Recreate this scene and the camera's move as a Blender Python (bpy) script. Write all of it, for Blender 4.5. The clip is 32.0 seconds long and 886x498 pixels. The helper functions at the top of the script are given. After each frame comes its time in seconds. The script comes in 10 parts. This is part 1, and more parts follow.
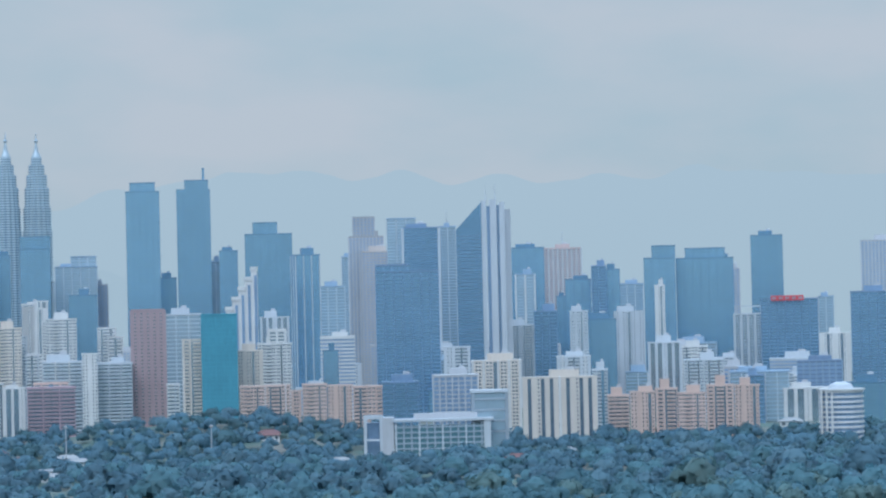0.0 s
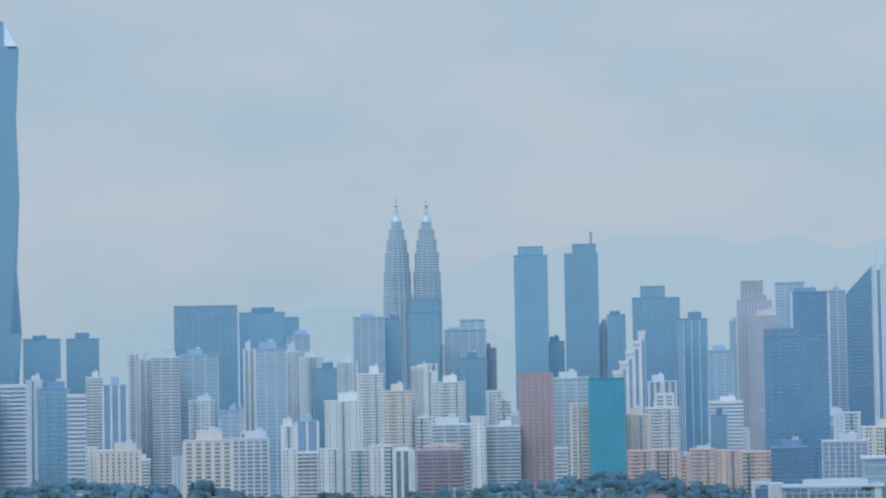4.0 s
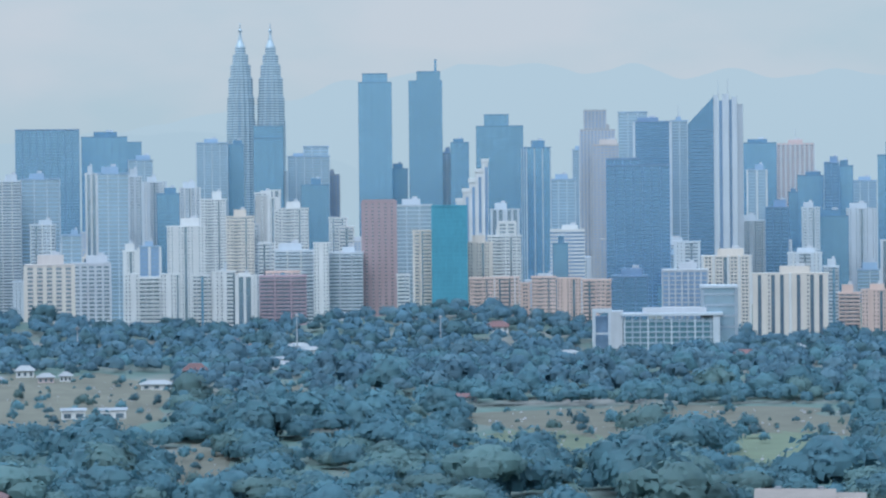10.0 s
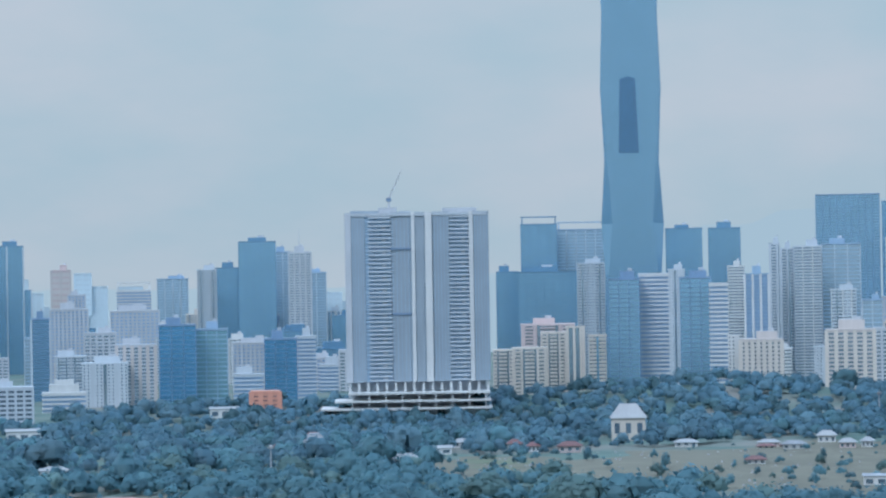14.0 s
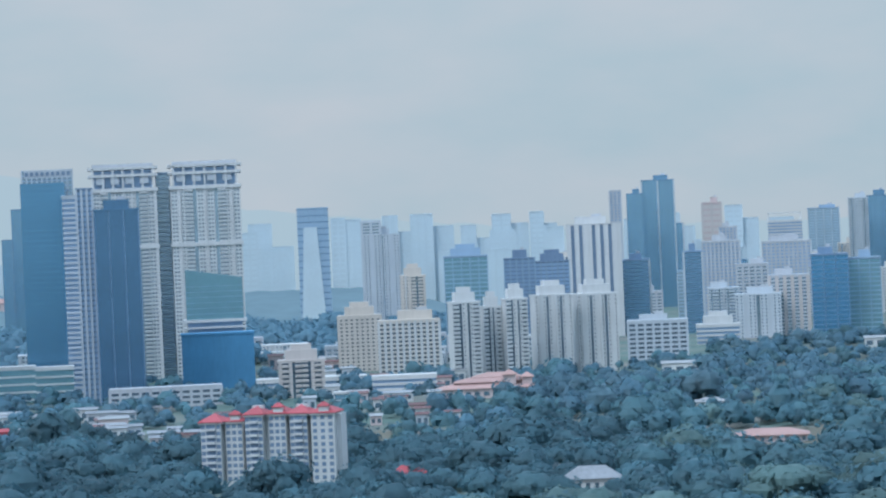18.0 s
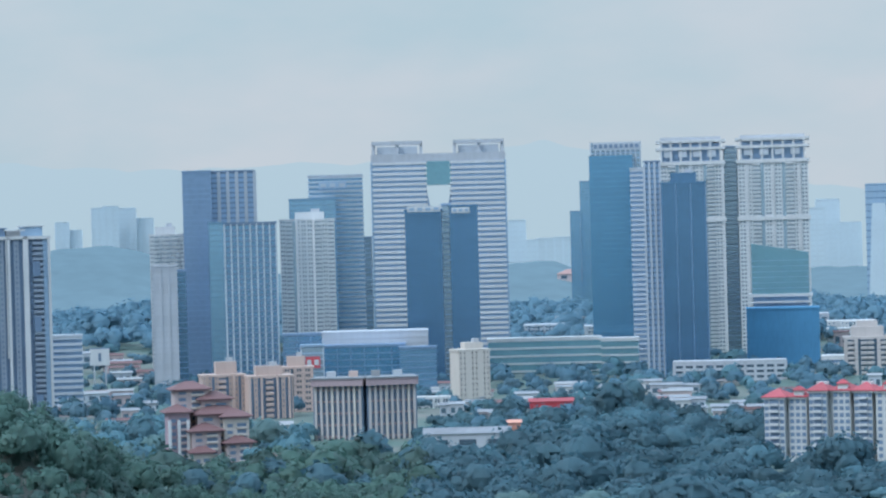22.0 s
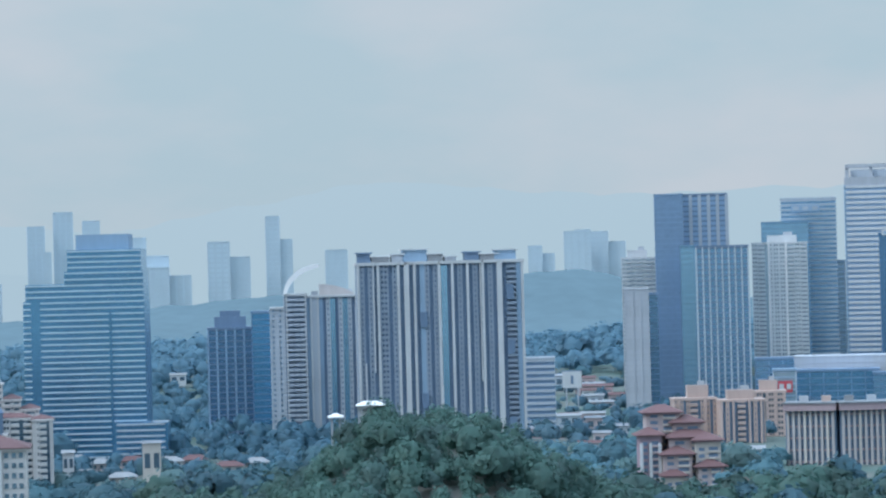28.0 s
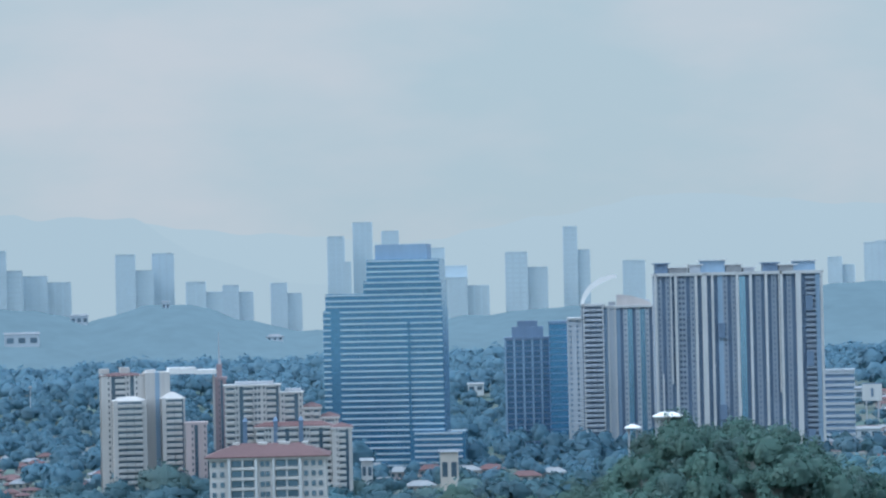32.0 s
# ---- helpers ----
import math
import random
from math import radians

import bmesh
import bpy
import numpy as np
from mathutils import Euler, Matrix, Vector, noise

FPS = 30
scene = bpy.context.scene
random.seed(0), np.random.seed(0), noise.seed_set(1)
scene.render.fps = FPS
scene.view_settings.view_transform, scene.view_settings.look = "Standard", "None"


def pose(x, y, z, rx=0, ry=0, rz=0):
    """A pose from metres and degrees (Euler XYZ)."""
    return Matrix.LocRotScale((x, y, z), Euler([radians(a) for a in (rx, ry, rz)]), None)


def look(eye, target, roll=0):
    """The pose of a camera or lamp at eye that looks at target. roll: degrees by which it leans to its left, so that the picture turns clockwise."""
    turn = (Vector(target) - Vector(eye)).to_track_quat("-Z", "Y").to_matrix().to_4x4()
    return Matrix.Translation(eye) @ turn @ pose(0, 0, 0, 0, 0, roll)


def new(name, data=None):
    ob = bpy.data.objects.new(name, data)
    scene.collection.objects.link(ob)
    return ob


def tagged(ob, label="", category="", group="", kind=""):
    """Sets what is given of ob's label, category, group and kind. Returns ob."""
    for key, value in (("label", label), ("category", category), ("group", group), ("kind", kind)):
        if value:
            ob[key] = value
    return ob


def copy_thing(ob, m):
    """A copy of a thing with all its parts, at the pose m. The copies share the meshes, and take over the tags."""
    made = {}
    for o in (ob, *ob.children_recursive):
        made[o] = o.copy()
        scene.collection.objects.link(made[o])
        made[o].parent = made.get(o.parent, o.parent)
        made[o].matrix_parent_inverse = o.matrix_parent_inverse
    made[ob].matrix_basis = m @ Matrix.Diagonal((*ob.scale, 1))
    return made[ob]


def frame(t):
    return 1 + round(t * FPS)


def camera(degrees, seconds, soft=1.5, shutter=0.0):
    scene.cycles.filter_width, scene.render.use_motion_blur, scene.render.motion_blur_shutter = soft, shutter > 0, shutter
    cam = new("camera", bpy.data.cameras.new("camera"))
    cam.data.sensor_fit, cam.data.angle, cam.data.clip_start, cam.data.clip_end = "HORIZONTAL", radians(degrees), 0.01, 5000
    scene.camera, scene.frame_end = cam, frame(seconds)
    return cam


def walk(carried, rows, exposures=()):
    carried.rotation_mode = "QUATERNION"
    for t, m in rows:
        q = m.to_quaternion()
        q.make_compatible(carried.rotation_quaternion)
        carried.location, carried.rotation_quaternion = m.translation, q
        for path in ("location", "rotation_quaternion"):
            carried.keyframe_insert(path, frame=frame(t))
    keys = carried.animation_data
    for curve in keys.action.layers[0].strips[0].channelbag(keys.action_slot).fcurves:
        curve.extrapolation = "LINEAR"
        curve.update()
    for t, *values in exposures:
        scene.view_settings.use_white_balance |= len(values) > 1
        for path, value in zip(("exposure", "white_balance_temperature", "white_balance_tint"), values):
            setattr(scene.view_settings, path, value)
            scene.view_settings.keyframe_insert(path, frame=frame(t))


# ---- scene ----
# ---- the camera, turned by hand on a hilltop ----
cam = camera(18, 32.0, soft=2.3)


def aim(yaw, pitch, roll):
    return pose(0, 0, 110, 90 + pitch, 0, yaw) @ pose(0, 0, 0, 0, 0, roll)


walk(cam, [
    (0, aim(-8.306, 1.332, -1.369)),
    (0.5, aim(-7.206, 1.464, -1.190)),
    (1, aim(-5.679, 1.219, -1.033)),
    (1.5, aim(-4.798, 1.518, -0.978)),
    (2, aim(-3.667, 1.968, -0.765)),
    (2.5, aim(-3.093, 2.413, -0.780)),
    (3, aim(-1.753, 2.369, -1.022)),
    (3.5, aim(-1.738, 2.343, -1.052)),
    (4, aim(-0.402, 2.806, -1.031)),
    (4.5, aim(0.868, 3.347, -1.166)),
    (6.5, aim(2.389, 4.841, -0.689)),
    (7, aim(1.520, 2.564, -0.785)),
    (7.5, aim(0.136, 1.841, -0.514)),
    (8, aim(-0.769, -0.163, -0.764)),
    (8.5, aim(-1.169, -0.668, -0.814)),
    (9, aim(-1.954, -0.761, -0.723)),
    (9.5, aim(-3.265, -1.023, -0.546)),
    (10, aim(-3.555, -0.783, -0.562)),
    (10.5, aim(-3.066, -0.659, -0.434)),
    (11, aim(-2.469, -1.044, -0.900)),
    (11.5, aim(0.723, -0.577, -0.827)),
    (12, aim(4.399, -0.963, -0.078)),
    (12.5, aim(6.933, -0.845, -0.347)),
    (13, aim(7.333, 0.624, -0.505)),
    (13.5, aim(10.087, 0.864, -0.886)),
    (14, aim(12.715, 0.758, -0.977)),
    (14.5, aim(15.944, 0.448, -1.135)),
    (16.5, aim(20.991, -0.660, -1.930)),
    (17, aim(22.027, -0.631, -2.359)),
    (17.5, aim(23.970, -0.761, -2.527)),
    (18, aim(26.019, -0.265, -2.481)),
    (18.5, aim(28.331, -0.512, -2.429)),
    (19, aim(30.276, -0.842, -2.459)),
    (19.5, aim(31.384, -0.672, -2.003)),
    (20, aim(32.941, -0.915, -1.600)),
    (20.5, aim(34.337, -0.453, -1.482)),
    (21, aim(35.496, -0.466, -1.365)),
    (21.5, aim(36.299, -0.283, -1.442)),
    (22, aim(37.591, -0.400, -1.566)),
    (22.5, aim(38.786, 0.009, -1.411)),
    (23, aim(39.751, 0.225, -1.533)),
    (23.5, aim(40.162, 0.262, -1.746)),
    (24, aim(40.366, 0.012, -1.443)),
    (24.5, aim(41.059, -0.311, -1.534)),
    (25, aim(41.948, -0.285, -1.635)),
    (25.5, aim(42.674, -0.317, -1.369)),
    (26, aim(44.236, 0.116, -1.479)),
    (26.5, aim(45.560, 0.107, -1.324)),
    (28.5, aim(47.370, 0.442, -1.530)),
    (29, aim(47.433, 0.559, -1.421)),
    (29.5, aim(47.750, 0.554, -1.494)),
    (30, aim(48.748, 0.574, -1.292)),
    (30.5, aim(50.415, 0.682, -1.339)),
    (31, aim(51.514, 0.343, -1.406)),
    (31.5, aim(52.674, 0.182, -1.444)),
    (32, aim(53.296, 0.698, -1.302)),
], exposures=[(0, -0.02, 5720, 9), (3, -0.02, 5710, 9), (4.5, -0.02, 5720, 9), (6.5, -0.3, 5820, 9), (8, 0.08, 5820, 9), (10, 0.16, 5820, 9), (12, 0.27, 5820, 9), (13, 0.17, 5770, 9), (14, 0.04, 5690, 9), (14.5, 0.03, 5700, 9), (17, 0.05, 5820, 9), (19, 0.08, 5900, 9), (20, 0.2, 5940, 9), (22, 0.2, 5920, 9), (25, 0.15, 5900, 9), (32, 0.13, 5860, 9)])

# ---- world, sun and exposure ----
def nodes_of(tree):
    n, l = tree.nodes, tree.links
    n.clear()
    return n, l


world = bpy.data.worlds.new("overcast_sky")
scene.world = world
world.use_nodes = True
N, L = nodes_of(world.node_tree)
sky = N.new("ShaderNodeTexSky")
sky.sky_type, sky.sun_disc = "NISHITA", False
sky.sun_elevation, sky.sun_rotation = radians(48), radians(200)
sky.dust_density = 4.0
sky_bg = N.new("ShaderNodeBackground")
sky_bg.inputs["Strength"].default_value = 0.08
L.new(sky.outputs[0], sky_bg.inputs[0])
# the cloud deck: two sizes of cloud, greyer and lilac where thick, paler blue where thin
coord = N.new("ShaderNodeTexCoord")
stretch = N.new("ShaderNodeMapping")
stretch.inputs["Scale"].default_value = (1.0, 1.0, 2.6)
L.new(coord.outputs["Generated"], stretch.inputs[0])
big = N.new("ShaderNodeTexNoise")
big.inputs["Scale"].default_value, big.inputs["Detail"].default_value = 9.0, 6.0
L.new(stretch.outputs[0], big.inputs["Vector"])
tone = N.new("ShaderNodeValToRGB")
tone.color_ramp.elements[0].position, tone.color_ramp.elements[0].color = 0.36, (0.455, 0.552, 0.583, 1)
tone.color_ramp.elements[1].position, tone.color_ramp.elements[1].color = 0.66, (0.56, 0.588, 0.602, 1)
L.new(big.outputs["Fac"], tone.inputs[0])
# an overcast sky grows brighter from the horizon to the zenith
height = N.new("ShaderNodeSeparateXYZ")
L.new(coord.outputs["Generated"], height.inputs[0])
lift = N.new("ShaderNodeMapRange")
lift.interpolation_type = "SMOOTHSTEP"
lift.inputs["From Min"].default_value, lift.inputs["From Max"].default_value = 0.14, 0.8
L.new(height.outputs["Z"], lift.inputs["Value"])
dome = N.new("ShaderNodeMix")
dome.data_type = "RGBA"
L.new(lift.outputs[0], dome.inputs["Factor"])
L.new(tone.outputs[0], dome.inputs[6])
dome.inputs[7].default_value = (1.28, 1.6, 1.95, 1)
cloud_bg = N.new("ShaderNodeBackground")
cloud_bg.inputs["Strength"].default_value = 1.0
L.new(dome.outputs[2], cloud_bg.inputs[0])
deck = N.new("ShaderNodeMixShader")
deck.inputs[0].default_value = 0.9
out = N.new("ShaderNodeOutputWorld")
L.new(sky_bg.outputs[0], deck.inputs[1])
L.new(cloud_bg.outputs[0], deck.inputs[2])
L.new(deck.outputs[0], out.inputs[0])

sun = new("sun", bpy.data.lights.new("sun", "SUN"))
sun.data.energy, sun.data.angle, sun.data.color = 1.5, radians(25), (1.0, 0.97, 0.92)
sun.matrix_world = look((-600, -1600, 1900), (0, 0, 0))


# ---- materials ----
def surface(name, color, rough=0.7, metal=0.0, vary=0.12, grain=0.5, stain=0.02, streak=0.0, bump=0.0, spec=0.5):
    """A worn surface: colour shifts from thing to thing, stains of tens of metres, grain of decimetres, streaks down walls."""
    m = bpy.data.materials.new(name)
    m.use_nodes = True
    n, l = nodes_of(m.node_tree)
    o, b = n.new("ShaderNodeOutputMaterial"), n.new("ShaderNodeBsdfPrincipled")
    l.new(b.outputs[0], o.inputs[0])
    tc = n.new("ShaderNodeTexCoord")
    mp = n.new("ShaderNodeMapping")
    mp.inputs["Scale"].default_value = (1, 1, 0.15 if streak else 1)
    l.new(tc.outputs["Object"], mp.inputs[0])
    fine, wide = n.new("ShaderNodeTexNoise"), n.new("ShaderNodeTexNoise")
    fine.inputs["Scale"].default_value, fine.inputs["Detail"].default_value = grain, 5
    wide.inputs["Scale"].default_value, wide.inputs["Detail"].default_value = stain, 3
    l.new(mp.outputs[0], fine.inputs["Vector"])
    l.new(tc.outputs["Object"], wide.inputs["Vector"])
    info = n.new("ShaderNodeObjectInfo")
    add = n.new("ShaderNodeMath")
    add.operation = "ADD"
    l.new(fine.outputs["Fac"], add.inputs[0])
    l.new(wide.outputs["Fac"], add.inputs[1])
    add2 = n.new("ShaderNodeMath")
    add2.operation = "MULTIPLY_ADD"
    l.new(info.outputs["Random"], add2.inputs[0])
    add2.inputs[1].default_value = 0.5
    l.new(add.outputs[0], add2.inputs[2])
    span = n.new("ShaderNodeMapRange")
    span.inputs["From Min"].default_value, span.inputs["From Max"].default_value = 0.75, 1.75
    span.inputs["To Min"].default_value, span.inputs["To Max"].default_value = 1 - vary, 1 + vary
    l.new(add2.outputs[0], span.inputs["Value"])
    hsv = n.new("ShaderNodeHueSaturation")
    hsv.inputs["Color"].default_value = (*color, 1)
    l.new(span.outputs[0], hsv.inputs["Value"])
    l.new(hsv.outputs[0], b.inputs["Base Color"])
    b.inputs["Roughness"].default_value, b.inputs["Metallic"].default_value = rough, metal
    b.inputs["Specular IOR Level"].default_value = spec
    if bump:
        bp = n.new("ShaderNodeBump")
        bp.inputs["Strength"].default_value, bp.inputs["Distance"].default_value = bump, 0.3
        l.new(fine.outputs["Fac"], bp.inputs["Height"])
        l.new(bp.outputs[0], b.inputs["Normal"])
    return m


M = {
    "glass_blue": surface("blue_solar_glass", (0.33, 0.54, 0.70), 0.22, 0.8, 0.12, 0.3, 0.03),
    "glass_deep": surface("deep_blue_glass", (0.23, 0.40, 0.57), 0.22, 0.75, 0.12, 0.3, 0.03),
    "glass_pale": surface("pale_grey_glass", (0.45, 0.59, 0.69), 0.25, 0.7, 0.15, 0.3, 0.03),
    "glass_teal": surface("teal_glass", (0.25, 0.46, 0.54), 0.25, 0.65, 0.15, 0.3, 0.03),
    "glass_slate": surface("slate_glass", (0.26, 0.38, 0.55), 0.3, 0.6, 0.15, 0.3, 0.03),
    "glass_dark": surface("dark_blue_glass", (0.15, 0.285, 0.45), 0.22, 0.75, 0.14, 0.3, 0.03),
    "glass_vivid": surface("vivid_blue_glass", (0.16, 0.40, 0.64), 0.22, 0.75, 0.14, 0.3, 0.03),
    # paler window glass for far towers, its colour standing in for haze
    "haze_glass": surface("haze_paled_window_glass", (0.44, 0.54, 0.62), 0.15, 0.85, 0.2, 0.25, 0.05),
    "spire_steel": surface("dull_steel_cladding", (0.36, 0.445, 0.505), 0.5, 0.3, 0.06, 0.3, 0.03),
    "tower_glass": surface("clear_blue_tower_glass", (0.29, 0.48, 0.64), 0.2, 0.8, 0.04, 0.3, 0.03),
    "roof_cream": surface("faded_cream_roof_sheet", (0.215, 0.20, 0.15), 0.6, 0, 0.15, 0.5, 0.08),
    "roof_tan": surface("weathered_tan_roof", (0.20, 0.17, 0.15), 0.7, 0, 0.2, 0.4, 0.08),
    "glass_near": surface("reflective_blue_glass", (0.26, 0.46, 0.65), 0.2, 0.75, 0.1, 0.3, 0.03),
    "glass_sea": surface("sea_blue_glass", (0.17, 0.37, 0.56), 0.2, 0.75, 0.1, 0.3, 0.03),
    "dusk_grey": surface("grey_blue_render", (0.26, 0.315, 0.385), 0.8, 0, 0.12, 0.4, 0.03, 1),
    "blue_net": surface("dark_blue_netting", (0.07, 0.22, 0.38), 0.8, 0, 0.2, 0.8, 0.05, 1, 0.2),
    "terracotta": surface("pale_terracotta_tile", (0.36, 0.23, 0.21), 0.75, 0, 0.2, 1.2, 0.1, 0, 0.3),
    "window": surface("window_glass", (0.22, 0.31, 0.40), 0.15, 0.7, 0.3, 0.25, 0.05),
    "white": surface("white_render", (0.53, 0.55, 0.56), 0.8, 0, 0.12, 0.4, 0.03, 1),
    "cream": surface("cream_render", (0.52, 0.485, 0.445), 0.8, 0, 0.12, 0.4, 0.03, 1),
    "bright_white": surface("bright_white_paint", (0.8, 0.8, 0.79), 0.6, 0, 0.06, 0.4, 0.03),
    "ivory": surface("ivory_render", (0.51, 0.50, 0.49), 0.8, 0, 0.12, 0.4, 0.03, 1),
    "beige": surface("beige_stone", (0.46, 0.43, 0.42), 0.8, 0, 0.12, 0.4, 0.03, 1),
    "grey": surface("grey_concrete", (0.42, 0.45, 0.49), 0.8, 0, 0.14, 0.4, 0.03, 1),
    "pale": surface("pale_grey_panel", (0.43, 0.48, 0.53), 0.65, 0, 0.12, 0.4, 0.03, 1),
    "bluegrey": surface("blue_grey_panel", (0.27, 0.38, 0.50), 0.55, 0.1, 0.12, 0.4, 0.03, 1),
    "slate": surface("slate_panel", (0.15, 0.22, 0.32), 0.5, 0.1, 0.14, 0.4, 0.03, 1),
    "steel": surface("brushed_steel", (0.45, 0.50, 0.56), 0.4, 0.6, 0.1, 0.4, 0.05),
    "cool_grey": surface("cool_grey_render", (0.275, 0.33, 0.385), 0.8, 0, 0.12, 0.4, 0.03, 1),
    "stone": surface("weathered_grey_stone", (0.33, 0.345, 0.365), 0.8, 0, 0.14, 0.4, 0.03, 1),
    "brown": surface("brown_pink_brick", (0.34, 0.265, 0.285), 0.85, 0, 0.14, 0.5, 0.03, 1),
    "pink": surface("pink_render", (0.49, 0.41, 0.41), 0.85, 0, 0.14, 0.4, 0.03, 1),
    "orange": surface("orange_render", (0.50, 0.39, 0.35), 0.85, 0, 0.14, 0.4, 0.03, 1),
    "yellow": surface("yellow_ochre_render", (0.52, 0.455, 0.385), 0.85, 0, 0.12, 0.4, 0.03, 1),
    "maroon": surface("maroon_render", (0.34, 0.26, 0.30), 0.85, 0, 0.14, 0.4, 0.03, 1),
    "teal_net": surface("turquoise_netting", (0.085, 0.30, 0.40), 0.9, 0, 0.2, 0.8, 0.05, 1, 0.3),
    "red_tile": surface("red_roof_tile", (0.34, 0.07, 0.085), 0.75, 0, 0.2, 1.2, 0.1, 0, 0.3),
    "rust_tile": surface("rust_roof_tile", (0.145, 0.08, 0.082), 0.75, 0, 0.2, 1.2, 0.1, 0, 0.3),
    "sheet_white": surface("white_roof_sheet", (0.27, 0.285, 0.30), 0.5, 0.1, 0.15, 0.6, 0.1),
    "sheet_grey": surface("weathered_roof_sheet", (0.23, 0.25, 0.275), 0.6, 0.1, 0.3, 0.6, 0.1),
    "red_paint": surface("red_paint", (0.50, 0.06, 0.08), 0.5, 0, 0.15, 0.6, 0.1),
    "orange_paint": surface("orange_paint", (0.55, 0.27, 0.20), 0.6, 0, 0.15, 0.6, 0.1),
    "grass": surface("dry_green_grass", (0.10, 0.13, 0.082), 0.9, 0, 0.3, 0.06, 0.012, 0, 0.2),
    "field": surface("dry_grass_and_earth", (0.115, 0.113, 0.085), 0.9, 0, 0.3, 0.06, 0.012, 0, 0.2),
    "trunk": surface("bark", (0.16, 0.13, 0.11), 0.9, 0, 0.2, 2.0, 0.2, 0, 0.4),
    # the leaves' blue cast is painted-in haze, kept off the hilltop greens
    "leaf": surface("foliage", (0.092, 0.196, 0.236), 0.6, 0, 0.45, 0.06, 0.012, 0, 0.0, 0.35),
    "leaf_deep": surface("deep_green_foliage", (0.064, 0.135, 0.168), 0.6, 0, 0.4, 0.06, 0.012, 0, 0.0, 0.3),
    # valley and ridge leaves: lighter and bluer, haze painted into their colour
    "leaf_valley_haze": surface("valley_haze_foliage", (0.085, 0.185, 0.25), 0.6, 0, 0.3, 0.05, 0.006, 0, 0.0, 0.4),
    "leaf_ridge_haze": surface("ridge_haze_foliage", (0.125, 0.245, 0.325), 0.6, 0, 0.2, 0.05, 0.006, 0, 0.0, 0.4),
    "leaf_dark": surface("dark_foliage", (0.074, 0.162, 0.202), 0.6, 0, 0.4, 0.06, 0.012, 0, 0.0, 0.35),
    "leaf_light": surface("light_foliage", (0.12, 0.21, 0.215), 0.6, 0, 0.4, 0.06, 0.012, 0, 0.0, 0.35),
    # leaves of the farther stands, paled and blued with painted haze
    "leaf_far_haze": surface("far_haze_foliage", (0.096, 0.20, 0.268), 0.6, 0, 0.35, 0.05, 0.006, 0, 0.0, 0.4),
    "leaf_hill": surface("hilltop_foliage", (0.074, 0.142, 0.13), 0.6, 0, 0.4, 0.06, 0.012, 0, 0.0, 0.35),
    "leaf_green": surface("green_foliage", (0.075, 0.15, 0.128), 0.6, 0, 0.4, 0.06, 0.012, 0, 0.0, 0.35),
    # palest leaves of the farther stands, haze put into the colour
    "leaf_pale_haze": surface("pale_haze_foliage", (0.115, 0.215, 0.272), 0.6, 0, 0.35, 0.05, 0.006, 0, 0.0, 0.4),
    # pale blue of far towers carries painted haze; also the near sunshade bands
    "pale_haze_panel": surface("pale_haze_cladding", (0.49, 0.585, 0.645), 0.6, 0.1, 0.08, 0.3, 0.03),
    "cable": surface("galvanised_metal", (0.45, 0.47, 0.5), 0.5, 0.5, 0.1),
}


def let_light_through(m, share):
    """Mixes in light that passes through thin leaves."""
    n, l = m.node_tree.nodes, m.node_tree.links
    b = next(x for x in n if x.type == "BSDF_PRINCIPLED")
    o = next(x for x in n if x.type == "OUTPUT_MATERIAL")
    tr, mx = n.new("ShaderNodeBsdfTranslucent"), n.new("ShaderNodeMixShader")
    l.new(b.inputs["Base Color"].links[0].from_socket, tr.inputs[0])
    mx.inputs[0].default_value = share
    l.new(b.outputs[0], mx.inputs[1])
    l.new(tr.outputs[0], mx.inputs[2])
    l.new(mx.outputs[0], o.inputs[0])


for leafy in ("leaf", "leaf_dark", "leaf_light", "leaf_far_haze", "leaf_pale_haze", "leaf_green", "leaf_deep", "leaf_ridge_haze", "leaf_valley_haze", "leaf_hill"):
    let_light_through(M[leafy], 0.4)

# the mountains on the horizon: plain backdrop of distance, haze painted as pale glow
M["hill"] = bpy.data.materials.new("hazy_ridge_glow")
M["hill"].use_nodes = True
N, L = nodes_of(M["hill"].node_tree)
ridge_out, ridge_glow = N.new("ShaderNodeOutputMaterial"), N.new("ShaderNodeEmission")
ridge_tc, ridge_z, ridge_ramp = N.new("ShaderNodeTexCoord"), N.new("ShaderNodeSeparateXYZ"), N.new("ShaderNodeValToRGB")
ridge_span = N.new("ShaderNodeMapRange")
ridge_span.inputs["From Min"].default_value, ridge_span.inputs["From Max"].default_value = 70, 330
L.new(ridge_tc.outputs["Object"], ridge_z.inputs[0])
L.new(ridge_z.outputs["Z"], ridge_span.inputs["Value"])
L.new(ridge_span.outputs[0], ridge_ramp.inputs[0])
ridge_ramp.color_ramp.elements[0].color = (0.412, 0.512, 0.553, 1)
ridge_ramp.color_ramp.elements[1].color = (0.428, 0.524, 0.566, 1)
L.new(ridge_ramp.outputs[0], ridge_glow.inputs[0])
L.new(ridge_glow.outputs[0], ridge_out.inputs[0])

# the wooded ridges far behind the towers: plain backdrop, haze painted as blue glow
M["far_ridge"] = surface("hazy_woods_glow", (0.17, 0.285, 0.37), 0.9, 0, 0.14, 0.035, 0.005)
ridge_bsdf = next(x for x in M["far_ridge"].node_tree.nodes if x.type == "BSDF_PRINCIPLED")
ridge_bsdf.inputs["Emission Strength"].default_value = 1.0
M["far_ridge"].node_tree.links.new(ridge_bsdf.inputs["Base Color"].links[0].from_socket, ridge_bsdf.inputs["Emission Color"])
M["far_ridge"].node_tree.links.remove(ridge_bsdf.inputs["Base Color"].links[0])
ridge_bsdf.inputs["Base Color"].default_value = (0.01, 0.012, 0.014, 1)
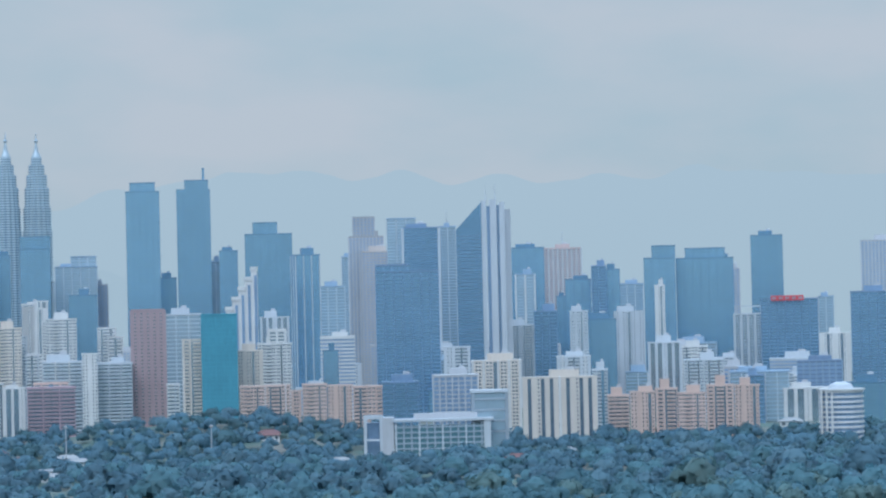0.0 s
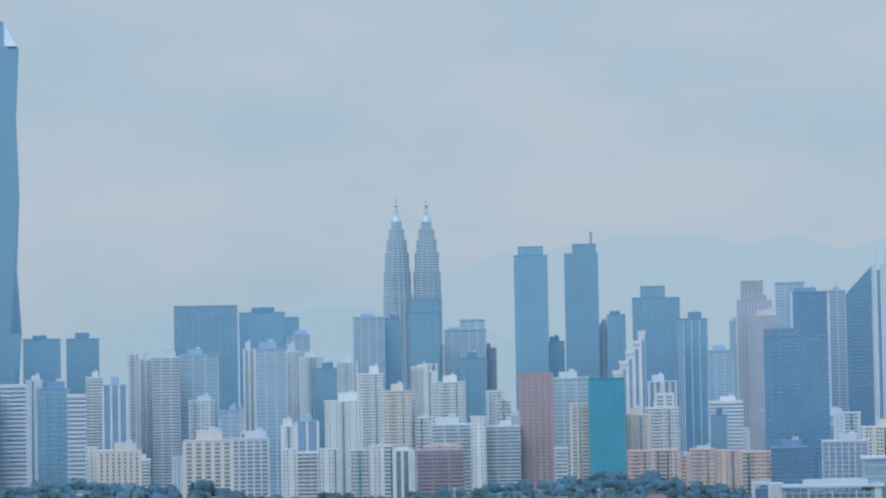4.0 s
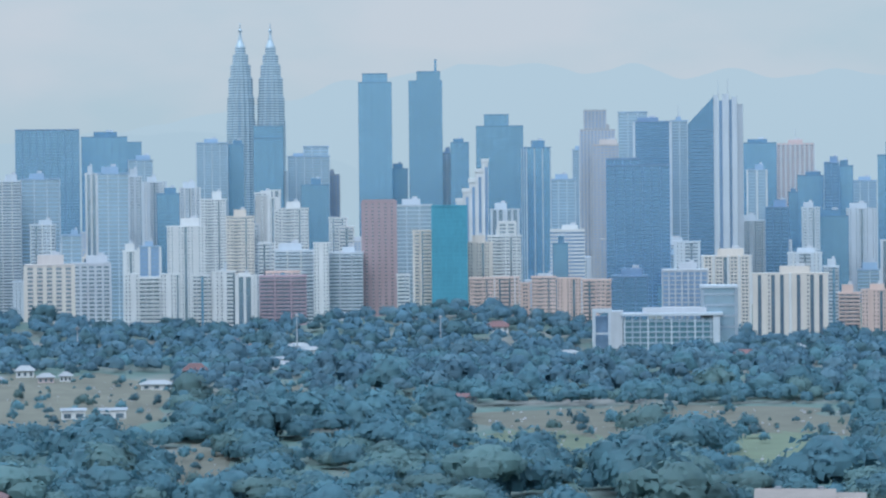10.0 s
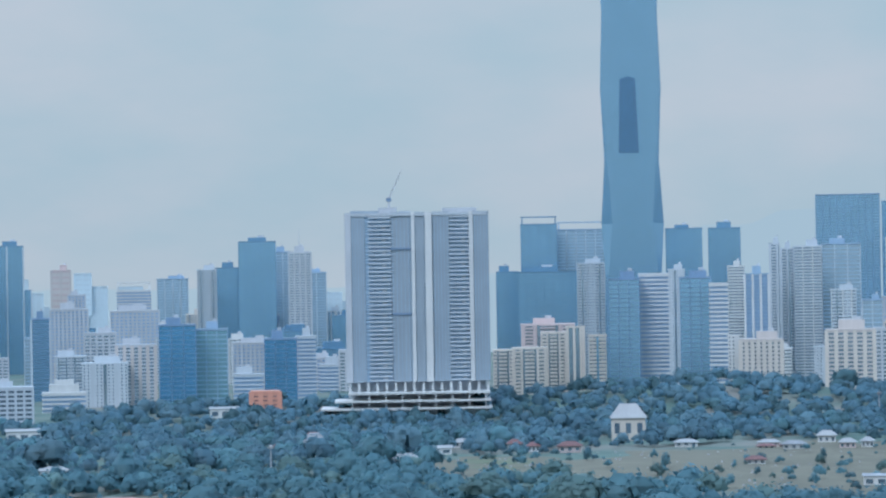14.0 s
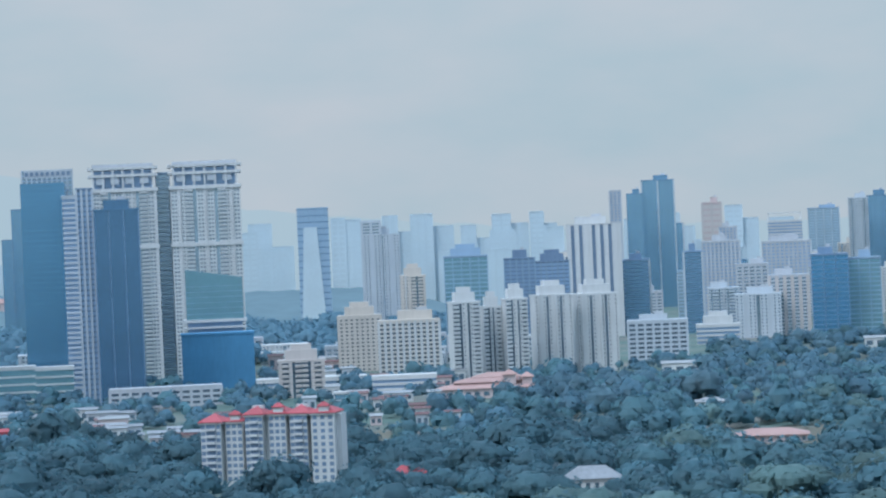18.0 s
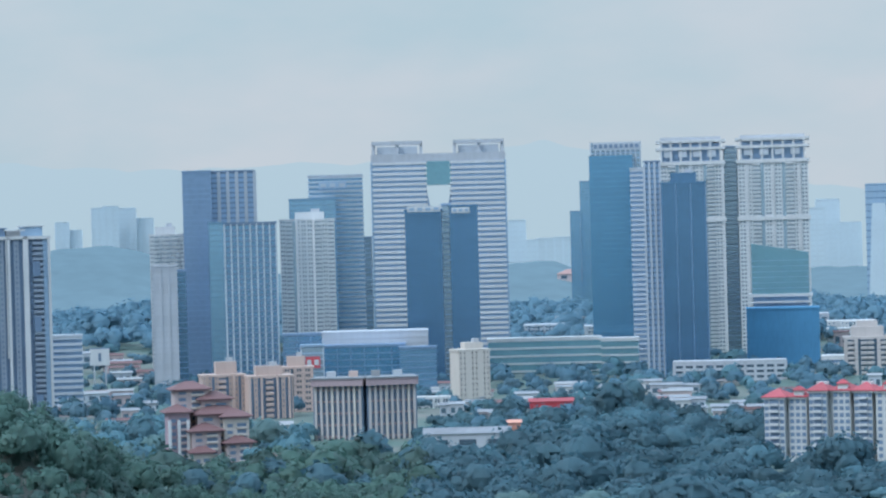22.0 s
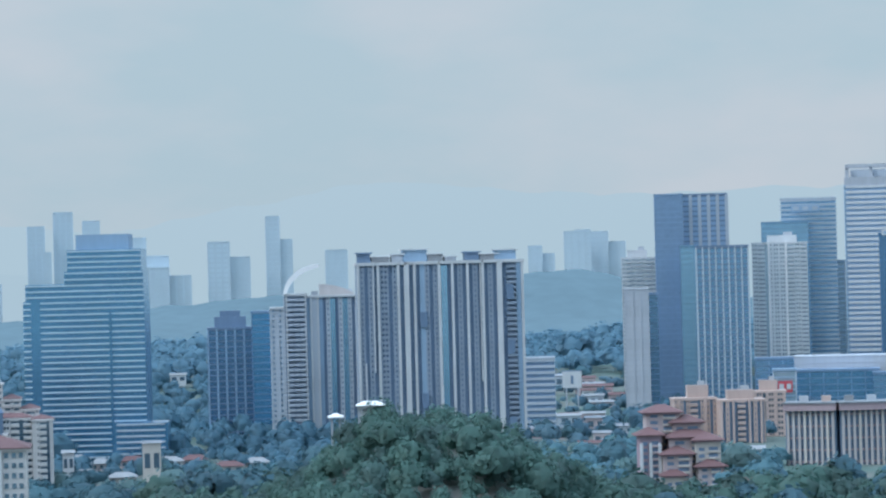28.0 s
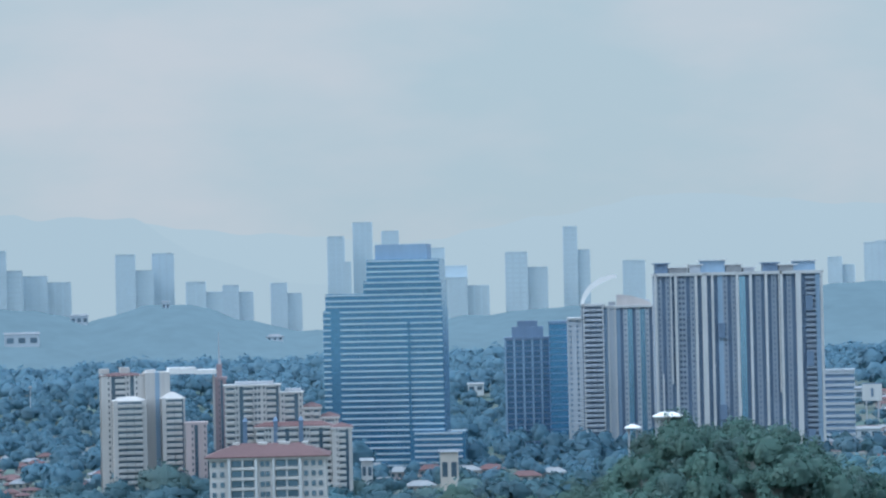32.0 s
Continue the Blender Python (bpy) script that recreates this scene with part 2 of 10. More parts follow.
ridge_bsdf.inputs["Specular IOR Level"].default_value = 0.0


# ---- building helpers ----
EYE = 110.0


def at(brg, dist, z=0.0, turn=0.0):
    """Pose of a thing seen on a bearing (degrees to the right of the twin spires), its front to the lookout."""
    b = radians(brg)
    return pose(dist * math.sin(b), dist * math.cos(b), z, 0, 0, turn - brg)


def link(name, mesh, parent, label="", m=None):
    ob = new(name, mesh)
    ob.parent = parent
    if m is not None:
        ob.matrix_basis = m
    if label:
        ob["label"] = label
    return ob


def part(name, bm, material, parent, label=""):
    me = bpy.data.meshes.new(name)
    bm.to_mesh(me)
    bm.free()
    me.materials.append(M[material])
    return link(name, me, parent, label)


BOXES = {}


def box_mesh(w, d, h, material):
    """A box with its base centre at the origin, shared by all alike boxes."""
    key = (round(w, 2), round(d, 2), round(h, 2), material)
    if key not in BOXES:
        bm = bmesh.new()
        add_box(bm, 0, 0, 0, w, d, h)
        me = bpy.data.meshes.new("box")
        bm.to_mesh(me)
        bm.free()
        me.materials.append(M[material])
        BOXES[key] = me
    return BOXES[key]


def add_box(bm, x, y, z, w, d, h, top=1.0):
    """A box with base centre at x, y, z; its top face scaled by top."""
    v = [bm.verts.new((x + sx * w / 2 * k, y + sy * d / 2 * k, z + zz)) for zz, k in ((0, 1), (h, top))
         for sx, sy in ((-1, -1), (1, -1), (1, 1), (-1, 1))]
    for f in ((3, 2, 1, 0), (4, 5, 6, 7), (0, 1, 5, 4), (1, 2, 6, 5), (2, 3, 7, 6), (3, 0, 4, 7)):
        bm.faces.new([v[i] for i in f])


def piece(name, w, d, h, material, parent, x=0, y=0, z=0, label="", turn=0.0):
    return link(name, box_mesh(w, d, h, material), parent, label, pose(x, y, z, 0, 0, turn))


def thing(name, m, label, category, group=""):
    return tagged(new(name), label, category, group) if m is None else place(tagged(new(name), label, category, group), m)


def place(ob, m):
    ob.matrix_basis = m
    return ob


# style: core glass, spandrel material, spandrel share of a storey, proud depth, storey height, pier material, bay width, pier width
STYLES = {
    "curtain": ("glass_blue", "glass_deep", 0.16, 0.1, 4.0, "glass_deep", 11.0, 0.5),
    "curtain_deep": ("glass_deep", "glass_slate", 0.16, 0.1, 4.0, "glass_slate", 10.0, 0.5),
    "curtain_pale": ("glass_pale", "bluegrey", 0.2, 0.1, 4.0, "pale", 12.0, 0.8),
    "curtain_teal": ("glass_teal", "bluegrey", 0.25, 0.12, 4.0, "bluegrey", 9.0, 0.6),
    "flats_white": ("window", "white", 0.5, 0.5, 3.2, "white", 7.0, 2.2),
    "flats_pale": ("window", "pale", 0.5, 0.5, 3.2, "pale", 8.0, 2.6),
    "flats_cream": ("window", "cream", 0.55, 0.5, 3.2, "cream", 6.0, 2.6),
    "flats_yellow": ("window", "yellow", 0.5, 0.5, 3.1, "yellow", 6.0, 2.8),
    "flats_orange": ("window", "orange", 0.55, 0.5, 3.2, "orange", 9.0, 4.0),
    "flats_pink": ("window", "pink", 0.6, 0.5, 3.2, "pink", 7.0, 3.2),
    "banded_white": ("glass_slate", "white", 0.48, 0.5, 3.8, "", 0, 0),
    "banded_grey": ("glass_slate", "pale", 0.45, 0.4, 3.8, "", 0, 0),
    "ribbed_white": ("glass_slate", "bluegrey", 0.3, 0.2, 3.6, "white", 8.0, 2.2),
    "ribbed_beige": ("window", "beige", 0.5, 0.3, 3.4, "cream", 8.0, 3.4),
    "ribbed_slate": ("glass_slate", "slate", 0.25, 0.2, 3.8, "bluegrey", 6.0, 1.2),
    "brick": ("window", "brown", 0.7, 0.3, 3.3, "brown", 6.0, 3.6),
    # far towers: one pale colour throughout, detail lost to painted haze
    "far_tower": ("pale_haze_panel", "pale_haze_panel", 0.3, 0.1, 8.0, "pale_haze_panel", 12.0, 3.0),
    "concrete": ("window", "grey", 0.5, 0.4, 3.6, "grey", 7.0, 2.0),
    "stone_grey": ("glass_slate", "grey", 0.45, 0.3, 3.8, "grey", 5.0, 2.0),
}
NEAR = 2260.0


def shaft(b, style, w, d, z0, h, near, x=0.0, y=0.0, **over):
    """One storeyed block of a building: glass core, a spandrel for every storey, piers on all four sides."""
    core, sp, share, proud, storey, pier, bay, pw = STYLES[style]
    storey = over.get("storey", storey)
    core, sp, pier = over.get("core", core), over.get("sp", sp), over.get("pier", pier)
    bay, pw, share = over.get("bay", bay), over.get("pw", pw), over.get("share", share)
    piece("core", w, d, h, core, b, x, y, z0)
    n = max(1, int(h / storey))
    storey = h / n
    sh = storey * share
    if near:
        me = box_mesh(w + 2 * proud, d + 2 * proud, sh, sp)
        for i in range(n):
            link("spandrel", me, b, "", pose(x, y, z0 + (i + 1) * storey - sh))
    else:
        bm = bmesh.new()
        for i in range(n):
            add_box(bm, x, y, z0 + (i + 1) * storey - sh, w + 2 * proud, d + 2 * proud, sh)
        tagged(part("storey_grid", bm, sp, b), kind="stuff")
    if pier and bay:
        k, j = max(1, round(w / bay)), max(1, round(d / bay))
        q = proud + 0.25
        spots = []
        for i in range(k + 1):
            for s in (-1, 1):
                spots.append((x - w / 2 + w * i / k, y + s * d / 2))
        for i in range(1, j):
            for s in (-1, 1):
                spots.append((x + s * w / 2, y - d / 2 + d * i / j))
        me = box_mesh(pw, pw if pw < 1 else 2 * q + 0.4, h + 0.3, pier)
        side = box_mesh(2 * q + 0.4, pw, h + 0.3, pier)
        corner = box_mesh(pw, pw, h + 0.3, pier)
        if near:
            for px, py in spots:
                on_side = abs(abs(px - x) - w / 2) < 0.01
                m = corner if on_side and abs(abs(py - y) - d / 2) < 0.01 else side if on_side else me
                link("pier", m, b, "", pose(px, py, z0))
        else:
            bm = bmesh.new()
            for px, py in spots:
                add_box(bm, px, py, z0, max(pw, 2 * q) if pw < 1 else pw, 2 * q + 0.4, h + 0.3)
            tagged(part("pier_grid", bm, pier, b), kind="stuff")


SEGMENT = {"F": 0.95, "P": 0.8, "b": 1.7, "w": 1.5, "f": 0.45, "s": 0.65, "g": 1.1, "p": 0.9, "n": 0.8}


def pattern_front(b, pattern, w, d, z0, h, single, wall, storey=3.2, glass="window", fin="", x=0.0, y=0.0):
    """A residential block read from end to end: b balconies, w walls with windows, f fins, F broad fins, P slate-blue panels, s dark slots, g glass bays, p plain wall, n narrow windows."""
    fin = fin or wall
    piece("core", w - 1.0, d - 1.0, h, glass, b, x, y, z0)
    piece("side_wall", 0.8, d, h, wall, b, x - w / 2 + 0.4, y, z0)
    piece("side_wall", 0.8, d, h, wall, b, x + w / 2 - 0.4, y, z0)
    n = max(1, int(h / storey))
    st = h / n
    unit = w / sum(SEGMENT[c] for c in pattern)
    row = []
    u = x - w / 2
    for c in pattern:
        sw = unit * SEGMENT[c]
        cx = u + sw / 2
        u += sw
        if c in "fF":
            piece("fin", sw * 0.9, d + 3.0, h + 1.5, fin, b, cx, y, z0)
        elif c == "g":
            piece("glass_bay", sw * 0.96, d + 1.8, h - 1, "glass_blue", b, cx, y, z0)
        elif c in "pP":
            piece("wall_panel", sw, d + 1.2, h + 0.4, wall if c == "p" else "bluegrey", b, cx, y, z0)
        for side in (-1, 1):
            yy = y + side * (d / 2)
            if c == "b":
                if single and side < 0:
                    me = box_mesh(sw * 0.94, 2.0, st * 0.44, wall)
                    for i in range(n):
                        link("balcony", me, b, "", pose(cx, yy - 0.7, z0 + st * i))
                else:
                    row.append((cx, yy + side * 0.7, 0.0, sw * 0.94, 2.0, st * 0.44))
                row.append((cx, yy, st * 0.82, sw, 1.0, st * 0.18))
            elif c == "w":
                row.append((cx, yy, 0.0, sw, 1.1, st * 0.48))
                row.append((cx - sw * 0.42, yy, st * 0.48, sw * 0.16, 1.1, st * 0.52))
                row.append((cx + sw * 0.42, yy, st * 0.48, sw * 0.16, 1.1, st * 0.52))
                row.append((cx, yy, st * 0.48, sw * 0.12, 1.1, st * 0.52))
            elif c == "n":
                row.append((cx - sw * 0.33, yy, 0.0, sw * 0.34, 1.2, st))
                row.append((cx + sw * 0.33, yy, 0.0, sw * 0.34, 1.2, st))
                row.append((cx, yy, 0.0, sw * 0.4, 1.1, st * 0.5))
    if not row:
        return
    bm = bmesh.new()
    for i in range(n):
        for cx, cy, cz, sw, sd, sh in row:
            add_box(bm, cx, cy, cz + st * i, sw, sd, sh)
    ob = tagged(part("storey_grid", bm, wall, b), kind="stuff")
    ob.matrix_basis = pose(0, 0, z0)


PATTERNS = ("fbsbfwwfbsbf", "wsbbswfwsbbsw", "pnfnpbsbpnfnp", "bfbgbfb", "fwfwsfwfwf", "nnpnnsnnpnn", "pbpsbbspbp", "fsfsffsfsf", "wwbwwsww", "pnsnpnsnp", "bbfbbfbb")


def roof_bits(b, w, d, z, top, sp, rng, x=0.0, y=0.0):
    """Parapet, plant room, tanks and masts on a flat roof."""
    if top == "none":
        return
    piece("parapet", w + 1.2, d + 1.2, 1.4, sp, b, x, y, z)
    if top in ("plant", "mast", "crane"):
        pw, ph = w * rng.uniform(0.35, 0.6), rng.uniform(4, 8)
        px = x + rng.uniform(-0.15, 0.15) * w
        piece("plant_room", pw, d * 0.5, ph, sp, b, px, y, z + 1.4)
        piece("water_tank", pw * 0.3, d * 0.25, 2.5, "grey", b, px + pw * 0.2, y, z + 1.4 + ph)
        if top == "mast":
            bm = bmesh.new()
            add_box(bm, px, y, z + 1.4 + ph, 1.2, 1.2, rng.uniform(14, 26), 0.25)
            part("mast", bm, "steel", b)
    if top == "crown":
        piece("crown", w * 0.7, d * 0.7, 7, sp, b, x, y, z + 1.4)
        piece("crown_cap", w * 0.45, d * 0.45, 4, sp, b, x, y, z + 8.4)
    if top == "frame":
        for s in (-1, 1):
            piece("roof_post", 1.2, 1.2, 9, sp, b, x + s * w * 0.46, y - d * 0.4, z)
            piece("roof_post", 1.2, 1.2, 9, sp, b, x + s * w * 0.46, y + d * 0.4, z)
        piece("roof_beam", w, 1.4, 1.6, sp, b, x, y - d * 0.4, z + 9)


def tower(name, label, category, brg, dist, w, d, h, style="curtain", top="plant", turn=0.0, z=0.0, group="", tiers=(), **over):
    """A storeyed building; tiers are further blocks (offset, width, depth, height) on or beside the main one."""
    rng = random.Random(int(abs(brg) * 1000 + dist))
    b = thing(name, at(brg, dist, z, turn), label, category, group)
    near = dist < NEAR
    # beyond 2380 m windows turn paler, haze put into the glass colour
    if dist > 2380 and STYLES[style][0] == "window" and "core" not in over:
        over["core"] = "haze_glass"
    sp = over.get("sp", STYLES[style][1])
    pattern = over.pop("pattern", "")
    if style.startswith("flats") and not pattern and "bay" not in over and "share" not in over:
        pattern = rng.choice(PATTERNS)
        if w / len(pattern) < 2.2:
            pattern = pattern[:max(3, int(w / 2.6))]
    if pattern:
        fin = over.get("fin", rng.choice((sp, sp, "white", "pale")))
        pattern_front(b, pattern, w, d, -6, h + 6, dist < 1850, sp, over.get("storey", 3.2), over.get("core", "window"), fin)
    elif style == "far_tower" and w > 40:
        k = rng.uniform(0.8, 0.92)
        shaft(b, style, w * 0.5, d, -6, h + 6, near, -w * 0.25, **over)
        shaft(b, style, w * 0.48, d * 0.7, -6, h * k + 6, near, w * 0.25, **over)
        roof_bits(b, w * 0.5, d, h, "flat", sp, rng, -w * 0.25)
        roof_bits(b, w * 0.48, d * 0.7, h * k, "flat", sp, rng, w * 0.25)
        return b
    else:
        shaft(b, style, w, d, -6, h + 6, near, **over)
    roof_bits(b, w, d, h, top, sp, rng)
    for tx, tw, td, th in tiers:
        base = h if tw < w * 0.98 and abs(tx) + tw / 2 <= w / 2 + 0.5 and th > h else -6
        shaft(b, style, tw, td, base, th - base, near, tx, 0.0 if base > 0 else -0.5, **over)
        roof_bits(b, tw, td, th, "flat", sp, rng, tx)
    return b


# ---- ground ----
def bell(brg, dist, b0, d0, wb, wd):
    """A smooth rise centred on a bearing and distance, wb degrees and wd metres wide."""
    return math.exp(-((brg - b0) / wb) ** 2 - ((dist - d0) / wd) ** 2)


HILLS = (  # height, bearing, distance, width in degrees, width in metres
    (44.5, -47.4, 1060, 3.35, 110),
    (6, -49.2, 1060, 1.2, 100),
    (2, -41.0, 1180, 3.2, 130),
    (22, -41.8, 3000, 3.6, 420),
    (14, -32.5, 3000, 4.5, 380),
    (14, -57.5, 3000, 5.5, 420),
    (12, -50.5, 3000, 3.5, 420),
    (14, -60.0, 2500, 6.0, 350),
    (15, -47.5, 2700, 5.0, 400),
    (24, -7.0, 2400, 5.0, 190),
    (24, 3.5, 2400, 3.2, 170),
    (9, -16.0, 2420, 5.0, 190),
)


def ground_z(brg, dist):
    lookout = max(0.0, 108.3 - 0.27 * dist) if dist < 401 else 0.0
    z = sum(h * bell(brg, dist, b, d, wb, wd) for h, b, d, wb, wd in HILLS)
    p = Vector((dist * math.sin(radians(brg)) / 260, dist * math.cos(radians(brg)) / 260, 0))
    return lookout + z + (2.5 * noise.noise(p) - 1.5 if dist > 500 else 0.0)


def ground_material():
    m = surface("ground", (0.07, 0.12, 0.105), 0.9, 0, 0.4, 0.08, 0.01)
    n, l = m.node_tree.nodes, m.node_tree.links
    b = next(x for x in n if x.type == "BSDF_PRINCIPLED")
    old = b.inputs["Base Color"].links[0].from_socket
    tc, nz, ramp = n.new("ShaderNodeTexCoord"), n.new("ShaderNodeTexNoise"), n.new("ShaderNodeValToRGB")
    nz.inputs["Scale"].default_value, nz.inputs["Detail"].default_value = 0.012, 6
    l.new(tc.outputs["Object"], nz.inputs["Vector"])
    ramp.color_ramp.elements[0].position, ramp.color_ramp.elements[1].position = 0.45, 0.66
    l.new(nz.outputs["Fac"], ramp.inputs[0])
    mix = n.new("ShaderNodeMix")
    mix.data_type = "RGBA"
    l.new(ramp.outputs[0], mix.inputs["Factor"])
    l.new(old, mix.inputs[6])
    mix.inputs[7].default_value = (0.17, 0.165, 0.15, 1)
    l.new(mix.outputs[2], b.inputs["Base Color"])
    return m


M["ground"] = ground_material()
verts, faces = [], []
RINGS = [0, 30, 80, 140, 200, 260, 320, 380, 420, 480] + [520 + 40 * i for i in range(0, 62)] + [3000 + 90 * i for i in range(0, 22)] + [4950]
STEPS = 300
for r in RINGS:
    for k in range(STEPS):
        a = -180 + 360 * k / STEPS
        verts.append((r * math.sin(radians(a)), r * math.cos(radians(a)), ground_z(a, r)))
for i in range(len(RINGS) - 1):
    for k in range(STEPS):
        a, b = i * STEPS + k, i * STEPS + (k + 1) % STEPS
        faces.append((a, a + STEPS, b + STEPS, b))
me = bpy.data.meshes.new("ground")
me.from_pydata(verts, [], faces)
me.materials.append(M["ground"])
tagged(new("ground", me), "wooded green ground with bare earth patches below the hill", "ground", kind="structure")


def ridge(name, label, dist, profile, seed, material="hill", depth=160, rough=1.0):
    """A far mountain ridge: a strip of slope with an uneven crest; profile gives the crest's height on a bearing."""
    rng = random.Random(seed)
    vs, fs = [], []
    n = 900
    for i in range(n + 1):
        b = -75 + 100 * i / n
        fuzz = rough * 2.2 * (noise.noise(Vector((b * 9, seed, 7))) + noise.noise(Vector((b * 31, seed, 2))))
        h = profile(b) + rough * 6 * noise.noise(Vector((b * 0.6, seed, 0))) + 3 * noise.noise(Vector((b * 2.3, seed, 4))) + (fuzz if material == "far_ridge" else 0)
        for j, (dd, k) in enumerate(((-depth, 0.0), (-depth * 0.56, 0.45), (-depth * 0.25, 0.8), (0, 1.0), (40, 0.6))):
            d = dist + dd
            vs.append((d * math.sin(radians(b)), d * math.cos(radians(b)), -8 + (h + 8) * k * (1 + 0.05 * noise.noise(Vector((b, j, seed))))))
    for i in range(n):
        for j in range(4):
            a = i * 5 + j
            fs.append((a, a + 5, a + 6, a + 1))
    me = bpy.data.meshes.new(name)
    me.from_pydata(vs, [], fs)
    for p in me.polygons:
        p.use_smooth = True
    me.materials.append(M[material])
    tagged(new(name, me), label, "mountain", kind="structure")


# the nearer hill: the same painted haze glow, slightly darker
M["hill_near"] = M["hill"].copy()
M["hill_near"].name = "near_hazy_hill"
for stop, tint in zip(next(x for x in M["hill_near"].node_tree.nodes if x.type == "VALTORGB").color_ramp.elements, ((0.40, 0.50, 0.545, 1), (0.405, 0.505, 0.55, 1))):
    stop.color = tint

CREST = ((-180, 200), (-75, 200), (-60, 228), (-54, 180), (-48.5, 262), (-44, 225), (-38, 235), (-35.5, 258), (-30, 170), (-24, 115), (-15, 110), (-8, 150),
         (-3, 250), (1, 320), (3.9, 368), (7.3, 352), (10.7, 340), (13.7, 352), (18, 330), (25, 280), (180, 200))


def crest(b):
    return float(np.interp(b, [p[0] for p in CREST], [p[1] for p in CREST]))


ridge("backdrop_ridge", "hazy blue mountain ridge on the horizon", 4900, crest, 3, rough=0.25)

NEAR_HILL = ((-75, 200), (-62, 240), (-59.6, 230), (-58.3, 168), (-56.5, 120), (-52, 60), (-15, 60), (-9, 170), (-5.8, 228), (-3, 248), (-1.7, 248), (0, 232), (3, 150), (6, 60), (25, 60))


def near_hill(b):
    return float(np.interp(b, [p[0] for p in NEAR_HILL], [p[1] for p in NEAR_HILL]))


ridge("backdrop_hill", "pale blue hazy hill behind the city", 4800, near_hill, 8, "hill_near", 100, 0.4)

WOODED = ((-75, 70), (-62.3, 88), (-61.6, 83), (-60.6, 64), (-59.4, 83), (-58.5, 88), (-57.5, 67), (-56.4, 45), (-55.2, 40), (-53.4, 58), (-51, 69), (-48, 74), (-45.8, 93), (-44.5, 100), (-43.8, 92),
          (-42, 52), (-39, 50), (-37.6, 56), (-35.3, 57), (-34.7, 44), (-30.2, 40), (-27.8, 40), (-26, 10), (-25, -30), (25, -30))


def wooded(b):
    return float(np.interp(b, [p[0] for p in WOODED], [p[1] for p in WOODED]))


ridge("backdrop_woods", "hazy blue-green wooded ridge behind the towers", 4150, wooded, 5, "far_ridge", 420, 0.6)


# ---- landmark buildings ----
def spun(bm, rings, n, star=0.0, x=0.0, y=0.0, phase=0.0):
    """A closed shell of rings (radius, height); star makes the outline lobed."""
    loops = []
    for r, z in rings:
        loops.append([bm.verts.new((x + r * (1 + star * (1 if k % 2 else -1)) * math.cos(phase + 2 * math.pi * k / n),
                                    y + r * (1 + star * (1 if k % 2 else -1)) * math.sin(phase + 2 * math.pi * k / n), z)) for k in range(n)])
    for a, b in zip(loops, loops[1:]):
        for k in range(n):
            bm.faces.new((a[k], a[(k + 1) % n], b[(k + 1) % n], b[k]))
    bm.faces.new(loops[0][::-1])
    bm.faces.new(loops[-1])


def twin_spire_tower(brg, dist, w, h):
    b = thing("twin_spire_tower", at(brg, dist), "hazy grey stepped skyscraper with a tall spire, one of a pair", "skyscraper", "twin spire towers")
    r = w / 2
    stages = ((1.0, 0.0, 0.62), (0.94, 0.62, 0.71), (0.84, 0.71, 0.785), (0.70, 0.785, 0.835), (0.54, 0.835, 0.875), (0.36, 0.875, 0.905))
    for k, z0, z1 in stages:
        bm = bmesh.new()
        spun(bm, ((r * k, h * z0), (r * k * 0.985, h * z1)), 32, 0.05)
        part("tier", bm, "spire_steel", b)
        n = max(2, int(h * (z1 - z0) / 4.2))
        bm = bmesh.new()
        for i in range(n):
            z = h * z0 + h * (z1 - z0) * i / n
            spun(bm, ((r * k * 1.02, z), (r * k * 1.02, z + 1.5)), 32, 0.05)
        tagged(part("sunshade_grid", bm, "glass_pale", b), kind="stuff")
    bm = bmesh.new()
    spun(bm, ((r * 0.34, h * 0.905), (r * 0.16, h * 0.93), (r * 0.08, h * 0.955), (0.5, h)), 12)
    part("spire", bm, "spire_steel", b)
    bm = bmesh.new()
    bmesh.ops.create_uvsphere(bm, u_segments=12, v_segments=8, radius=3.2, matrix=Matrix.Translation((0, 0, h * 0.968)))
    part("ring_ball", bm, "spire_steel", b)
    bm = bmesh.new()
    spun(bm, ((r * 0.42, 0), (r * 0.42, h * 0.42)), 16, 0.0, r * 1.2, -4)
    part("bustle", bm, "spire_steel", b)


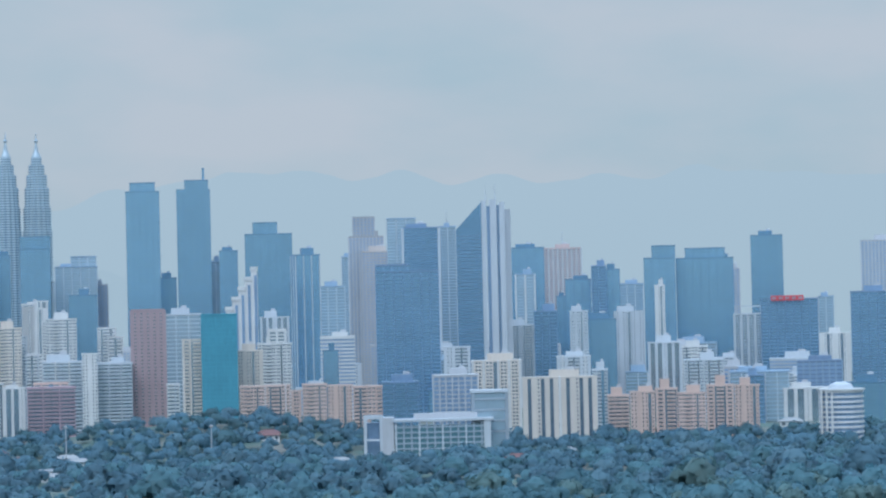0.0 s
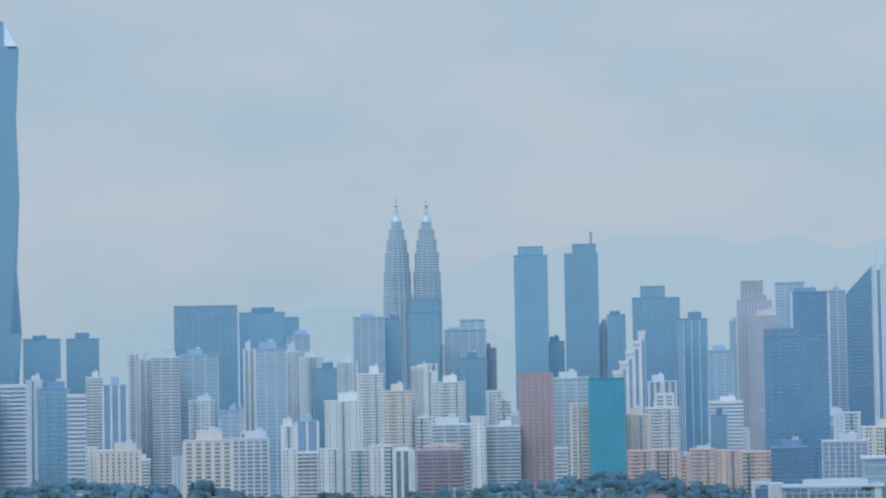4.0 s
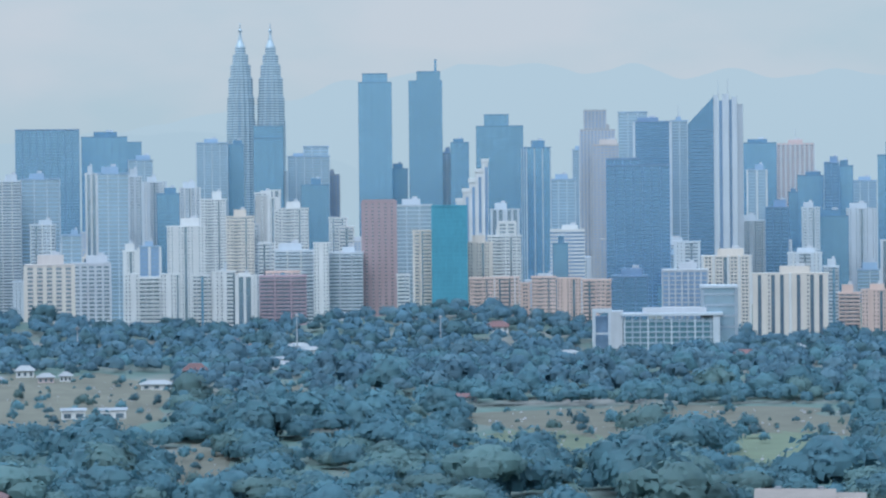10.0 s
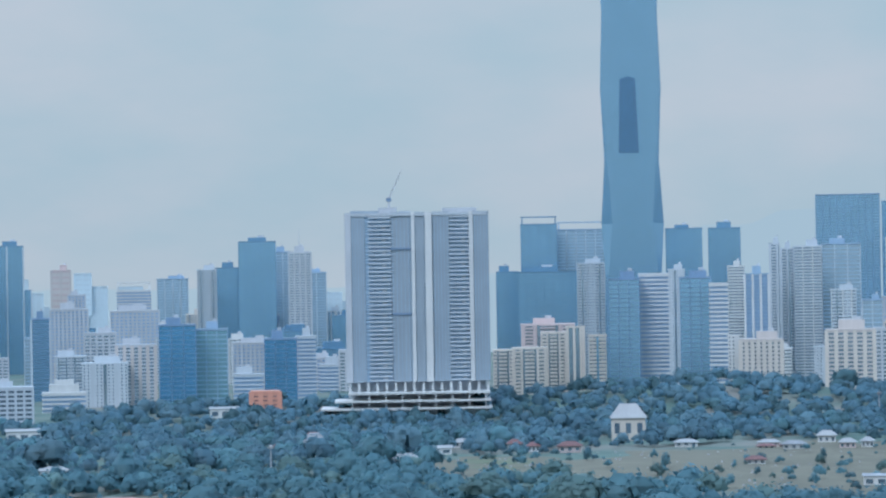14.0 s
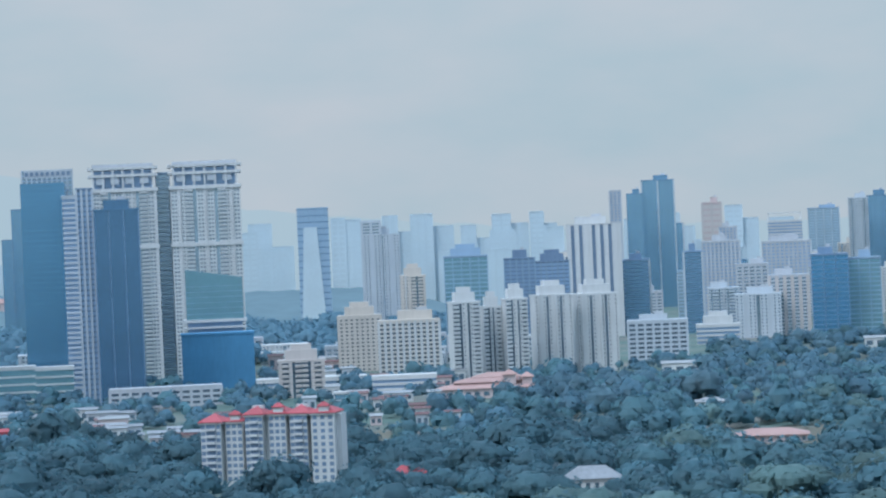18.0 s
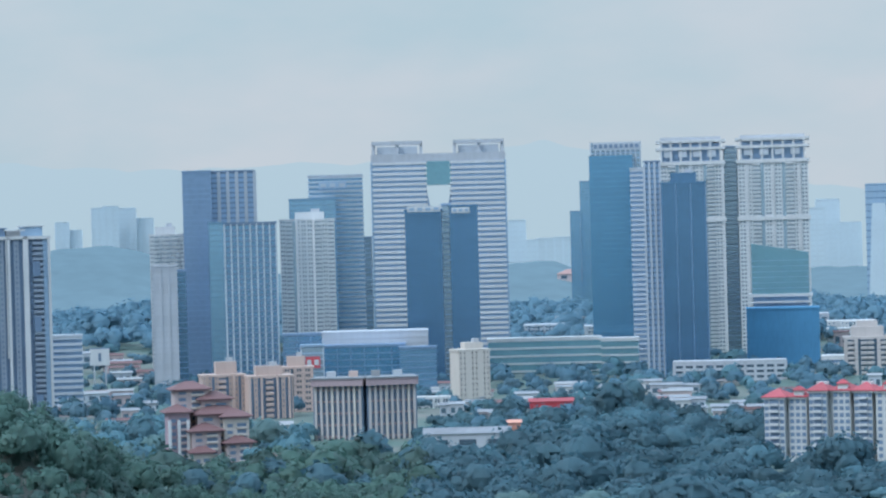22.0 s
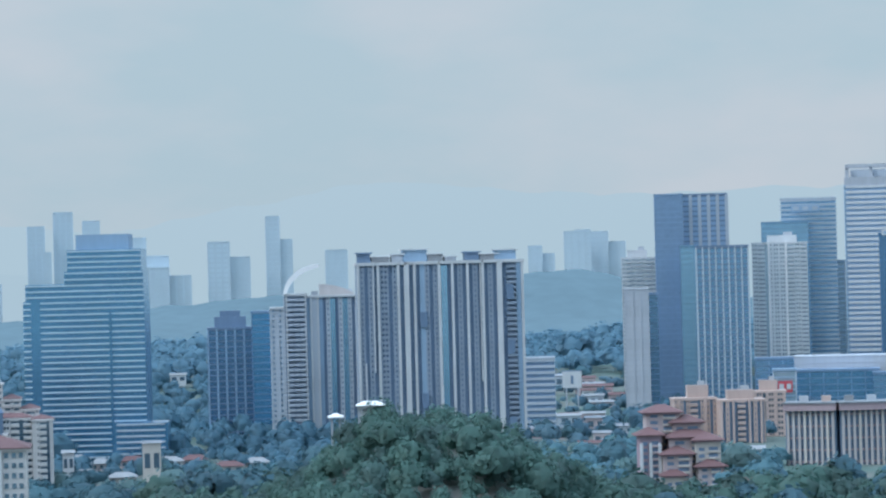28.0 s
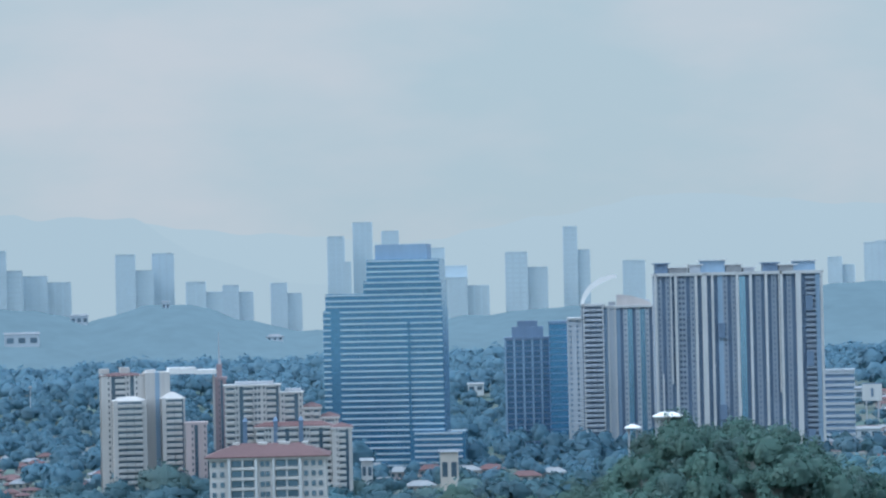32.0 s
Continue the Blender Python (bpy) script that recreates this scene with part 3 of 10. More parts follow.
def faceted_tower(brg, dist, w, h):
    """The tallest tower: long triangular glass facets, a stepped head and a spire; h is the shoulder's height."""
    b = thing("faceted_skyscraper", at(brg, dist), "tall blue glass skyscraper of long slanted triangular facets with a spire", "skyscraper")
    r = w / 2
    # levels: height share, half width, corner cut; the outline swells and narrows in turn
    lev = ((-0.02, 0.96, 0.30), (0.25, 0.90, 0.12), (0.363, 1.0, 0.36), (0.506, 0.87, 0.10), (0.665, 0.97, 0.06), (0.837, 0.89, 0.10), (1.0, 1.0, 0.42))
    loops = []
    bm = bmesh.new()
    for s, k, c in lev:
        a = r * k
        q = a * (1 - c)
        e, g = r * 0.96, r * 0.96 * (1 - c)
        pts = ((-q, -e), (q, -e), (a, -g), (a, g), (q, e), (-q, e), (-a, g), (-a, -g))
        loops.append([bm.verts.new((x, y, h * s)) for x, y in pts])
    for i, (lo, hi) in enumerate(zip(loops, loops[1:])):
        for k in range(8):
            j = (k + 1) % 8
            if (k + i) % 2:
                bm.faces.new((lo[k], lo[j], hi[k]))
                bm.faces.new((lo[j], hi[j], hi[k]))
            else:
                bm.faces.new((lo[k], lo[j], hi[j]))
                bm.faces.new((lo[k], hi[j], hi[k]))
    bm.faces.new(loops[-1])
    part("glass_skin", bm, "tower_glass", b)
    # the dark recessed sky lobby with a pointed head
    bm = bmesh.new()
    z0, z1, y = h * 0.52, h * 0.685, -r * 0.96 - 0.5
    vs = [bm.verts.new((px, py, pz)) for py in (y, y + 6) for px, pz in ((-r * 0.40, z0), (r * 0.24, z0), (r * 0.16, z1), (-r * 0.06, z1 + 3), (-r * 0.34, z1))]
    bm.faces.new(vs[:5])
    for k in range(5):
        bm.faces.new((vs[k], vs[(k + 1) % 5], vs[5 + (k + 1) % 5], vs[5 + k]))
    part("sky_lobby", bm, "glass_dark", b)
    bm = bmesh.new()
    add_box(bm, 0, 0, h, r * 1.05, r * 1.05, 28)
    part("head", bm, "tower_glass", b)
    for s in (-1, 1):
        bm = bmesh.new()
        v = [bm.verts.new(p) for p in ((s * r * 0.55, -r * 0.9, h), (s * r * 0.95, -r * 0.9, h), (s * r * 0.55, -r * 0.5, h + 24), (s * r * 0.55, r * 0.5, h + 24), (s * r * 0.95, r * 0.9, h), (s * r * 0.55, r * 0.9, h))]
        for fc in ((0, 1, 2), (1, 4, 3, 2), (4, 5, 3), (0, 2, 3, 5)):
            bm.faces.new([v[i] for i in fc])
        part("slanted_screen", bm, "pale", b, "pale slanted steel screen")
    bm = bmesh.new()
    spun(bm, ((r * 0.5, h + 28), (4.4, h + 44), (3.2, h + 75), (2.2, h + 110), (0.6, h + 165)), 10)
    part("spire", bm, "slate", b)
    n = int(h / 4.4)
    bm = bmesh.new()
    for i in range(1, n):
        z = h * i / n
        s = z / h
        for (s0, k0, c0), (s1, k1, c1) in zip(lev, lev[1:]):
            if s0 <= s <= s1:
                u = (s - s0) / (s1 - s0)
                a = r * (k0 + (k1 - k0) * u)
                break
        add_box(bm, 0, 0, z, 1.1 * a, 1.92 * r + 0.3, 0.35)
    tagged(part("storey_grid", bm, "tower_glass", b), kind="stuff")


def slant_tower(brg, dist, w, h, left, z=0):
    """The bank headquarters: a glass wing with a sloping top beside white vertical fins."""
    b = thing("slanted_bank_tower", at(brg, dist, z), "tall office tower, sloping blue glass wing and white vertical fins", "skyscraper")
    wl = w * 0.46
    d = w * 0.8
    bm = bmesh.new()
    x0, x1 = -w / 2, -w / 2 + wl
    lo = [bm.verts.new(p) for p in ((x0, -d / 2, 0), (x1, -d / 2, 0), (x1, d / 2, 0), (x0, d / 2, 0))]
    hi = [bm.verts.new(p) for p in ((x0, -d / 2, h - left), (x1, -d / 2, h), (x1, d / 2, h), (x0, d / 2, h - left))]
    bm.faces.new(hi)
    for k in range(4):
        bm.faces.new((lo[k], lo[(k + 1) % 4], hi[(k + 1) % 4], hi[k]))
    part("glass_wing", bm, "glass_deep", b)
    bm = bmesh.new()
    for i in range(1, int((h - left) / 4)):
        add_box(bm, (x0 + x1) / 2, 0, 4 * i, wl - 0.4, d + 0.3, 0.7)
    tagged(part("storey_grid", bm, "slate", b), kind="stuff")
    for k, (u, mt, uw, hh) in enumerate(((0.50, "pale", 0.09, 2), (0.60, "glass_slate", 0.08, -4), (0.68, "pale", 0.12, 3), (0.77, "glass_slate", 0.05, -3), (0.84, "pale", 0.10, 0), (0.93, "steel", 0.13, -8))):
        piece("fin" if mt == "pale" else "bay", w * uw, d * (0.9 if mt == "pale" else 0.8), h + hh, mt, b, -w / 2 + w * u, -1 if mt == "pale" else 0, 0)
    for u in (0.55, 0.72):
        bm = bmesh.new()
        add_box(bm, -w / 2 + w * u, 0, h, 1, 1, 22, 0.3)
        part("mast", bm, "steel", b)


def stair_tower(brg, dist, w, h):
    b = thing("stepped_white_tower", at(brg, dist), "white tower stepping down one side with dark glass slots", "tower")
    n = 5
    for i in range(n):
        sw = w / n
        top = h - 10.5 * (n - 1 - i)
        x = -w / 2 + sw * (i + 0.5)
        piece("step_block", sw, w * 0.8, top, "white", b, x, 0.5 * i, 0)
        piece("glass_slot", sw * 0.42, w * 0.8 + 0.8, top - 5, "glass_slate", b, x + sw * 0.2, 0.5 * i, 0)
        piece("step_cap", sw + 1.5, w * 0.85, 4, "white", b, x, 0.5 * i, top)


def slab_pair(brg, dist, w, h, z=0):
    """Two joined residential slabs above a raised car deck, a crane on the roof."""
    b = thing("twin_residential_slab", at(brg, dist, z), "pair of joined pale grey residential slabs above a raised car deck", "apartment block")
    d, z0 = 26, 34
    hh = h - z0
    piece("core", w * 0.57, d, hh, "bluegrey", b, -w * 0.21, 0, z0)
    piece("core", w * 0.41, d, hh, "bluegrey", b, w * 0.29, 1, z0)
    n = int(hh / 3.3)
    for u, uw, y in ((-0.259, 0.158, 0.0), (0.293, 0.138, 1.0)):
        balcony, recess = box_mesh(w * uw, 2.2, 1.35, "pale"), box_mesh(w * uw * 0.2, 0.5, 2.0, "pale")
        for i in range(n):
            zz = z0 + 0.6 + i * hh / n
            link("balcony", balcony, b, "", pose(w * u, -d / 2 - 0.9 + y, zz))
            if i % 3 == 0:
                link("screen", recess, b, "", pose(w * (u + 0.03), -d / 2 - 0.1 + y, zz + 1.3))
    for u, uw, m, out in ((-0.478, 0.043, "grey", 1.6), (-0.408, 0.096, "cool_grey", 0.9), (-0.112, 0.136, "cool_grey", 0.5), (-0.026, 0.024, "white", 1.8), (0.020, 0.064, "cool_grey", 0.8), (0.081, 0.048, "white", 2.0),
                          (0.168, 0.112, "cool_grey", 1.0), (0.377, 0.028, "white", 2.2), (0.446, 0.108, "cool_grey", 1.2)):
        pier = piece("wall_pier", w * uw, d + 2 * out, hh + 2, m, b, w * u, 0, z0)
        if uw > 0.09:
            k = 5
            for i in range(k):
                piece("groove", 0.45, 0.3, hh - 3, "bluegrey" if m == "cool_grey" else "grey", pier, w * uw * ((i + 0.5) / k - 0.5), -d / 2 - out - 0.02, 1)
    for q in (0.79, 0.40):
        piece("transfer_slab", w * 0.29, d + 2.6, 1.6, "slate", b, -w * 0.17, 0, z0 + hh * q)
    for u, uw, up, m in ((-0.36, 0.2, 3.5, "cool_grey"), (-0.2, 0.13, 6, "grey"), (-0.08, 0.08, 3, "pale"), (0.05, 0.12, 2, "pale"), (0.30, 0.24, 5.0, "grey")):
        piece("roof_screen", w * uw, d * 0.8, up, m, b, w * u, 0, h)
    piece("parapet", w * 0.98, d + 3, 2.4, "pale", b, 0, 0, h - 1)
    for k in range(16):
        piece("column", 1.8, 1.8, 12, "white", b, w * (-0.48 + 0.064 * k), -d / 2 + 1, z0 - 12)
    piece("undercroft", w * 0.94, d - 8, 40, "pale", b, 0, 3, -6)
    for i in range(3):
        piece("deck", w * (0.98 + 0.10 * i), d + 22, 1.5, "white", b, -5 * i, -5 - 2 * i, z0 - 9.5 - 6 * i)
        for k in range(9):
            piece("deck_post", 1.0, 1.0, 4.6, "white", b, w * (-0.46 + 0.115 * k), -d / 2 - 14, z0 - 14 - 6 * i)
    piece("deck_core", w, d + 12, 18, "pale", b, -3, -2, -6)
    bm = bmesh.new()
    add_box(bm, -w * 0.19, 0, h, 1.8, 1.8, 15)
    part("crane_mast", bm, "cable", b)
    bm = bmesh.new()
    add_box(bm, 0, 0, 0, 1.3, 1.3, 26, 0.4)
    bm.transform(pose(-w * 0.19, 0, h + 13, 0, 24, 0))
    part("crane_jib", bm, "cable", b)
    piece("crane_cab", 4, 3, 3, "slate", b, -w * 0.19, 0, h + 11)


def portal_tower(brg, dist, w, h, z=0):
    """A white-banded office slab with a framed tapering void under its linked head."""
    b = thing("portal_office_tower", at(brg, dist, z), "white banded office slab with a framed opening near its top", "office tower")
    d = 28
    leg = w * 0.41
    top = h - 17
    for s in (-1, 1):
        piece("core", leg, d, top, "glass_slate", b, s * (w / 2 - leg / 2), 0, 0)
        piece("edge_pier", 1.6, d + 1.6, top, "bluegrey", b, s * (w / 2 - 0.4), 0, 0)
    piece("core", w * 0.18 + 0.2, d - 2, h * 0.66, "glass_slate", b, 0, 0, 0)
    piece("link_glass", w * 0.19, d + 0.6, h * 0.105, "glass_teal", b, 0, 0, top - h * 0.105)
    n = int(top / 4.2)
    st = top / n
    me = box_mesh(leg + 1.0, d + 1.2, st * 0.52, "white")
    mid = box_mesh(w * 0.18, d - 0.6, st * 0.52, "white")
    for i in range(n):
        for s in (-1, 1):
            link("spandrel", me, b, "", pose(s * (w / 2 - leg / 2), 0, (i + 0.45) * st))
        if i * st < h * 0.64:
            link("spandrel", mid, b, "", pose(0, 0, (i + 0.45) * st))
    for s in (-1, 1):
        bm = bmesh.new()
        x0, x1 = s * w * 0.095, s * w * 0.055
        v = [bm.verts.new((px, py, pz)) for py in (-d / 2 - 0.4, d / 2 + 0.4) for px, pz in ((x0, top - h * 0.105), (x1, h * 0.66), (x0, h * 0.66))]
        for fc in ((0, 1, 2), (5, 4, 3), (0, 3, 4, 1), (1, 4, 5, 2), (2, 5, 3, 0)):
            bm.faces.new([v[q] for q in fc])
        bmesh.ops.recalc_face_normals(bm, faces=bm.faces)
        part("splayed_frame", bm, "slate", b)
    piece("head_band", w, d - 1, 6.5, "grey", b, 0, 0, top)
    for s in (-1, 1):
        x = s * (w / 2 - leg * 0.48)
        ww = leg * 0.92
        piece("head_beam", ww, 1.6, 2.6, "grey", b, x, -d / 2 + 1, h - 2.6)
        piece("head_beam", ww, 1.6, 2.6, "grey", b, x, d / 2 - 1, h - 2.6)
        for u in (-0.47, 0.0, 0.47):
            piece("head_post", ww * 0.06, d - 3, 9, "grey", b, x + u * ww, 0, top + 6.5)
        piece("plant_room", ww * 0.8, d * 0.4, 6.5, "pale", b, x, 2, top + 6.5)


def arc_roof_block(brg, dist, w, h, z=0):
    """Residential block under a white crescent roof sail."""
    b = thing("arch_roof_block", at(brg, dist, z), "grey-white residential block with a white quarter-arch roof sail", "apartment block")
    d = 24
    pattern_front(b, "nn", w * 0.16, d, -6, h - 1, False, "pale", 3.3, "bluegrey", "white", -w * 0.42)
    pattern_front(b, "sfbbbf", w * 0.26, d + 3, -6, h + 7.5, True, "pale", 3.2, "slate", "white", -w * 0.21)
    pattern_front(b, "PfpfPsngsngnsf", w * 0.58, d, -6, h + 6, False, "pale", 3.3, "slate", "white", w * 0.21)
    piece("roof_slab", w * 0.17, d + 3, 1.4, "white", b, -w * 0.415, 0, h - 7)
    piece("roof_slab", w * 0.27, d + 6, 1.4, "white", b, -w * 0.2, 0, h + 1.5)
    piece("roof_slab", w * 0.59, d + 3, 1.4, "white", b, w * 0.205, 0, h)
    for i in range(4):
        piece("roof_tank", w * 0.08, 6, 2.5 + i % 2, ("grey", "pale")[i % 2], b, w * (0.02 + 0.13 * i), 0, h + 1.4)
    bm = bmesh.new()
    loops = []
    x1, rise = w * 0.08, 20.0
    for i in range(19):
        q = i / 18
        a = math.pi - math.pi / 2 * q
        ex, ez = x1 + math.cos(a) * w * 0.42, math.sin(a) * rise
        thick = 1.0 + 2.6 * math.sin(math.pi * min(1.0, q * 0.75 + 0.1))
        nx, nz = math.cos(a), math.sin(a)
        loops.append([bm.verts.new((ex - nx * k, y, h + 1.4 + ez - nz * k)) for k, y in ((0, -9), (0, 9), (thick, 9), (thick, -9))])
    for a, c in zip(loops, loops[1:]):
        for k in range(4):
            bm.faces.new((a[k], a[(k + 1) % 4], c[(k + 1) % 4], c[k]))
    bm.faces.new(loops[0][::-1])
    bm.faces.new(loops[-1])
    part("roof_arch", bm, "bright_white", b, "white crescent roof sail")
    bm = bmesh.new()
    rings = []
    for i in range(9):
        q = i / 8
        top = h + 1.4 + 6.0 * math.cos(q * math.pi / 2) ** 0.8 + 1.0
        rings.append([bm.verts.new((w * 0.07 + w * 0.40 * q, y, zz)) for y, zz in ((-6, h + 1.4), (-6, top), (6, top), (6, h + 1.4))])
    for a, c in zip(rings, rings[1:]):
        for k in range(3):
            bm.faces.new((a[k], c[k], c[k + 1], a[k + 1]))
    bm.faces.new(rings[0])
    bm.faces.new(rings[-1][::-1])
    part("roof_house", bm, "beige", b, "grey curved roof house")


def ribbed_flats(brg, dist, w, h, z=0):
    """The broad residential slab: bays, balconies and pale vertical fins under a roof terrace."""
    b = thing("ribbed_residential_slab", at(brg, dist, z, 4), "broad grey residential slab with pale vertical fins and small balconies", "apartment block")
    d = 26
    pattern_front(b, "fnsnsfwsnfsFsfsPnsnfgsfsnsfsnsfsnsFsbPf", w, d, -6, h + 6, True, "dusk_grey", 3.15, "slate", "white")
    for u, qs in ((0.395, (0.22, 0.66)), (0.915, (0.08, 0.50, 0.80))):
        for q in qs:
            piece("sky_garden", w * 0.042, d + 4.0, 9, "slate", b, -w / 2 + w * u, 0, h * q)
    for u, q0, q1 in ((0.045, 0.0, 0.47), (0.10, 0.42, 1.0), (0.50, 0.0, 0.34), (0.66, 0.0, 0.42), (0.74, 0.36, 1.0)):
        piece("thin_fin", 0.7, d + 3.2, h * (q1 - q0), "white", b, -w / 2 + w * u, 0, h * q0)
    piece("cornice", w + 1, d + 3, 1.8, "white", b, 0, 0, h)
    for u, uw, hh, m in ((0.05, 0.08, 5.5, "slate"), (0.15, 0.11, 3.2, "sheet_white"), (0.25, 0.07, 4.4, "grey"), (0.355, 0.15, 7.0, "bluegrey"), (0.48, 0.09, 4.2, "sheet_white"),
                         (0.57, 0.07, 2.4, "grey"), (0.70, 0.09, 4.6, "slate"), (0.80, 0.10, 3.4, "sheet_white"), (0.90, 0.13, 5.6, "bluegrey")):
        roof_house = piece("roof_pavilion", w * uw, d * 0.5, hh, m, b, -w / 2 + w * u, 2, h + 1.8)
        piece("pavilion_roof", w * uw + 2.4, d * 0.5 + 3, 0.7, "white" if m != "slate" else "slate", roof_house, 0, 0, hh)


def banded_tower(brg, dist, w, h, z=0):
    """The stepped tower of blue glass with white sunshade bands."""
    b = thing("banded_glass_tower", at(brg, dist, z, -6), "stepped deep blue glass tower with pale horizontal sunshade bands", "office tower")
    d = 40
    blocks = ((-0.5, 0.46, 0.715, 0), (-0.48, 0.455, 0.79, 0.6), (-0.17, 0.455, 0.845, 0.0), (-0.145, 0.44, 0.94, 1.0))
    base = -6
    for x0, x1, top, s in blocks:
        ww, x = w * (x1 - x0), w * (x0 + x1) / 2
        hh = h * top
        piece("core", ww, d, hh - base, "glass_sea", b, x, s, base)
        n = max(1, round((hh - max(base, 0)) / 3.5))
        gap = ww * 0.14 if base < 0 else 0
        for i in range(n):
            zz = max(base, 0) + (i + 0.6) * (hh - max(base, 0)) / n
            piece("sunshade", ww - gap - 0.5, d + 2.2, 0.8, "pale_haze_panel", b, x + gap / 2, s, zz)
            if gap:
                piece("sunshade", gap * 0.45, d + 1.6, 0.8, "pale_haze_panel", b, x - ww / 2 + gap * 0.22, s, zz)
        base = hh
    piece("plant_room", w * 0.42, d * 0.7, h - base + 1, "bluegrey", b, w * 0.13, 0, base)
    piece("joint", 1.6, d + 3, h * 0.66, "glass_sea", b, w * 0.19, 0, 0)
    piece("annex", w * 0.42, d * 0.6, h * 0.17, "glass_sea", b, w * 0.42, -d * 0.45, 0)
    for i in range(6):
        piece("sunshade", w * 0.38, d * 0.6 + 2, 1.0, "pale", b, w * 0.42, -d * 0.45, h * (0.03 + 0.026 * i))


def residence_tower(brg, dist, w, h, pattern):
    """White residential tower: balcony stacks between fins, white belts, a recessed penthouse under an overhanging roof."""
    b = thing("white_residence", at(brg, dist + 14), "tall white residential tower with balconies and an overhanging roof", "apartment tower")
    d, body = 28, h - 22
    pattern_front(b, pattern, w, d, -6, body + 6, False, "white", 3.3, "glass_pale", "white")
    for q in (0.70, 1.0):
        piece("belt", w + 2.4, d + 3.6, 3.0, "white", b, 0, 0, body * q - 1.5)
    piece("penthouse", w * 0.9, d * 0.8, 15, "glass_slate", b, 0, 0, body + 1.5)
    for i in range(7):
        u = -0.45 + 0.15 * i
        piece("penthouse_post", 1.6, 1.6, 17, "white", b, u * w, -d / 2 - 0.6, body + 1.5)
    for i in range(4):
        piece("sky_villa", w * 0.13, 5, 7.5, "pale", b, w * (-0.34 + 0.22 * i), -d / 2 + 1.5, body + 5)
    piece("terrace_belt", w + 3, d + 4, 2.2, "white", b, 0, 0, body + 11)
    piece("roof", w * 1.06, d * 1.1, 2.4, "white", b, 0, 0, h - 5)
    piece("roof_screen", w * 0.92, d * 0.8, 2.4, "grey", b, 0, 0, h - 2.6)


def light_mast(brg, dist, h):
    b = thing("light_mast", at(brg, dist, ground_z(brg, dist)), "tall grey lamp mast standing among trees", "mast", "lamp masts")
    bm = bmesh.new()
    spun(bm, ((0.6, -2), (0.3, h)), 8)
    part("pole", bm, "cable", b)
    piece("lamp_ring", 3.4, 3.4, 0.9, "sheet_white", b, 0, 0, h)
    piece("lamp_cap", 2.0, 2.0, 1.0, "cable", b, 0, 0, h + 0.9)


def sign_panel(name, label, brg, dist, w, h, z, board, bars, marks):
    """A sign board with bars in place of its lettering."""
    b = thing(name, at(brg, dist, z), label, "sign")
    piece("board", w, 0.8, h, board, b)
    for i in range(marks):
        piece("bar", w / marks * 0.6, 0.3, h * 0.5, bars, b, -w / 2 + w * (i + 0.5) / marks, -0.5, h * 0.25)


def splayed_tower(brg, dist, w, h):
    """A dark slab with a pale front that narrows upwards."""
    b = thing("splayed_tower", at(brg, dist), "hazy tower with a dark frame round a pale tapering front", "tower")
    d = w * 0.6
    piece("frame", w, d, h, "bluegrey", b)
    bm = bmesh.new()
    y0, y1 = -d / 2 - 1.5, -d / 2 + 1
    v = [bm.verts.new((px, py, pz)) for py in (y0, y1) for px, pz in ((-w * 0.46, 0), (w * 0.34, 0), (w * 0.12, h * 0.84), (-w * 0.30, h * 0.84))]
    for fc in ((0, 1, 2, 3), (7, 6, 5, 4), (0, 4, 5, 1), (1, 5, 6, 2), (2, 6, 7, 3), (3, 7, 4, 0)):
        bm.faces.new([v[k] for k in fc])
    part("pale_front", bm, "pale_haze_panel", b)
    bm = bmesh.new()
    for i in range(int(h / 8)):
        add_box(bm, 0, 0, 8 * i + 6, w + 0.4, d + 0.4, 0.8)
    tagged(part("storey_grid", bm, "glass_deep", b), kind="stuff")


def round_block(brg, dist, w, h):
    """A round office block of white rings over dark glass, with white fins at one side."""
    b = thing("round_striped_block", at(brg, dist), "round white-ringed office block with dark window bands", "office block")
    r = w * 0.46
    bm = bmesh.new()
    spun(bm, ((r, -6), (r, h - 5)), 32)
    part("core", bm, "glass_slate", b)
    n = max(4, int((h - 5) / 3.8))
    bm = bmesh.new()
    spun(bm, ((r + 0.8, 0), (r + 0.8, 1.7)), 32)
    ring = part("ring", bm, "white", b)
    for i in range(n):
        m = pose(0, 0, (i + 0.6) * (h - 5) / n)
        if i == 0:
            ring.matrix_basis = m
        else:
            link("ring", ring.data, b, "", m)
    for k in range(3):
        piece("fin", 1.6, 3.0, h, "white", b, -r * 0.9 + 4.2 * k, -r * (0.62 + 0.14 * k), -4)
    bm = bmesh.new()
    spun(bm, ((r * 1.1, h - 5), (r * 1.1, h - 3.5)), 32)
    part("roof_rim", bm, "white", b)
    bm = bmesh.new()
    spun(bm, ((r * 0.6, h - 3.5), (r * 0.5, h), (r * 0.2, h + 2)), 24)
    part("roof_cap", bm, "pale", b)


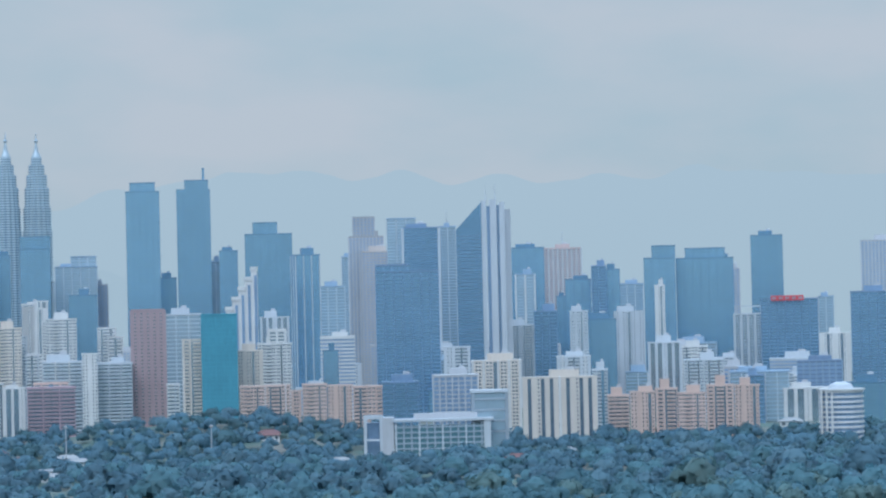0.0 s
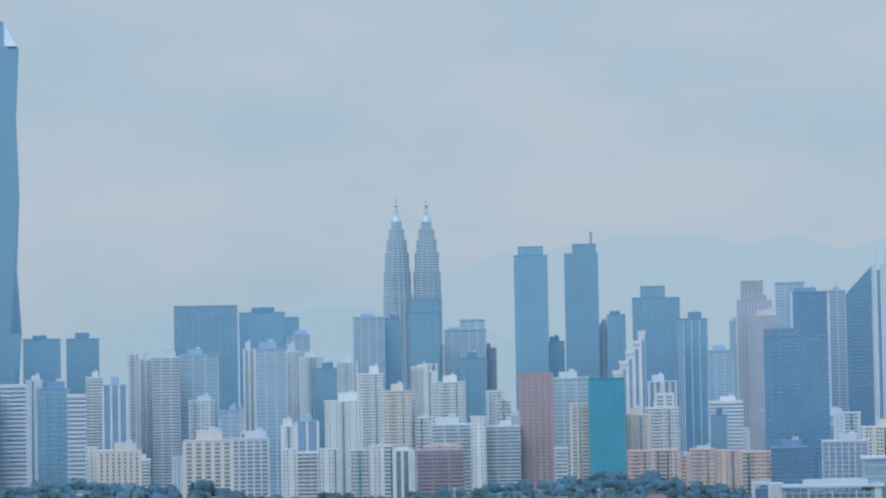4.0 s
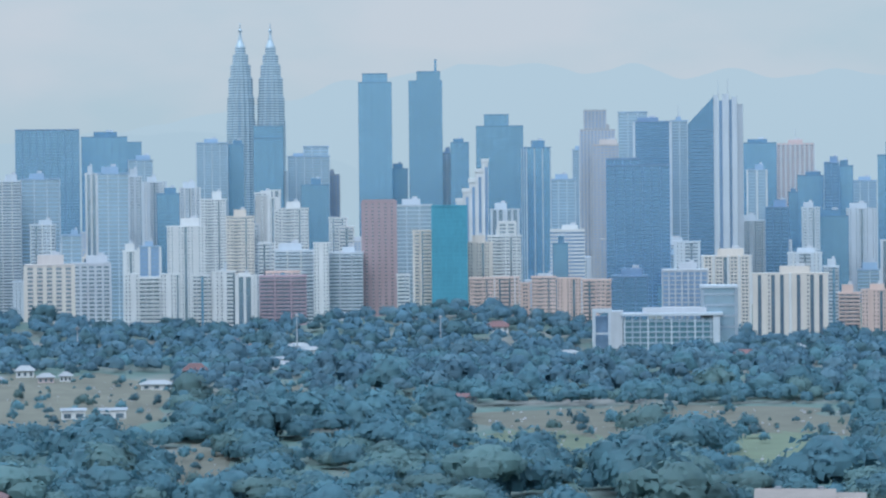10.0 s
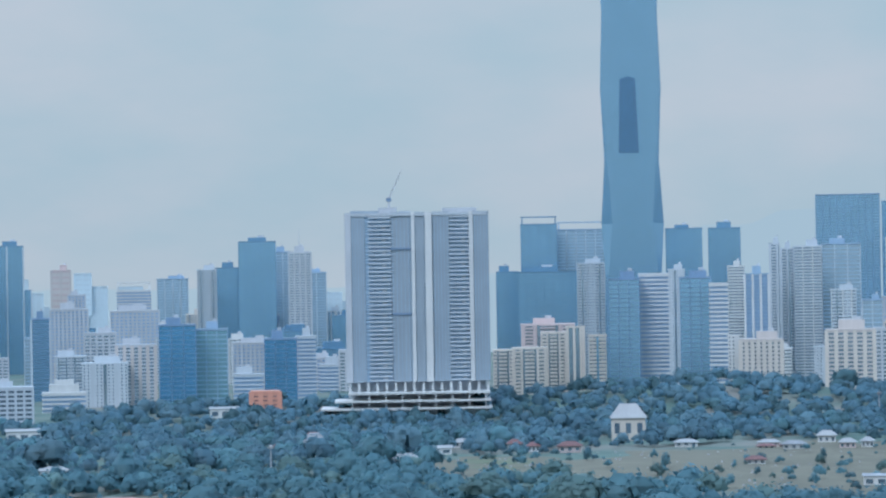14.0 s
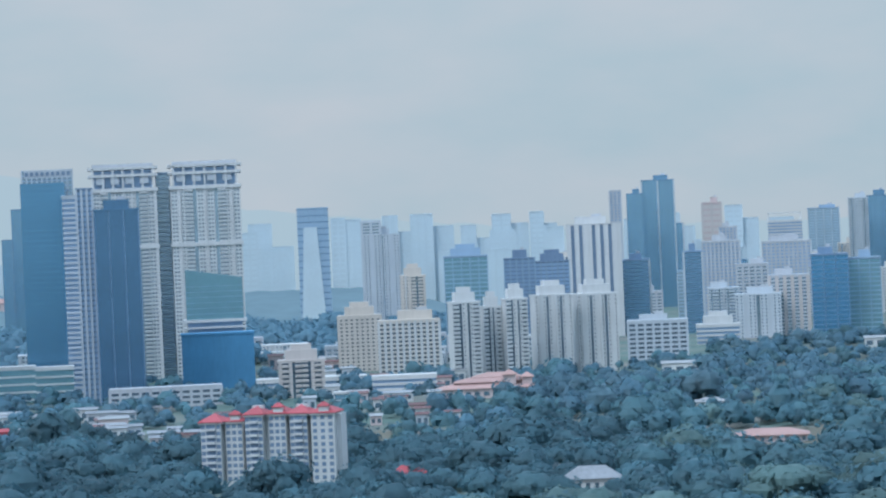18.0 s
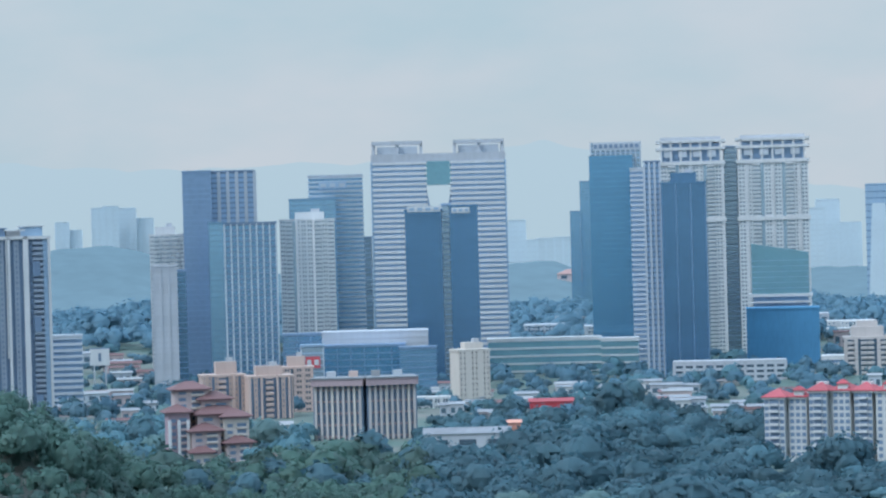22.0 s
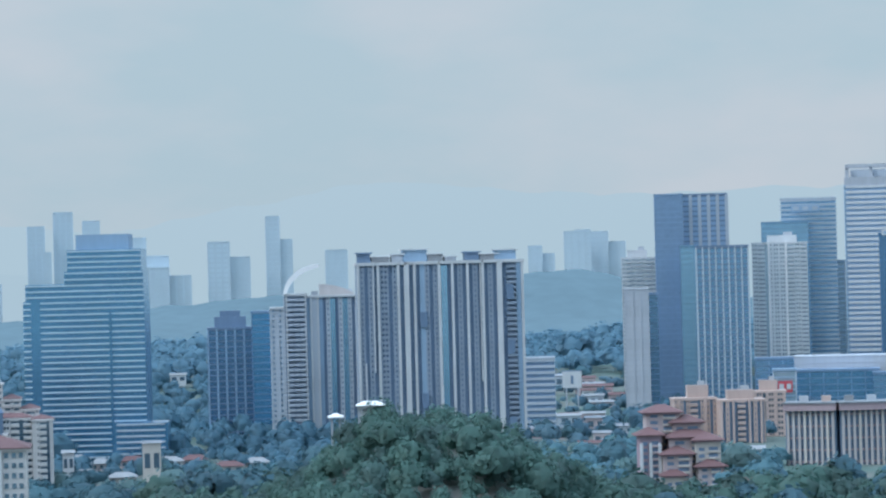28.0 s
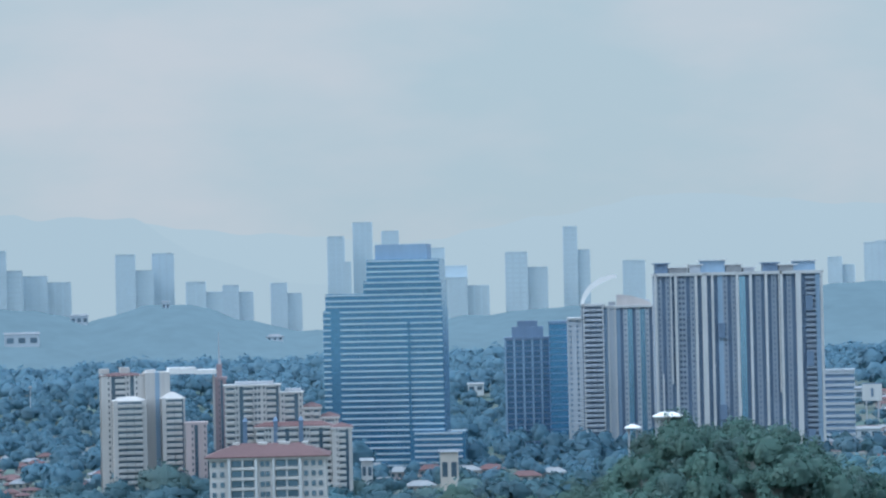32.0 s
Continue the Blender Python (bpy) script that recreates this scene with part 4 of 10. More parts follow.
def pink_arcade(brg, dist, w, h):
    """A terraced pink shopping hall with arcades, rust roofs and a gate tower."""
    b = thing("pink_arcade_hall", at(brg, dist), "terraced pink shopping hall with arcades and rust roofs", "shopping hall")
    tiers = ((0.0, -4.0, 1.0, 22.0, 0.42), (0.12, 4.0, 0.74, 20.0, 0.66), (0.22, 12.0, 0.46, 18.0, 0.84))
    for u, y, uw, dd, hh in tiers:
        x, ww, top = w * u * 0.5, w * uw, h * hh
        t = piece("tier", ww, dd, top + 5, "pink", b, x, y, -5)
        k = max(4, int(ww / 6))
        for i in range(k):
            for lev in range(max(1, int(top / 5.5))):
                piece("arch_opening", ww / k * 0.55, 0.4, 2.8, "window", t, -ww / 2 + ww * (i + 0.5) / k, -dd / 2 - 0.05, 6.4 + 5.2 * lev)
        hip_roof(t, ww, dd, 3.0, 0, 0, top + 5, "terracotta")
    gate = piece("gate_tower", w * 0.13, 9, h * 0.98 + 5, "pink", b, w * 0.24, -8, -5)
    piece("gate_arch", w * 0.06, 0.5, h * 0.4, "white", gate, 0, -4.6, h * 0.5)
    hip_roof(gate, w * 0.13, 9, 3.4, 0, 0, h * 0.98 + 5, "terracotta")
    gate = piece("gate_tower", w * 0.1, 8, h * 0.85 + 5, "pink", b, w * 0.42, -6, -5)
    hip_roof(gate, w * 0.1, 8, 3.0, 0, 0, h * 0.85 + 5, "terracotta")


def hip_roof(b, w, d, h, x, y, z, material="red_tile", name="roof", over=1.2):
    """A hipped roof with eaves."""
    bm = bmesh.new()
    w2, d2 = w / 2 + over, d / 2 + over
    rl = max(0.3, w2 - d2)
    v = [bm.verts.new(p) for p in ((-w2, -d2, 0), (w2, -d2, 0), (w2, d2, 0), (-w2, d2, 0), (-rl, 0, h), (rl, 0, h), (-w2, -d2, -0.4), (w2, -d2, -0.4), (w2, d2, -0.4), (-w2, d2, -0.4))]
    for fc in ((0, 1, 5, 4), (1, 2, 5), (2, 3, 4, 5), (3, 0, 4), (9, 8, 7, 6), (6, 7, 1, 0), (7, 8, 2, 1), (8, 9, 3, 2), (9, 6, 0, 3)):
        bm.faces.new([v[i] for i in fc])
    ob = part(name, bm, material, b)
    ob.matrix_basis = pose(x, y, z)
    return ob


def red_roof_condo(brg, dist, w, h, z=0):
    """White condominium with stacked balconies, rows of small windows and red hipped roofs."""
    b = thing("red_roofed_condominium", at(brg, dist, z, -14), "white ten-storey condominium with red tiled hip roofs", "apartment block")
    d = 16
    wings = ((-0.42, 0.16, 0.0), (-0.26, 0.14, 2.5), (-0.10, 0.14, -1.5), (0.06, 0.14, 1.0), (0.22, 0.14, -0.5), (0.40, 0.18, -2.5))
    st = 3.05
    n = int(h / st)
    win = box_mesh(1.9, 0.3, 1.8, "slate")
    for k, (u, uw, y) in enumerate(wings):
        x, ww = w * u, w * uw - 1.0
        hh = st * (n - (1 if k in (0, 1) else 0))
        wing = piece("wing", ww, d, hh + 8, "white", b, x, y, -8)
        piece("link_wall", w * 0.05, d * 0.7, hh + 8, "white", b, x + w * uw / 2, y + 3, -8)
        for i in range(int(hh / st)):
            for q in (-0.38, 0.38) if k % 2 == 0 else (-0.34, 0.0, 0.34):
                link("window", win, wing, "", pose(q * ww, -d / 2 - 0.02, i * st + 9.0))
            if k % 2 == 0:
                piece("balcony", ww * 0.46, 1.6, 1.0, "white", wing, 0, -d / 2 - 0.8, i * st + 8.1)
                # flat dark sheet on the wall, standing in for the balcony's shade
                piece("balcony_recess", ww * 0.46, 0.2, 1.9, "slate", wing, 0, -d / 2 - 0.02, i * st + 9.1)
        piece("eaves_wall", ww + 1.6, d + 1.6, 1.2, "white", wing, 0, 0, hh + 8)
        hip_roof(wing, ww, d, 3.4, 0, 0, hh + 9.2)
        if k in (1, 3, 5):
            piece("gable", 4.4, 3.0, 4.2, "white", wing, 0.6, -d / 2 + 1.4, hh + 8)
            hip_roof(wing, 4.4, 3.0, 1.8, 0.6, -d / 2 + 1.4, hh + 12.2, "red_tile", "gable_roof", 0.6)
        if k in (2, 4):
            piece("water_tank", 5, 4, 3.0, "white", wing, 0, 2, hh + 9.6)


def chalet_flats(brg, dist, w, h, z=0):
    """Pink apartments with many stacked rust-red hipped roofs."""
    b = thing("pink_terraced_flats", at(brg, dist, z, 8), "pink and cream apartment house with stacked rust-red roofs", "apartment block")
    blocks = ((-0.18, 6.0, 0.40, 0.93, "pink"), (0.10, 3.0, 0.34, 0.80, "pink"), (-0.36, -3.0, 0.26, 0.66, "maroon"), (0.12, -3.0, 0.52, 0.62, "pink"), (0.31, -7.0, 0.30, 0.585, "cream"),
              (-0.06, -9.0, 0.34, 0.42, "pink"), (0.32, -12.0, 0.30, 0.26, "pink"), (-0.12, -13.0, 0.22, 0.16, "cream"))
    for u, y, uw, hh, wall in blocks:
        x, ww, top = w * u, w * uw, h * hh
        blk = piece("block", ww, 12, top + 10, wall, b, x, y, -10)
        hip_roof(blk, ww, 12, 3.6, 0, 0, top + 10, "rust_tile", over=2.3)
        piece("eaves_band", ww + 1.0, 13, 0.9, "maroon", blk, 0, 0, top + 8.7)
        for i in range(int(top / 3.2)):
            zz = i * 3.2 + 10
            if wall == "cream" and hh > 0.5 and i > 5:
                continue
            piece("window", ww * 0.22, 0.3, 1.6, "slate", blk, -ww * 0.26, -6.05, zz + 1)
            piece("balcony", ww * 0.40, 1.4, 0.9, "pink" if wall == "maroon" else "cream", blk, ww * 0.2, -6.7, zz + 0.3)
            # shade behind the balcony, put in as a dark sheet on the wall
            piece("balcony_recess", ww * 0.36, 0.3, 1.7, "slate", blk, ww * 0.2, -6.05, zz + 1.2)
        if wall == "maroon":
            for q in (-0.44, -0.02, 0.40):
                piece("column", ww * 0.12, 2.4, top + 6, "white", blk, q * ww, -7.0, 0)


def striped_flats(brg, dist, w, h, z=0):
    """Two wings meeting at an angle: white fins, dark gaps, a brown overhanging roof."""
    b = thing("striped_flats", at(brg, dist, z), "apartment block with white fins and dark slots under a brown roof", "apartment block")
    d = 14
    for s, turn in ((-1, -9), (1, 8)):
        wing = piece("wing", w * 0.5, d - 2, h + 6, "slate", b, s * w * 0.25, 3, -6, turn=turn)
        n = 9
        for i in range(n):
            x = w * 0.5 * ((i + 0.5) / n - 0.5)
            piece("fin", w * 0.5 / n * 0.42, d + 1, h + 3.4, "cream" if i % 4 == 3 else "beige", wing, x, 0, 0)
            if i < n - 1:
                for k in range(0, int(h / 6.2)):
                    piece("balcony_slab", w * 0.5 / n * 0.5, d - 0.6, 0.9, "brown", wing, x + w * 0.25 / n, 0, 7 + k * 6.2)
        piece("roof_slab", w * 0.52, d + 5, 3.6, "brown", wing, 0, 0, h + 3.4)
        piece("roof_edge", w * 0.53, d + 6, 0.8, "sheet_grey", wing, 0, 0, h + 7.0)
    for i in range(4):
        piece("water_tank", 5, 5, 3.0, ("grey", "orange", "sheet_white", "pale")[i], b, w * (-0.33 + 0.22 * i), 4, h + 1.8)


def balcony_condo(brg, dist, w, h, z=0):
    """Pale condominium: tall plain cores, lower balconied wings and a flat white roof canopy reaching out to the side."""
    b = thing("balconied_condominium", at(brg, dist, z, 4), "pale cream condominium with balconied wings and a white roof canopy", "apartment block")
    pattern_front(b, "pnsbnsnp", w * 0.53, 14, -6, h * 0.985 + 6, False, "ivory", 3.1, "window", "ivory", -w * 0.235, 7)
    pattern_front(b, "ppPpp", w * 0.31, 16, -6, h + 6, False, "ivory", 3.1, "window", "ivory", w * 0.185, 6)
    pattern_front(b, "pbbbp", w * 0.40, 12, -6, h * 0.78 + 6, True, "ivory", 3.1, "window", "ivory", -w * 0.17, -6)
    pattern_front(b, "pbbs", w * 0.28, 12, -6, h * 0.79 + 6, True, "ivory", 3.1, "window", "ivory", w * 0.36, -5)
    hip_roof(b, w * 0.53, 14, 1.6, -w * 0.235, 7, h * 0.985, "rust_tile", "roof", 0.6)
    hip_roof(b, w * 0.38, 10, 2.2, -w * 0.17, -6, h * 0.78, "ivory", "wing_roof", 0.8)
    hip_roof(b, w * 0.27, 10, 3.4, w * 0.36, -5, h * 0.79, "ivory", "wing_roof", 0.8)
    for u, hh in ((-0.45, 2.6), (-0.2, 3.2), (0.12, 1.6)):
        piece("lift_room", w * 0.12, 7, hh, "ivory", b, w * u, 8, h)
    piece("roof_canopy", w * 0.34, 12, 3.4, "bright_white", b, w * 0.50, 6, h - 1.0, "flat white roof canopy")
    piece("roof_canopy", w * 0.26, 12, 2.4, "bright_white", b, w * 0.79, 6, h - 1.4)
    piece("canopy_post", 1.2, 1.2, h + 4, "beige", b, w * 0.90, 8, -6)


def stepped_condo(brg, dist, w, h, z=0):
    """Cream condominium terrace that steps down along the slope, with a lower row before it."""
    b = thing("stepped_condominium", at(brg, dist, z), "cream stepped condominium terrace with rust roof strips", "apartment block")
    steps = ((-0.5, -0.06, 1.0, 8, "bnsbwnbs"), (-0.06, 0.12, 0.93, 7, "nbsn"), (0.12, 0.26, 0.79, 6, "bnb"), (0.26, 0.40, 0.70, 5, "nbn"), (-0.26, 0.34, 0.63, -6, "bwnbsbnwbsb"), (0.34, 0.5, 0.615, -9, "pnbsp"))
    for k, (u0, u1, q, y, pat) in enumerate(steps):
        ww, x = w * (u1 - u0), w * (u0 + u1) / 2
        pattern_front(b, pat, ww, 13, -6, h * q + 6, k > 3, "ivory", 3.1, "window", "ivory", x, y)
        piece("roof_edge", ww + 1.4, 15, 0.9, "ivory", b, x, y, h * q)
        if k in (0, 1):
            piece("roof_screen", ww * 0.7, 6, 1.6, "grey", b, x + 1, y, h * q + 0.9)
        else:
            hip_roof(b, ww, 10, 2.0, x, y, h * q + 1.3, "rust_tile", "roof", 0.8)
    for u in (-0.34, -0.10, 0.10):
        spirelet = piece("stair_turret", 2.2, 2.2, h * 0.70, "slate", b, w * u, -13, 0)
        hip_roof(spirelet, 2.2, 2.2, 2.4, 0, 0, h * 0.70, "slate", "cap", 0.3)


def broad_condo(brg, dist, w, h, z=0):
    """White condominium under a low rust hip roof, with two bays of large paired windows."""
    b = thing("hip_roofed_condominium", at(brg, dist, z, -3), "white condominium with large paired windows and a low rust roof", "apartment block")
    d, eaves, st = 18, h - 4.6, 3.4
    piece("body", w, d, eaves + 6, "ivory", b, 0, 0, -6)
    hip_roof(b, w, d, 4.0, 0, 0, eaves + 1.0, "rust_tile", "roof", 1.6)
    piece("eaves_board", w + 2.4, d + 2.4, 1.0, "ivory", b, 0, 0, eaves)
    for u, uw in ((-0.28, 0.06), (-0.05, 0.08), (0.14, 0.10), (0.32, 0.05)):
        piece("roof_vent", w * uw, 3, 2.6, "ivory", b, w * u, 0, eaves + 2.6)
    n = int(eaves / st)
    big, small, slab = box_mesh(w * 0.085, 0.4, st * 0.62, "window"), box_mesh(w * 0.035, 0.4, st * 0.5, "window"), box_mesh(w * 0.22, 1.5, st * 0.24, "ivory")
    for u in (-0.215, 0.165):
        for s in (-1, 1):
            piece("bay_pier", w * 0.022, 1.6, eaves + 6, "white", b, w * (u + s * 0.115), -d / 2 - 0.6, -6)
        piece("bay_post", w * 0.012, 1.2, eaves + 6, "white", b, w * u, -d / 2 - 0.4, -6)
        for i in range(n):
            zz = eaves - (i + 1) * st
            for s in (-1, 1):
                link("window", big, b, "", pose(w * (u + s * 0.052), -d / 2 - 0.1, zz + st * 0.28))
            link("bay_slab", slab, b, "", pose(w * u, -d / 2 - 0.6, zz))
    for u in (-0.46, -0.39, -0.045, 0.0, 0.33, 0.395, 0.455):
        for i in range(n):
            link("window", small, b, "", pose(w * u, -d / 2 - 0.1, eaves - (i + 1) * st + st * 0.3))


def great_house(brg, dist, w, h, z=0):
    """Large low house with several broad rust hipped roofs."""
    b = thing("large_house", at(brg, dist, z, -4), "large house with several broad rust red hip roofs", "house")
    d, rise = w * 0.55, w * 0.2
    eaves = h - rise
    piece("body", w * 0.94, d, eaves + 5, "pink", b, 0, 0, -5)
    hip_roof(b, w * 0.94, d, rise, 0, 0, eaves, "rust_tile", "roof", 1.6)
    for u, uw, dy in ((-0.34, 0.30, -0.30), (0.30, 0.34, -0.30), (0.02, 0.22, -0.36)):
        wing = piece("wing", w * uw, d * 0.6, eaves + 4, "cream", b, w * u, d * dy, -5)
        hip_roof(wing, w * uw, d * 0.6, rise * 0.62, 0, 0, eaves + 4, "rust_tile", "wing_roof", 1.4)
        for q in (-0.3, 0.0, 0.3):
            piece("window", w * uw * 0.16, 0.3, 1.8, "slate", wing, q * w * uw, -d * 0.3 - 0.05, eaves + 0.6)
    piece("ridge_vent", w * 0.05, 2, 1.2, "cream", b, w * 0.1, 0, h - 0.8)


def house(name, label, brg, dist, w, h, wall="white", roof="rust_tile", z=None, turn=0.0, d=None, windows=3, group=""):
    """A low house with a hipped roof, eaves, windows and a door."""
    z = ground_z(brg, dist) if z is None else z
    b = thing(name, at(brg, dist, z, turn), label, "house", group)
    d = d or max(6.0, w * 0.5)
    piece("wall", w, d, h * 0.62 + 3, wall, b, 0, 0, -3)
    hip_roof(b, w, d, h * 0.38, 0, 0, h * 0.62, roof)
    for i in range(windows):
        wi = piece("window", w / windows * 0.45, 0.2, h * 0.28, "window", b, -w / 2 + w * (i + 0.5) / windows, -d / 2 - 0.02, h * 0.2)
        if w > 14:
            piece("window_sill", w / windows * 0.52, 0.5, 0.25, "white", wi, 0, -0.1, -0.25)
    return b


def shed(name, label, brg, dist, w, h, wall="grey", roof="sheet_grey", z=None, turn=0.0, d=None, group=""):
    """A flat or low-pitched hall with a sheet roof and a strip of openings."""
    z = ground_z(brg, dist) if z is None else z
    b = thing(name, at(brg, dist, z, turn), label, "building", group)
    d = d or max(7.0, w * 0.4)
    piece("wall", w, d, h + 3, wall, b, 0, 0, -3)
    bm = bmesh.new()
    v = [bm.verts.new(p) for p in ((-w / 2 - 0.8, -d / 2 - 0.8, 0), (w / 2 + 0.8, -d / 2 - 0.8, 0), (w / 2 + 0.8, d / 2 + 0.8, 0), (-w / 2 - 0.8, d / 2 + 0.8, 0), (-w / 2 - 0.8, 0, d * 0.12 + 0.5), (w / 2 + 0.8, 0, d * 0.12 + 0.5))]
    for fc in ((0, 1, 5, 4), (2, 3, 4, 5), (1, 2, 5), (3, 0, 4), (3, 2, 1, 0)):
        bm.faces.new([v[i] for i in fc])
    ob = part("roof", bm, roof, b)
    ob.matrix_basis = pose(0, 0, h)
    k = max(2, min(3, int(w / 5)))
    for i in range(k):
        piece("opening", w / k * 0.6, 0.2, h * 0.45, "window", b, -w / 2 + w * (i + 0.5) / k, -d / 2 - 0.02, h * 0.25)
    return b


def long_hall(name, label, brg, dist, w, h, roof):
    """A long low hall: plastered walls, a row of openings and low-pitched roof planes in steps."""
    z = ground_z(brg, dist)
    b = thing(name, at(brg, dist, z), label, "building")
    d = 26.0
    piece("wall", w, d, h + 3, "cream", b, 0, 0, -3)
    for i in range(int(w / 5)):
        piece("opening", 2.6, 0.3, 2.4, "window", b, -w / 2 + 5 * (i + 0.5), -d / 2 - 0.05, 1.6)
    for u0, u1, up in ((-0.5, 0.22, 0.0), (0.22, 0.5, -1.3)):
        bm = bmesh.new()
        x0, x1 = w * u0 - 0.8, w * u1 + 0.8
        v = [bm.verts.new(p) for p in ((x0, -d / 2 - 1, 0), (x1, -d / 2 - 1, 0), (x1, d / 2 + 1, 0), (x0, d / 2 + 1, 0), (x0, 2, 2.0), (x1, 2, 2.0), (x0, -d / 2 - 1, -0.5), (x1, -d / 2 - 1, -0.5))]
        for fc in ((0, 1, 5, 4), (2, 3, 4, 5), (0, 4, 3), (1, 2, 5), (6, 7, 1, 0)):
            bm.faces.new([v[i] for i in fc])
        r = part("roof", bm, roof, b)
        r.matrix_basis = pose(0, 0, h + 0.6 + up)
    for u in (-0.3, 0.1):
        piece("roof_vent", 2.2, 1.4, 1.2, "sheet_grey", b, w * u, 2, h + 2.2)


def framed_office(brg, dist):
    """A long office block behind a white grid of slabs and piers, with an open white cube frame and a taller wing."""
    b = thing("framed_office_block", at(brg, dist), "long office block of white concrete grid with an open cube frame", "office block")
    piece("core", 73, 18, 29, "glass_teal", b, 11.5, 0, -6)
    for i in range(6):
        piece("floor_slab", 76, 22, 1.0, "cool_grey", b, 11.5, 0, 0.5 + 4.2 * i)
    for i in range(13):
        piece("pier", 1.2, 22.6, 31, "pale" if i % 3 == 0 else "cool_grey", b, -25 + 6.1 * i, 0, -6)
    piece("roof_slab", 80, 25, 1.8, "pale", b, 11.5, 0, 26.5)
    piece("end_wall", 5.5, 23.6, 33, "pale", b, 46.5, 0, -6)
    piece("roof_room", 50, 10, 4.0, "grey", b, 14, 3, 28.3)
    piece("stair_wall", 9, 24, 36, "grey", b, -31, 1, -6)
    for x in (-49, -36.5):
        for y in (-9, 9):
            piece("frame_post", 2.4, 2.4, 36, "pale", b, x, y, -6)
    for y in (-9, 9):
        piece("frame_beam", 15, 2.6, 2.6, "pale", b, -42.8, y, 29)
        piece("frame_beam", 15, 2.0, 1.4, "pale", b, -42.8, y, 12)
    piece("cube_core", 10, 12, 32, "glass_slate", b, -42.8, 2, -6)
    piece("wing", 26, 20, 53, "glass_pale", b, 49, 16, -6)
    for i in range(4):
        piece("wing_band", 28, 21, 1.6, "cool_grey", b, 49, 16, 16 + 8.5 * i)
    piece("wing_roof", 30, 23, 2.2, "pale", b, 49, 16, 47.3)
    for x in (36, 62.5):
        piece("wing_pier", 2.6, 22, 54, "cool_grey", b, x, 16, -6)


def sloped_block(brg, dist, w, left, right, low):
    """A plain glass block with a sloping top above a white belt."""
    b = thing("sloped_glass_block", at(brg, dist), "grey-blue glass block with a sloping top above a white belt", "office block")
    d = 22
    bm = bmesh.new()
    lo = [bm.verts.new(p) for p in ((-w / 2, -d / 2, low), (w / 2, -d / 2, low), (w / 2, d / 2, low), (-w / 2, d / 2, low))]
    hi = [bm.verts.new(p) for p in ((-w / 2, -d / 2, left), (w / 2, -d / 2, right), (w / 2, d / 2, right), (-w / 2, d / 2, left))]
    bm.faces.new(hi)
    for k in range(4):
        bm.faces.new((lo[k], lo[(k + 1) % 4], hi[(k + 1) % 4], hi[k]))
    part("glass_body", bm, "glass_teal", b)
    for i in range(1, int((right - low) / 4.2)):
        piece("mullion", w + 0.3, d + 0.3, 0.3, "bluegrey", b, 0, 0, low + 4.2 * i)
    piece("base", w * 0.96, d, low + 6, "glass_slate", b, 0, 0, -6)
    piece("white_belt", w * 1.12, d + 4, 2.2, "white", b, 0, 0, low - 2.2)
    piece("white_belt", w * 1.08, d + 3, 1.4, "white", b, 0, 0, low - 7)


def hill_pavilion(brg, dist):
    """A white gate pavilion and shelter on the wooded hilltop."""
    z = 44.0
    b = thing("hilltop_pavilion", at(brg, dist, z), "white gate pavilion with flat roofs on the wooded hilltop", "pavilion")
    for x in (-4, -1.8, 1.8, 4):
        piece("column", 1.0, 1.0, 34, "grey", b, x, 0, -20)
    piece("beam", 9.6, 4, 1.4, "white", b, 0, 0, 12.4)
    hip_roof(b, 9.4, 4.4, 1.5, 0.3, 0, 14.0, "bright_white", "roof", 1.0)
    for x in (-14.5, -11.5):
        piece("column", 0.8, 0.8, 30, "grey", b, x, 2, -20)
    hip_roof(b, 4.6, 3.4, 1.2, -13, 2, 9.8, "bright_white", "side_roof", 0.8)
    bm = bmesh.new()
    for i in range(12):
        a0, a1 = math.pi * i / 12, math.pi * (i + 1) / 12
        p = [(3.4 * math.cos(a0), 3.4 * math.sin(a0)), (3.4 * math.cos(a1), 3.4 * math.sin(a1)), (2.5 * math.cos(a1), 2.5 * math.sin(a1)), (2.5 * math.cos(a0), 2.5 * math.sin(a0))]
        f = [bm.verts.new((px, -0.8, 9 + pz)) for px, pz in p]
        k = [bm.verts.new((px, 0.8, 9 + pz)) for px, pz in p]
        bm.faces.new(f)
        bm.faces.new(k[::-1])
        bm.faces.new((f[0], k[0], k[1], f[1]))
        bm.faces.new((f[3], f[2], k[2], k[3]))
    part("arch", bm, "white", b)


def billboard(brg, dist, w, top):
    """A white roadside board on posts with one dark bar on it."""
    b = thing("billboard", at(brg, dist, 0), "white roadside board with one dark upright bar", "sign")
    h = w * 0.86
    piece("board", w, 1.2, h, "white", b, 0, 0, top - h)
    piece("frame", w + 0.8, 0.8, 0.8, "slate", b, 0, 0, top)
    piece("bar", w * 0.14, 0.2, h * 0.5, "slate", b, 0, -0.72, top - h * 0.75)
    for s in (-1, 1):
        piece("post", 1.0, 1.0, top - h + 4, "grey", b, s * w * 0.3, 0, -4)


